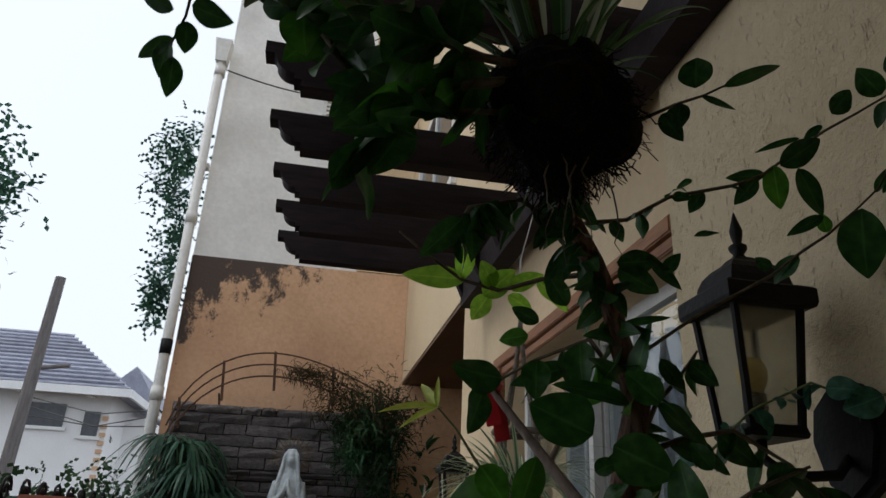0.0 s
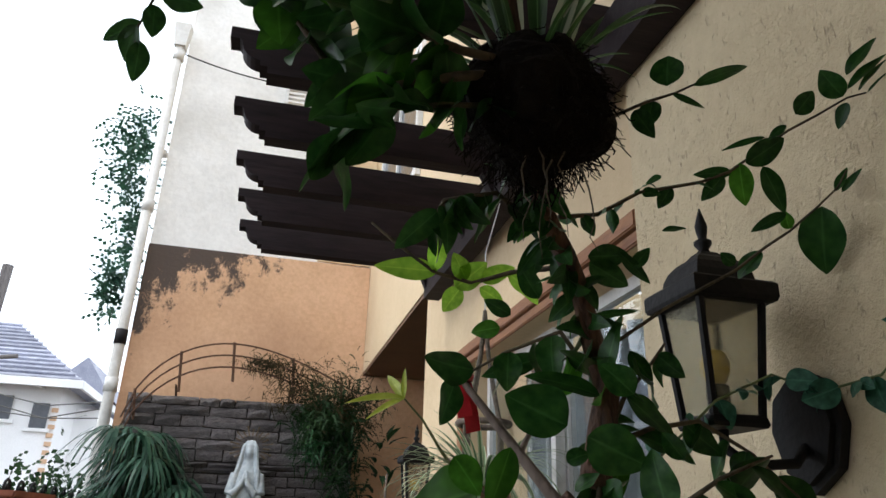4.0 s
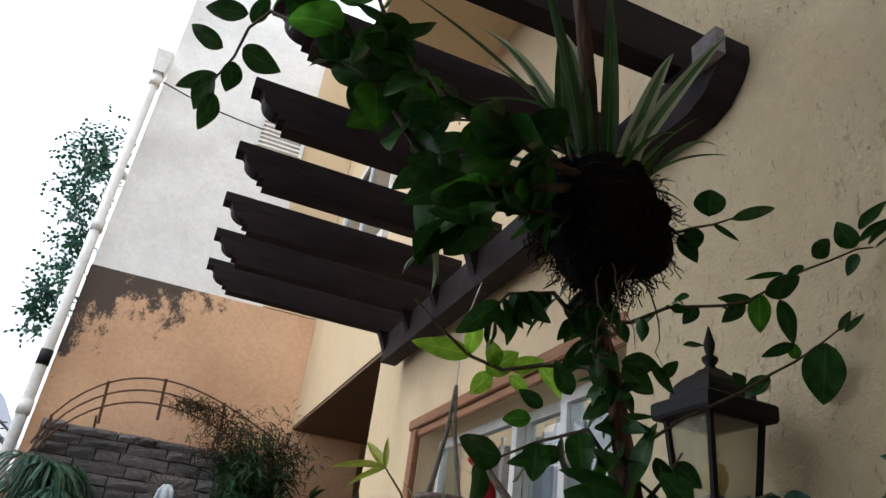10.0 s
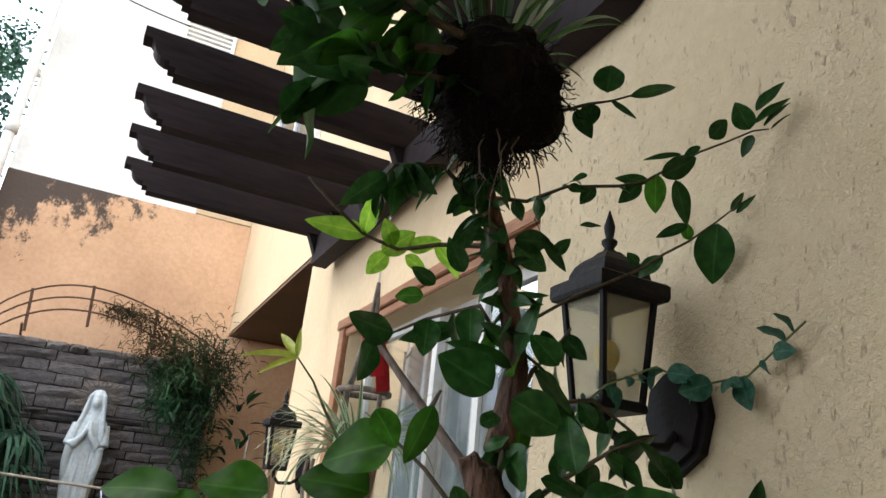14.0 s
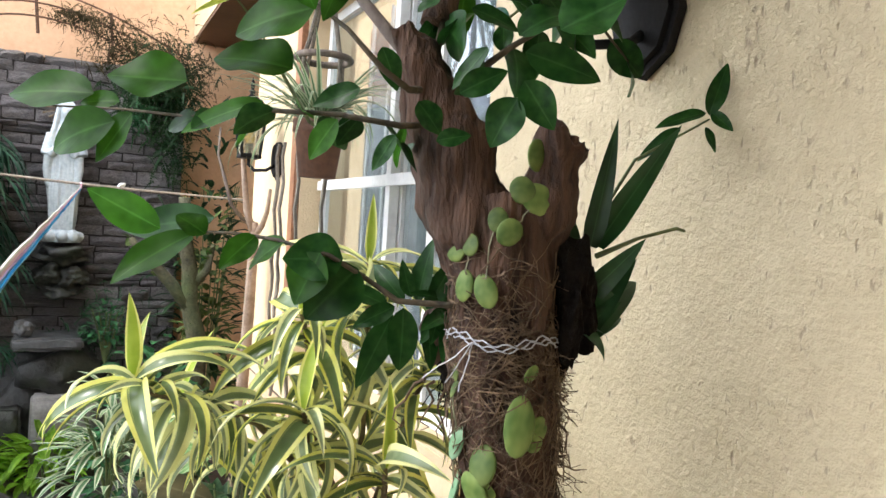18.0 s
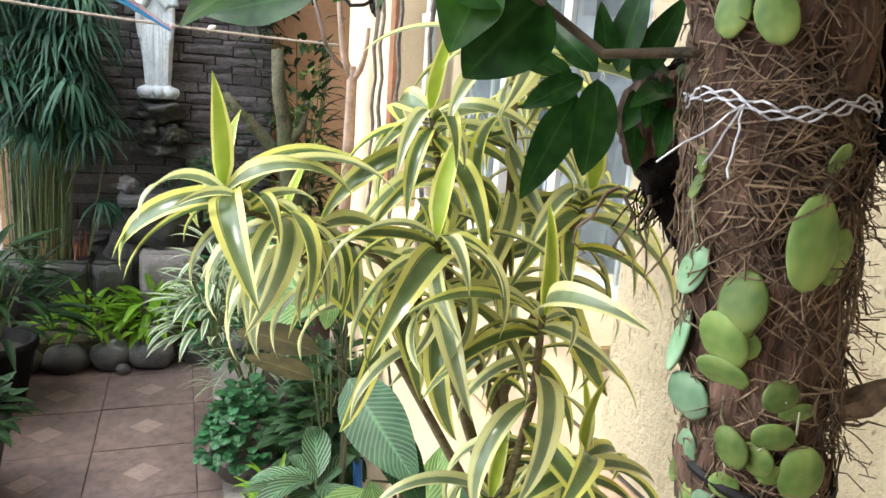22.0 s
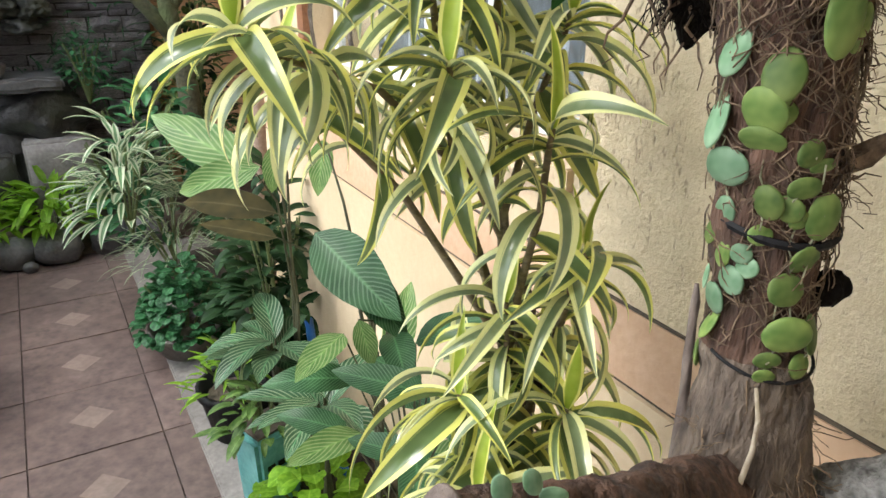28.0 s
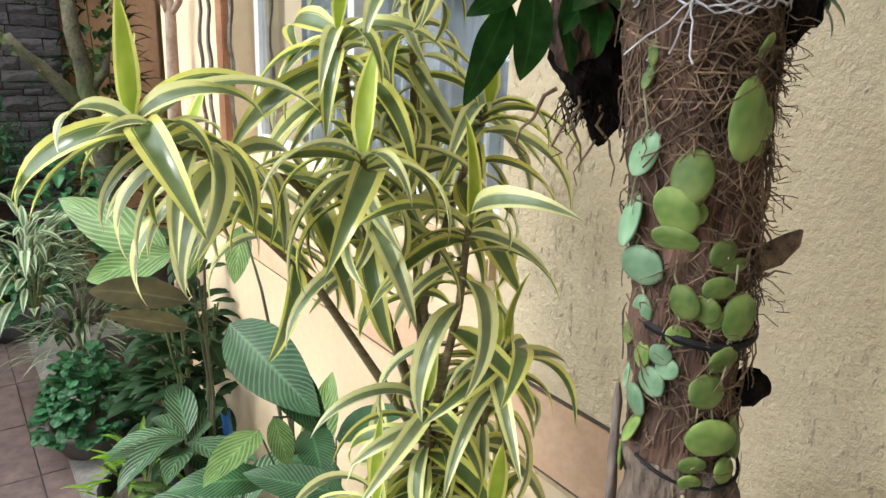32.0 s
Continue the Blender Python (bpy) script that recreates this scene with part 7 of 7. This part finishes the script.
def whorl(count, size):
    """One umbrella of narrow leaves that spring from the top of a stalk."""
    vs, fs, uvs = [], [], []
    for j in range(count):
        a = 6.2832 * j / count + ur.uniform(-0.15, 0.15)
        d, side, ln, rise = Vector((math.cos(a), math.sin(a), 0)), Vector((-math.sin(a), math.cos(a), 0)), size * ur.uniform(0.75, 1.2), ur.uniform(0.1, 0.6)
        for i in range(6):
            s = i / 5
            w = 0.035 * ln * (0.5 + 2 * s) * (1 - s ** 3) if s < 0.25 else 0.035 * ln * (1 - s ** 3)
            c = d * ln * s * (1 - 0.15 * s) + Vector((0, 0, ln * (rise * s - (0.75 + rise) * s * s)))
            vs += [tuple(c - side * w), tuple(c + side * w)]
            uvs += [(0, s), (1, s)]
            if i:
                q = len(vs) - 4
                fs.append((q, q + 1, q + 3, q + 2))
    me = bpy.data.meshes.new("leaf_whorl")
    me.from_pydata(vs, [], fs)
    layer = me.uv_layers.new(name="UVMap")
    layer.data.foreach_set("uv", [x for poly in me.polygons for vi in poly.vertices for x in uvs[vi]])
    me.materials.append(L_SEDGE)
    return me


whorls = [whorl(20 + 2 * k, 0.20 + 0.02 * k) for k in range(5)]
for k in range(84):
    x, y, z = -0.06 - 0.48 * ur.random() ** 0.8, ur.uniform(4.42, 4.78), ur.uniform(1.16, 2.2)
    if x > -0.25:
        z = min(z, ur.uniform(1.2, 2.0))
    foot = (-0.36 + 0.55 * (x + 0.30) + ur.uniform(-0.06, 0.06), ur.uniform(4.60, 4.78), 0.47)
    under(part("stalk", tube(bmesh.new(), [foot, (foot[0] * 0.8 + x * 0.2, foot[1] * 0.8 + y * 0.2, 0.47 + (z - 0.47) * 0.5), (x, y, z)], 0.0045, 5), M_GREENSTEM), sedge)
    put_leaf(whorls[k % 5], sedge, pose(x, y, z, ur.uniform(-15, 15), ur.uniform(-15, 15), ur.uniform(0, 360)), "leaf_whorl")
for x, y, z in ((0.0, 4.66, 1.24), (-0.06, 4.62, 0.80)):
    under(part("stalk", tube(bmesh.new(), [(-0.15, 4.68, 0.47), (x - 0.03, y, z - 0.1), (x, y, z)], 0.004, 5), M_GREENSTEM), sedge)
    put_leaf(whorls[0], sedge, pose(x, y, z, 10, -8, 40) @ Matrix.Diagonal((0.75, 0.75, 0.75, 1)), "leaf_whorl")
for k in range(16):
    x, y = ur.uniform(-0.36, -0.13), ur.uniform(4.58, 4.70)
    under(part("cut_stalk", tube(bmesh.new(), [(x, y, 0.47), (x + ur.uniform(-0.02, 0.02), y, 0.47 + ur.uniform(0.08, 0.17))], 0.004, 5), M_CLAY, None, "short reddish cut stalk"), sedge)
bush("wall_shrub", "small-leaved green shrub on the fountain rocks", (0.47, 4.62, 0.72), 0.13, 0.38, 150, L_BUSH, 0.05, 71, "oval", 0.6)


def feathery(name, label, clumps, material, seed, n=240, size=0.05, category="fern", broad=0.22, chain=6):
    """Fine hanging foliage in loose clumps: one mesh of tiny leaflets on thin stems."""
    r = random.Random(seed)
    vs, fs = [], []
    for cx, cy, cz, rx, ry, rz in clumps:
        for k in range(n):
            p = Vector((cx + r.gauss(0, rx), cy + r.gauss(0, ry), cz + r.gauss(0, rz)))
            d = Vector((r.uniform(-1, 1), r.uniform(-1, 0.4), r.uniform(-1.2, 0.7))).normalized()
            side = d.cross(Vector((r.uniform(-1, 1), r.uniform(-1, 1), r.uniform(-1, 1)))).normalized()
            q = p
            for j in range(chain):
                t = q + d * size * 0.3
                w = side * size * broad * (1 - 0.11 * j)
                b = len(vs)
                vs += [tuple(q), tuple(q + w + d * size * 0.15), tuple(t), tuple(q - w + d * size * 0.15)]
                fs.append((b, b + 1, b + 2, b + 3))
                q = t
                d = (d + Vector((0, 0, -0.18))).normalized()
    me = bpy.data.meshes.new(name)
    me.from_pydata(vs, [], fs)
    me.uv_layers.new(name="UVMap")
    me.materials.append(material)
    o = new(name, me)
    return tagged(o, label, category, kind="stuff")


feathery("dry_creeper", "dry brown creeper tangled over the trellis", [(0.52, 4.79, 2.55, 0.10, 0.05, 0.06), (0.28, 4.80, 2.64, 0.09, 0.03, 0.03), (0.74, 4.74, 2.46, 0.09, 0.06, 0.10), (0.88, 4.72, 2.38, 0.08, 0.07, 0.10), (0.55, 4.8, 2.45, 0.13, 0.05, 0.05)], L_DRY, 61, 420, 0.036, "creeper", 0.16)
feathery("hanging_fern", "dark green fern hanging beside the stone wall", [(0.60, 4.74, 2.25, 0.07, 0.05, 0.10), (0.78, 4.72, 2.1, 0.06, 0.06, 0.18), (0.72, 4.74, 2.35, 0.1, 0.06, 0.08)], L_DARK, 62, 420, 0.05)
feathery("bright_fern", "fresh green fern on the stone wall", [(0.60, 4.68, 2.12, 0.035, 0.03, 0.06)], L_BUSH, 63, 70, 0.045)
feathery("wall_creeper", "green creeper hanging down outside the end wall", [(-0.99, 5.6, 4.55, 0.10, 0.10, 0.12), (-0.96, 5.6, 4.25, 0.09, 0.1, 0.16), (-0.90, 5.6, 3.8, 0.05, 0.08, 0.20), (-0.90, 5.55, 3.3, 0.05, 0.08, 0.12)], L_SEDGE, 64, 190, 0.13, "creeper", 0.15, 3)
feathery("garden_tree_crown", "hazy green tree crown beyond the garden fence", [(-5.9, 12, 7.6, 0.3, 0.4, 0.35), (-5.5, 12, 6.8, 0.28, 0.4, 0.25), (-5.4, 12, 5.8, 0.16, 0.3, 0.25)], L_SEDGE, 67, 260, 0.5, "tree", 0.10, 2)
feathery("fence_foliage", "dark bushy foliage along the fence", [(-0.95, 4.4, 1.75, 0.12, 0.3, 0.10), (-0.9, 5.2, 1.8, 0.15, 0.3, 0.12)], L_DARK, 65, 200, 0.10, "hedge", 0.2, 3)
feathery("moss_plants", "small green plants growing on the water wall", [(0.50, 4.80, 1.0, 0.12, 0.03, 0.12), (0.42, 4.80, 0.80, 0.12, 0.04, 0.1), (0.02, 4.8, 0.72, 0.06, 0.03, 0.04)], L_BUSH, 66, 80, 0.04, "plant")

# small twisted trees at the porch corner
M_MOSSBARK = mat("mossy_bark", (0.03, 0.028, 0.015), (0.12, 0.11, 0.06), 0.95, 14, 0.8, 70, dirt=(0.07, 0.10, 0.03), dirt_amount=0.7)
M_PALEBARK = mat("pale_pink_bark", (0.22, 0.15, 0.11), (0.40, 0.29, 0.22), 0.85, 20, 0.4, 90)
porch_tree = empty("twisted_shrub", (0.78, 4.1, 0.1), "thin twisted shrub with mossy stems at the porch corner", "shrub")
for pts, r0, r1, m in (([(0.93, 4.2, -0.004), (0.90, 4.2, 0.6), (0.895, 4.2, 0.92), (0.85, 4.2, 1.10), (0.845, 4.2, 1.27), (0.81, 4.2, 1.45), (0.80, 4.2, 1.66)], 0.06, 0.03, M_MOSSBARK), ([(0.87, 4.2, 1.05), (0.76, 4.2, 1.19), (0.675, 4.2, 1.29), (0.60, 4.2, 1.36), (0.55, 4.2, 1.43)], 0.04, 0.016, M_MOSSBARK), ([(0.85, 4.2, 1.18), (0.93, 4.18, 1.28), (0.96, 4.2, 1.42)], 0.03, 0.012, M_MOSSBARK),
            ([(0.845, 2.80, -0.004), (0.85, 2.80, 0.8), (0.862, 2.79, 1.22), (0.866, 2.79, 1.52), (0.862, 2.79, 1.56)], 0.024, 0.016, M_PALEBARK), ([(0.865, 2.79, 1.51), (0.835, 2.79, 1.60), (0.825, 2.79, 1.68), (0.81, 2.79, 1.80)], 0.014, 0.008, M_PALEBARK), ([(0.865, 2.79, 1.51), (0.885, 2.76, 1.55), (0.895, 2.74, 1.60), (0.90, 2.73, 1.68)], 0.012, 0.006, M_PALEBARK)):
    twig(pts, r0, r1, porch_tree, m, 10, "stem")
    if m == M_MOSSBARK:
        scatter_leaves(pts[1:], porch_tree, 30, (0.03, 0.065), L_MOSSY, int(pts[0][0] * 1000), 0.0, (0.5, 0.8))
dead = empty("bare_twig", (0.80, 3.0, 1.78), "bare curved pale twig by the porch", "branch")
twig([(0.915, 3.0, 1.55), (0.85, 2.93, 1.57), (0.80, 2.9, 1.62), (0.775, 2.92, 1.72), (0.755, 2.95, 1.80), (0.76, 2.96, 1.90)], 0.010, 0.004, dead, M_WOODDEAD, 8, "branch")


# ---- wall lanterns ----
M_FROST = bpy.data.materials.new("cream_lantern_glass")
M_FROST.use_nodes = True
q = M_FROST.node_tree.nodes["Principled BSDF"]
q.inputs["Base Color"].default_value = (0.82, 0.80, 0.70, 1)
q.inputs["Roughness"].default_value = 0.12
q.inputs["Transmission Weight"].default_value = 0.92
q.inputs["IOR"].default_value = 1.05
M_BULB = mat("yellow_bulb_glass", (0.55, 0.36, 0.05), (0.7, 0.5, 0.12), 0.25, 8, 0.0, 40)


def lantern(cx, cy, base):
    """A four-sided coach lantern on a curved arm from a wall plate."""
    e = empty("wall_lantern", (cx, cy, base), "black iron coach lantern with cream glass on the house wall", "wall lamp", "house lanterns")

    def square(prof, name, mat_, at=(0, 0)):
        bm = bmesh.new()
        rings = []
        for r, z in prof:
            rings.append([bm.verts.new((cx + sx * r, cy + sy * r, base + z)) for sx, sy in ((-1, -1), (1, -1), (1, 1), (-1, 1))])
        for a, b in zip(rings, rings[1:]):
            for k in range(4):
                bm.faces.new((a[k], a[(k + 1) % 4], b[(k + 1) % 4], b[k]))
        bm.faces.new(rings[0][::-1])
        bm.faces.new(rings[-1])
        return under(part(name, bm, mat_), e)

    top = square([(0.042, 0.143), (0.054, 0.145), (0.056, 0.150), (0.056, 0.166), (0.053, 0.169), (0.041, 0.170), (0.039, 0.175), (0.0375, 0.184), (0.033, 0.195), (0.025, 0.204), (0.016, 0.210), (0.011, 0.216)], "roof", M_BLACK)
    under(part("finial", lathe(bmesh.new(), [(0.010, 0.216), (0.006, 0.222), (0.011, 0.229), (0.011, 0.233), (0.005, 0.237), (0.007, 0.246), (0.008, 0.254), (0.004, 0.268), (0.001, 0.279)], 14, (cx, cy, base)), M_BLACK, None, "", True), top)
    square([(0.034, 0.0), (0.036, 0.004), (0.034, 0.012), (0.032, 0.014)], "base_plate", M_BLACK)
    for sx, sy in ((-1, -1), (1, -1), (1, 1), (-1, 1)):
        under(part("corner_post", tube(bmesh.new(), [(cx + sx * 0.0305, cy + sy * 0.0305, base + 0.012), (cx + sx * 0.0415, cy + sy * 0.0415, base + 0.147)], 0.0052, 6), M_BLACK), e)
    for k, (ax, ay) in enumerate(((-1, 0), (1, 0), (0, -1), (0, 1))):
        bm = bmesh.new()
        f = []
        for r, z in ((0.0285, 0.015), (0.0395, 0.145)):
            w = r - 0.003
            f.append([bm.verts.new((cx + (ax * r if ax else s * w), cy + (ay * r if ay else s * w), base + z)) for s in (-1, 1)])
        bm.faces.new((f[0][0], f[0][1], f[1][1], f[1][0]))
        bmesh.ops.solidify(bm, geom=bm.faces[:], thickness=0.002)
        g = under(part("glass_pane", bm, M_FROST), e)
        g.visible_shadow = False
    under(part("socket", lathe(bmesh.new(), [(0.013, 0.012), (0.013, 0.05), (0.010, 0.052)], 14, (cx, cy, base)), M_BLACK, None, "", True), e)
    under(part("bulb", lathe(bmesh.new(), [(0.009, 0.052), (0.016, 0.066), (0.017, 0.078), (0.012, 0.090), (0.003, 0.094)], 16, (cx, cy, base)), M_BULB, None, "yellow glass bulb", True), e)
    oy = cy - 0.026
    under(part("arm", tube(bmesh.new(), [(cx, cy, base + 0.002), (cx, cy, base - 0.02), (cx + 0.015, cy - 0.02, base - 0.04), (cx + 0.05, cy - 0.05, base - 0.038), (XW - 0.015, oy, base - 0.015)], 0.006, 8), M_BLACK, None, "", True), e)
    edge = [(-0.040, -0.042), (-0.055, 0.004), (-0.046, 0.044), (-0.020, 0.063), (0.020, 0.063), (0.046, 0.044), (0.055, 0.004), (0.040, -0.042), (0, -0.068)]
    bm = prism(bmesh.new(), [(oy + u, base + v) for u, v in edge], "x", XW - 0.022, XW - 0.002)
    bmesh.ops.bevel(bm, geom=[ed for ed in bm.edges if all(abs(v.co.x - (XW - 0.022)) < 1e-4 for v in ed.verts)], offset=0.008, segments=2, affect="EDGES")
    under(part("wall_plate", bm, M_BLACK), e)
    return e


near_lamp = lantern(0.797, 0.924, 1.836)
far_lamp = copy_thing(near_lamp, pose(0.822, 2.74, 1.78))
bind = near_lamp.location.copy()
for c in far_lamp.children:
    c.matrix_parent_inverse = Matrix.Translation(bind).inverted()

# bird's-nest moss on the near lantern's plate and pale creeper leaves
creeper = empty("lantern_creeper", (0.86, 0.86, 1.84), "thin creeper with blue-green leaves on the lantern", "vine")
L_TEAL = leaf_material("blue_green_leaf", (0.015, 0.07, 0.045), (0.045, 0.15, 0.095), 0.5, 0.25)
run = [(0.70, 0.90, 1.80), (0.76, 0.88, 1.86), (0.82, 0.86, 1.89), (0.86, 0.84, 1.87), (0.885, 0.78, 1.88), (0.885, 0.70, 1.93)]
under(part("runner", tube(bmesh.new(), run, 0.0015, 5), M_GREENSTEM), creeper)
scatter_leaves(run, creeper, 22, (0.022, 0.042), L_TEAL, 71, 0.2, (0.6, 0.9))

# ---- hanging pots at the window ----
M_CORD = mat("grey_macrame_cord", (0.10, 0.085, 0.07), (0.24, 0.20, 0.16), 0.95, 60, 0.6, 260)
M_OLDCLAY = mat("weathered_brown_clay", (0.10, 0.05, 0.035), (0.22, 0.11, 0.07), 0.85, 12, 0.3, 60, dirt=(0.05, 0.045, 0.03), dirt_amount=0.6)
hang = empty("hanging_basket", (0.80, 1.86, 1.70), "macrame hanger with a wooden ring and a brown clay pot", "hanging pot")
top = (0.80, 1.86, 2.24)
for k in range(4):
    a = k * math.pi / 2 + 0.4
    under(part("cord", tube(bmesh.new(), [top, (0.80 + 0.014 * math.cos(a), 1.86 + 0.014 * math.sin(a), 2.12), (0.80 + 0.045 * math.cos(a), 1.86 + 0.045 * math.sin(a), 1.99), (0.80 + 0.058 * math.cos(a), 1.86 + 0.058 * math.sin(a), 1.95), (0.80 + 0.058 * math.cos(a), 1.86 + 0.058 * math.sin(a), 1.80)], 0.005, 6), M_CORD), hang)
under(part("hook_wire", tube(bmesh.new(), [(0.80, 1.86, 2.23), (0.80, 1.86, 2.40), (0.84, 1.86, 2.552)], 0.002, 5), M_WIRE), hang)
under(part("ring", tube(bmesh.new(), [(0.80 + 0.062 * math.cos(k * 0.2618), 1.86 + 0.062 * math.sin(k * 0.2618), 1.955) for k in range(25)], 0.008, 8, 0, False), M_WOODDEAD, None, "grey wooden ring", True), hang)
under(part("clay_pot", lathe(bmesh.new(), [(0.042, 1.68), (0.056, 1.78), (0.062, 1.782), (0.062, 1.81), (0.054, 1.81), (0.050, 1.79)], 22, (0.80, 1.86, 0)), M_OLDCLAY, None, "brown weathered clay pot", True), hang)
spider = empty("spider_plant", (0.80, 1.86, 1.80), "spider plant with thin pale arching leaves in the hanging pot", "plant")
thin = [leaf_mesh("strap", b, L_VAR, 0.045, 9, 0.3, 0, k) for k, b in enumerate((0.8, 1.5, 2.1))]
for k in range(120):
    a = k * 2.4
    put_leaf(thin[k % 3], spider, aim((0.80 + 0.02 * math.cos(a), 1.86 + 0.02 * math.sin(a), 1.80), (math.cos(a) * (0.5 if math.cos(a) > 0 else 1), math.sin(a), 0.5 + 1.6 * (k % 7) / 7), (0, 0, 1), 0.17 + 0.13 * ((k * 7) % 10) / 10))
cord = empty("cord_curtain", (0.87, 2.3, 1.5), "curtain of twisted grey cords hanging before the house wall", "curtain")
for k, y in enumerate((2.52, 2.45, 2.28, 2.03)):
    under(part("cord", tube(bmesh.new(), [(0.87 + 0.004 * math.sin(j * 1.7), y + 0.004 * math.cos(j * 1.7), 1.02 + 0.042 * j) for j in range(20)], 0.0055, 7, 0.5), M_CORD), cord)

# yellow-green shoot that leans out of the hanging pot
shoot = empty("yellow_shoot", (0.795, 1.85, 1.795), "thin shoot with bright yellow-green blades in the hanging pot", "plant")
under(part("stem", tube(bmesh.new(), [(0.795, 1.85, 1.795), (0.74, 1.74, 1.79), (0.68, 1.62, 1.81), (0.61, 1.52, 1.855), (0.565, 1.475, 1.90), (0.525, 1.46, 1.935)], [0.005, 0.0045, 0.004, 0.003, 0.002, 0.0015], 6), M_GREENSTEM), shoot)
L_YEL = leaf_material("yellow_green_blade", (0.30, 0.38, 0.04), (0.5, 0.55, 0.10), 0.4, 0.45)
for t, ln in (((-0.04, 0.12, 0.10), 0.11), ((-0.11, -0.06, -0.01), 0.125), ((-0.09, -0.03, -0.045), 0.085), ((0.0, 0.03, 0.09), 0.07)):
    put_leaf(leaf_mesh("lance", 0.3, L_YEL, 0.17, 8, 0.4, 0, 3), shoot, aim((0.525, 1.46, 1.935), t, (-0.5, -0.8, 0.5), ln))


# ---- pieces of the floor and the stone wall ----
rng = random.Random(11)
tile = bpy.data.meshes.new("tile")
h = 0.1925
tv = [(-h, -h, 0), (h, -h, 0), (h, h, 0), (-h, h, 0), (0, -0.07, 0), (0.07, 0, 0), (0, 0.07, 0), (-0.07, 0, 0), (-h, -h, -0.012), (h, -h, -0.012), (h, h, -0.012), (-h, h, -0.012)]
tile.from_pydata(tv, [], [(0, 1, 5, 4), (1, 2, 6, 5), (2, 3, 7, 6), (3, 0, 4, 7), (4, 5, 6, 7), (0, 8, 9, 1), (1, 9, 10, 2), (2, 10, 11, 3), (3, 11, 8, 0)])
tile.materials.append(M_TILE)
tile.materials.append(M_TILE_LIGHT)
tile.polygons[4].material_index = 1
for i in range(-1, 4):
    for j in range(-9, 3):
        o = new("tile", tile)
        o.parent = floor
        o.matrix_basis = pose(0.19 + 0.39 * (i - 1), 3.92 + 0.39 * j, 0.004 + rng.uniform(-0.0008, 0.0008), rng.uniform(-0.15, 0.15), rng.uniform(-0.15, 0.15), 90 * rng.randrange(4))


def stone_mesh(seed):
    r = random.Random(seed)
    me = bpy.data.meshes.new("stone")
    vs, nx, nz = [], 5, 3
    for j in range(nz):
        for i in range(nx):
            edge = i in (0, nx - 1) or j in (0, nz - 1)
            vs.append(((i / (nx - 1) - 0.5) * (1 if edge else 0.96) + r.uniform(-0.02, 0.02), -(0.2 if edge else r.uniform(0.55, 1.0)), (j / (nz - 1) - 0.5) + r.uniform(-0.09, 0.09)))
    nf = len(vs)
    vs += [(-0.5, 0.6, -0.5), (0.5, 0.6, -0.5), (0.5, 0.6, 0.5), (-0.5, 0.6, 0.5)]
    fs = [(j * nx + i, j * nx + i + 1, (j + 1) * nx + i + 1, (j + 1) * nx + i) for j in range(nz - 1) for i in range(nx - 1)]
    fs += [tuple(range(nx))[::-1] + (nf, nf + 1), tuple((nz - 1) * nx + i for i in range(nx)) + (nf + 2, nf + 3)]
    fs += [(0, nx, 2 * nx, nf + 3, nf), (nx - 1, nf + 1, nf + 2, 3 * nx - 1, 2 * nx - 1)]
    me.from_pydata(vs, [], fs)
    me.materials.append(M_STONE)
    return me


stones = [stone_mesh(k) for k in range(8)]
z = 0.05
while z < 2.40:
    hh = rng.choice((0.035, 0.05, 0.06, 0.07, 0.085))
    hh = min(hh, 2.425 - z)
    x = -0.55
    while x < 0.85:
        w = min(rng.uniform(0.08, 0.30), 0.86 - x)
        if w > 0.02:
            o = new("stone", rng.choice(stones))
            o.parent = stone_wall
            o.matrix_basis = pose(x + w / 2, 4.893, z + hh / 2 + rng.uniform(-0.004, 0.004), 0, rng.uniform(-1.2, 1.2), rng.uniform(-2.5, 2.5)) @ Matrix.Diagonal((w - 0.008, rng.uniform(0.014, 0.055), hh - 0.007, 1))
        x += w
    z += hh
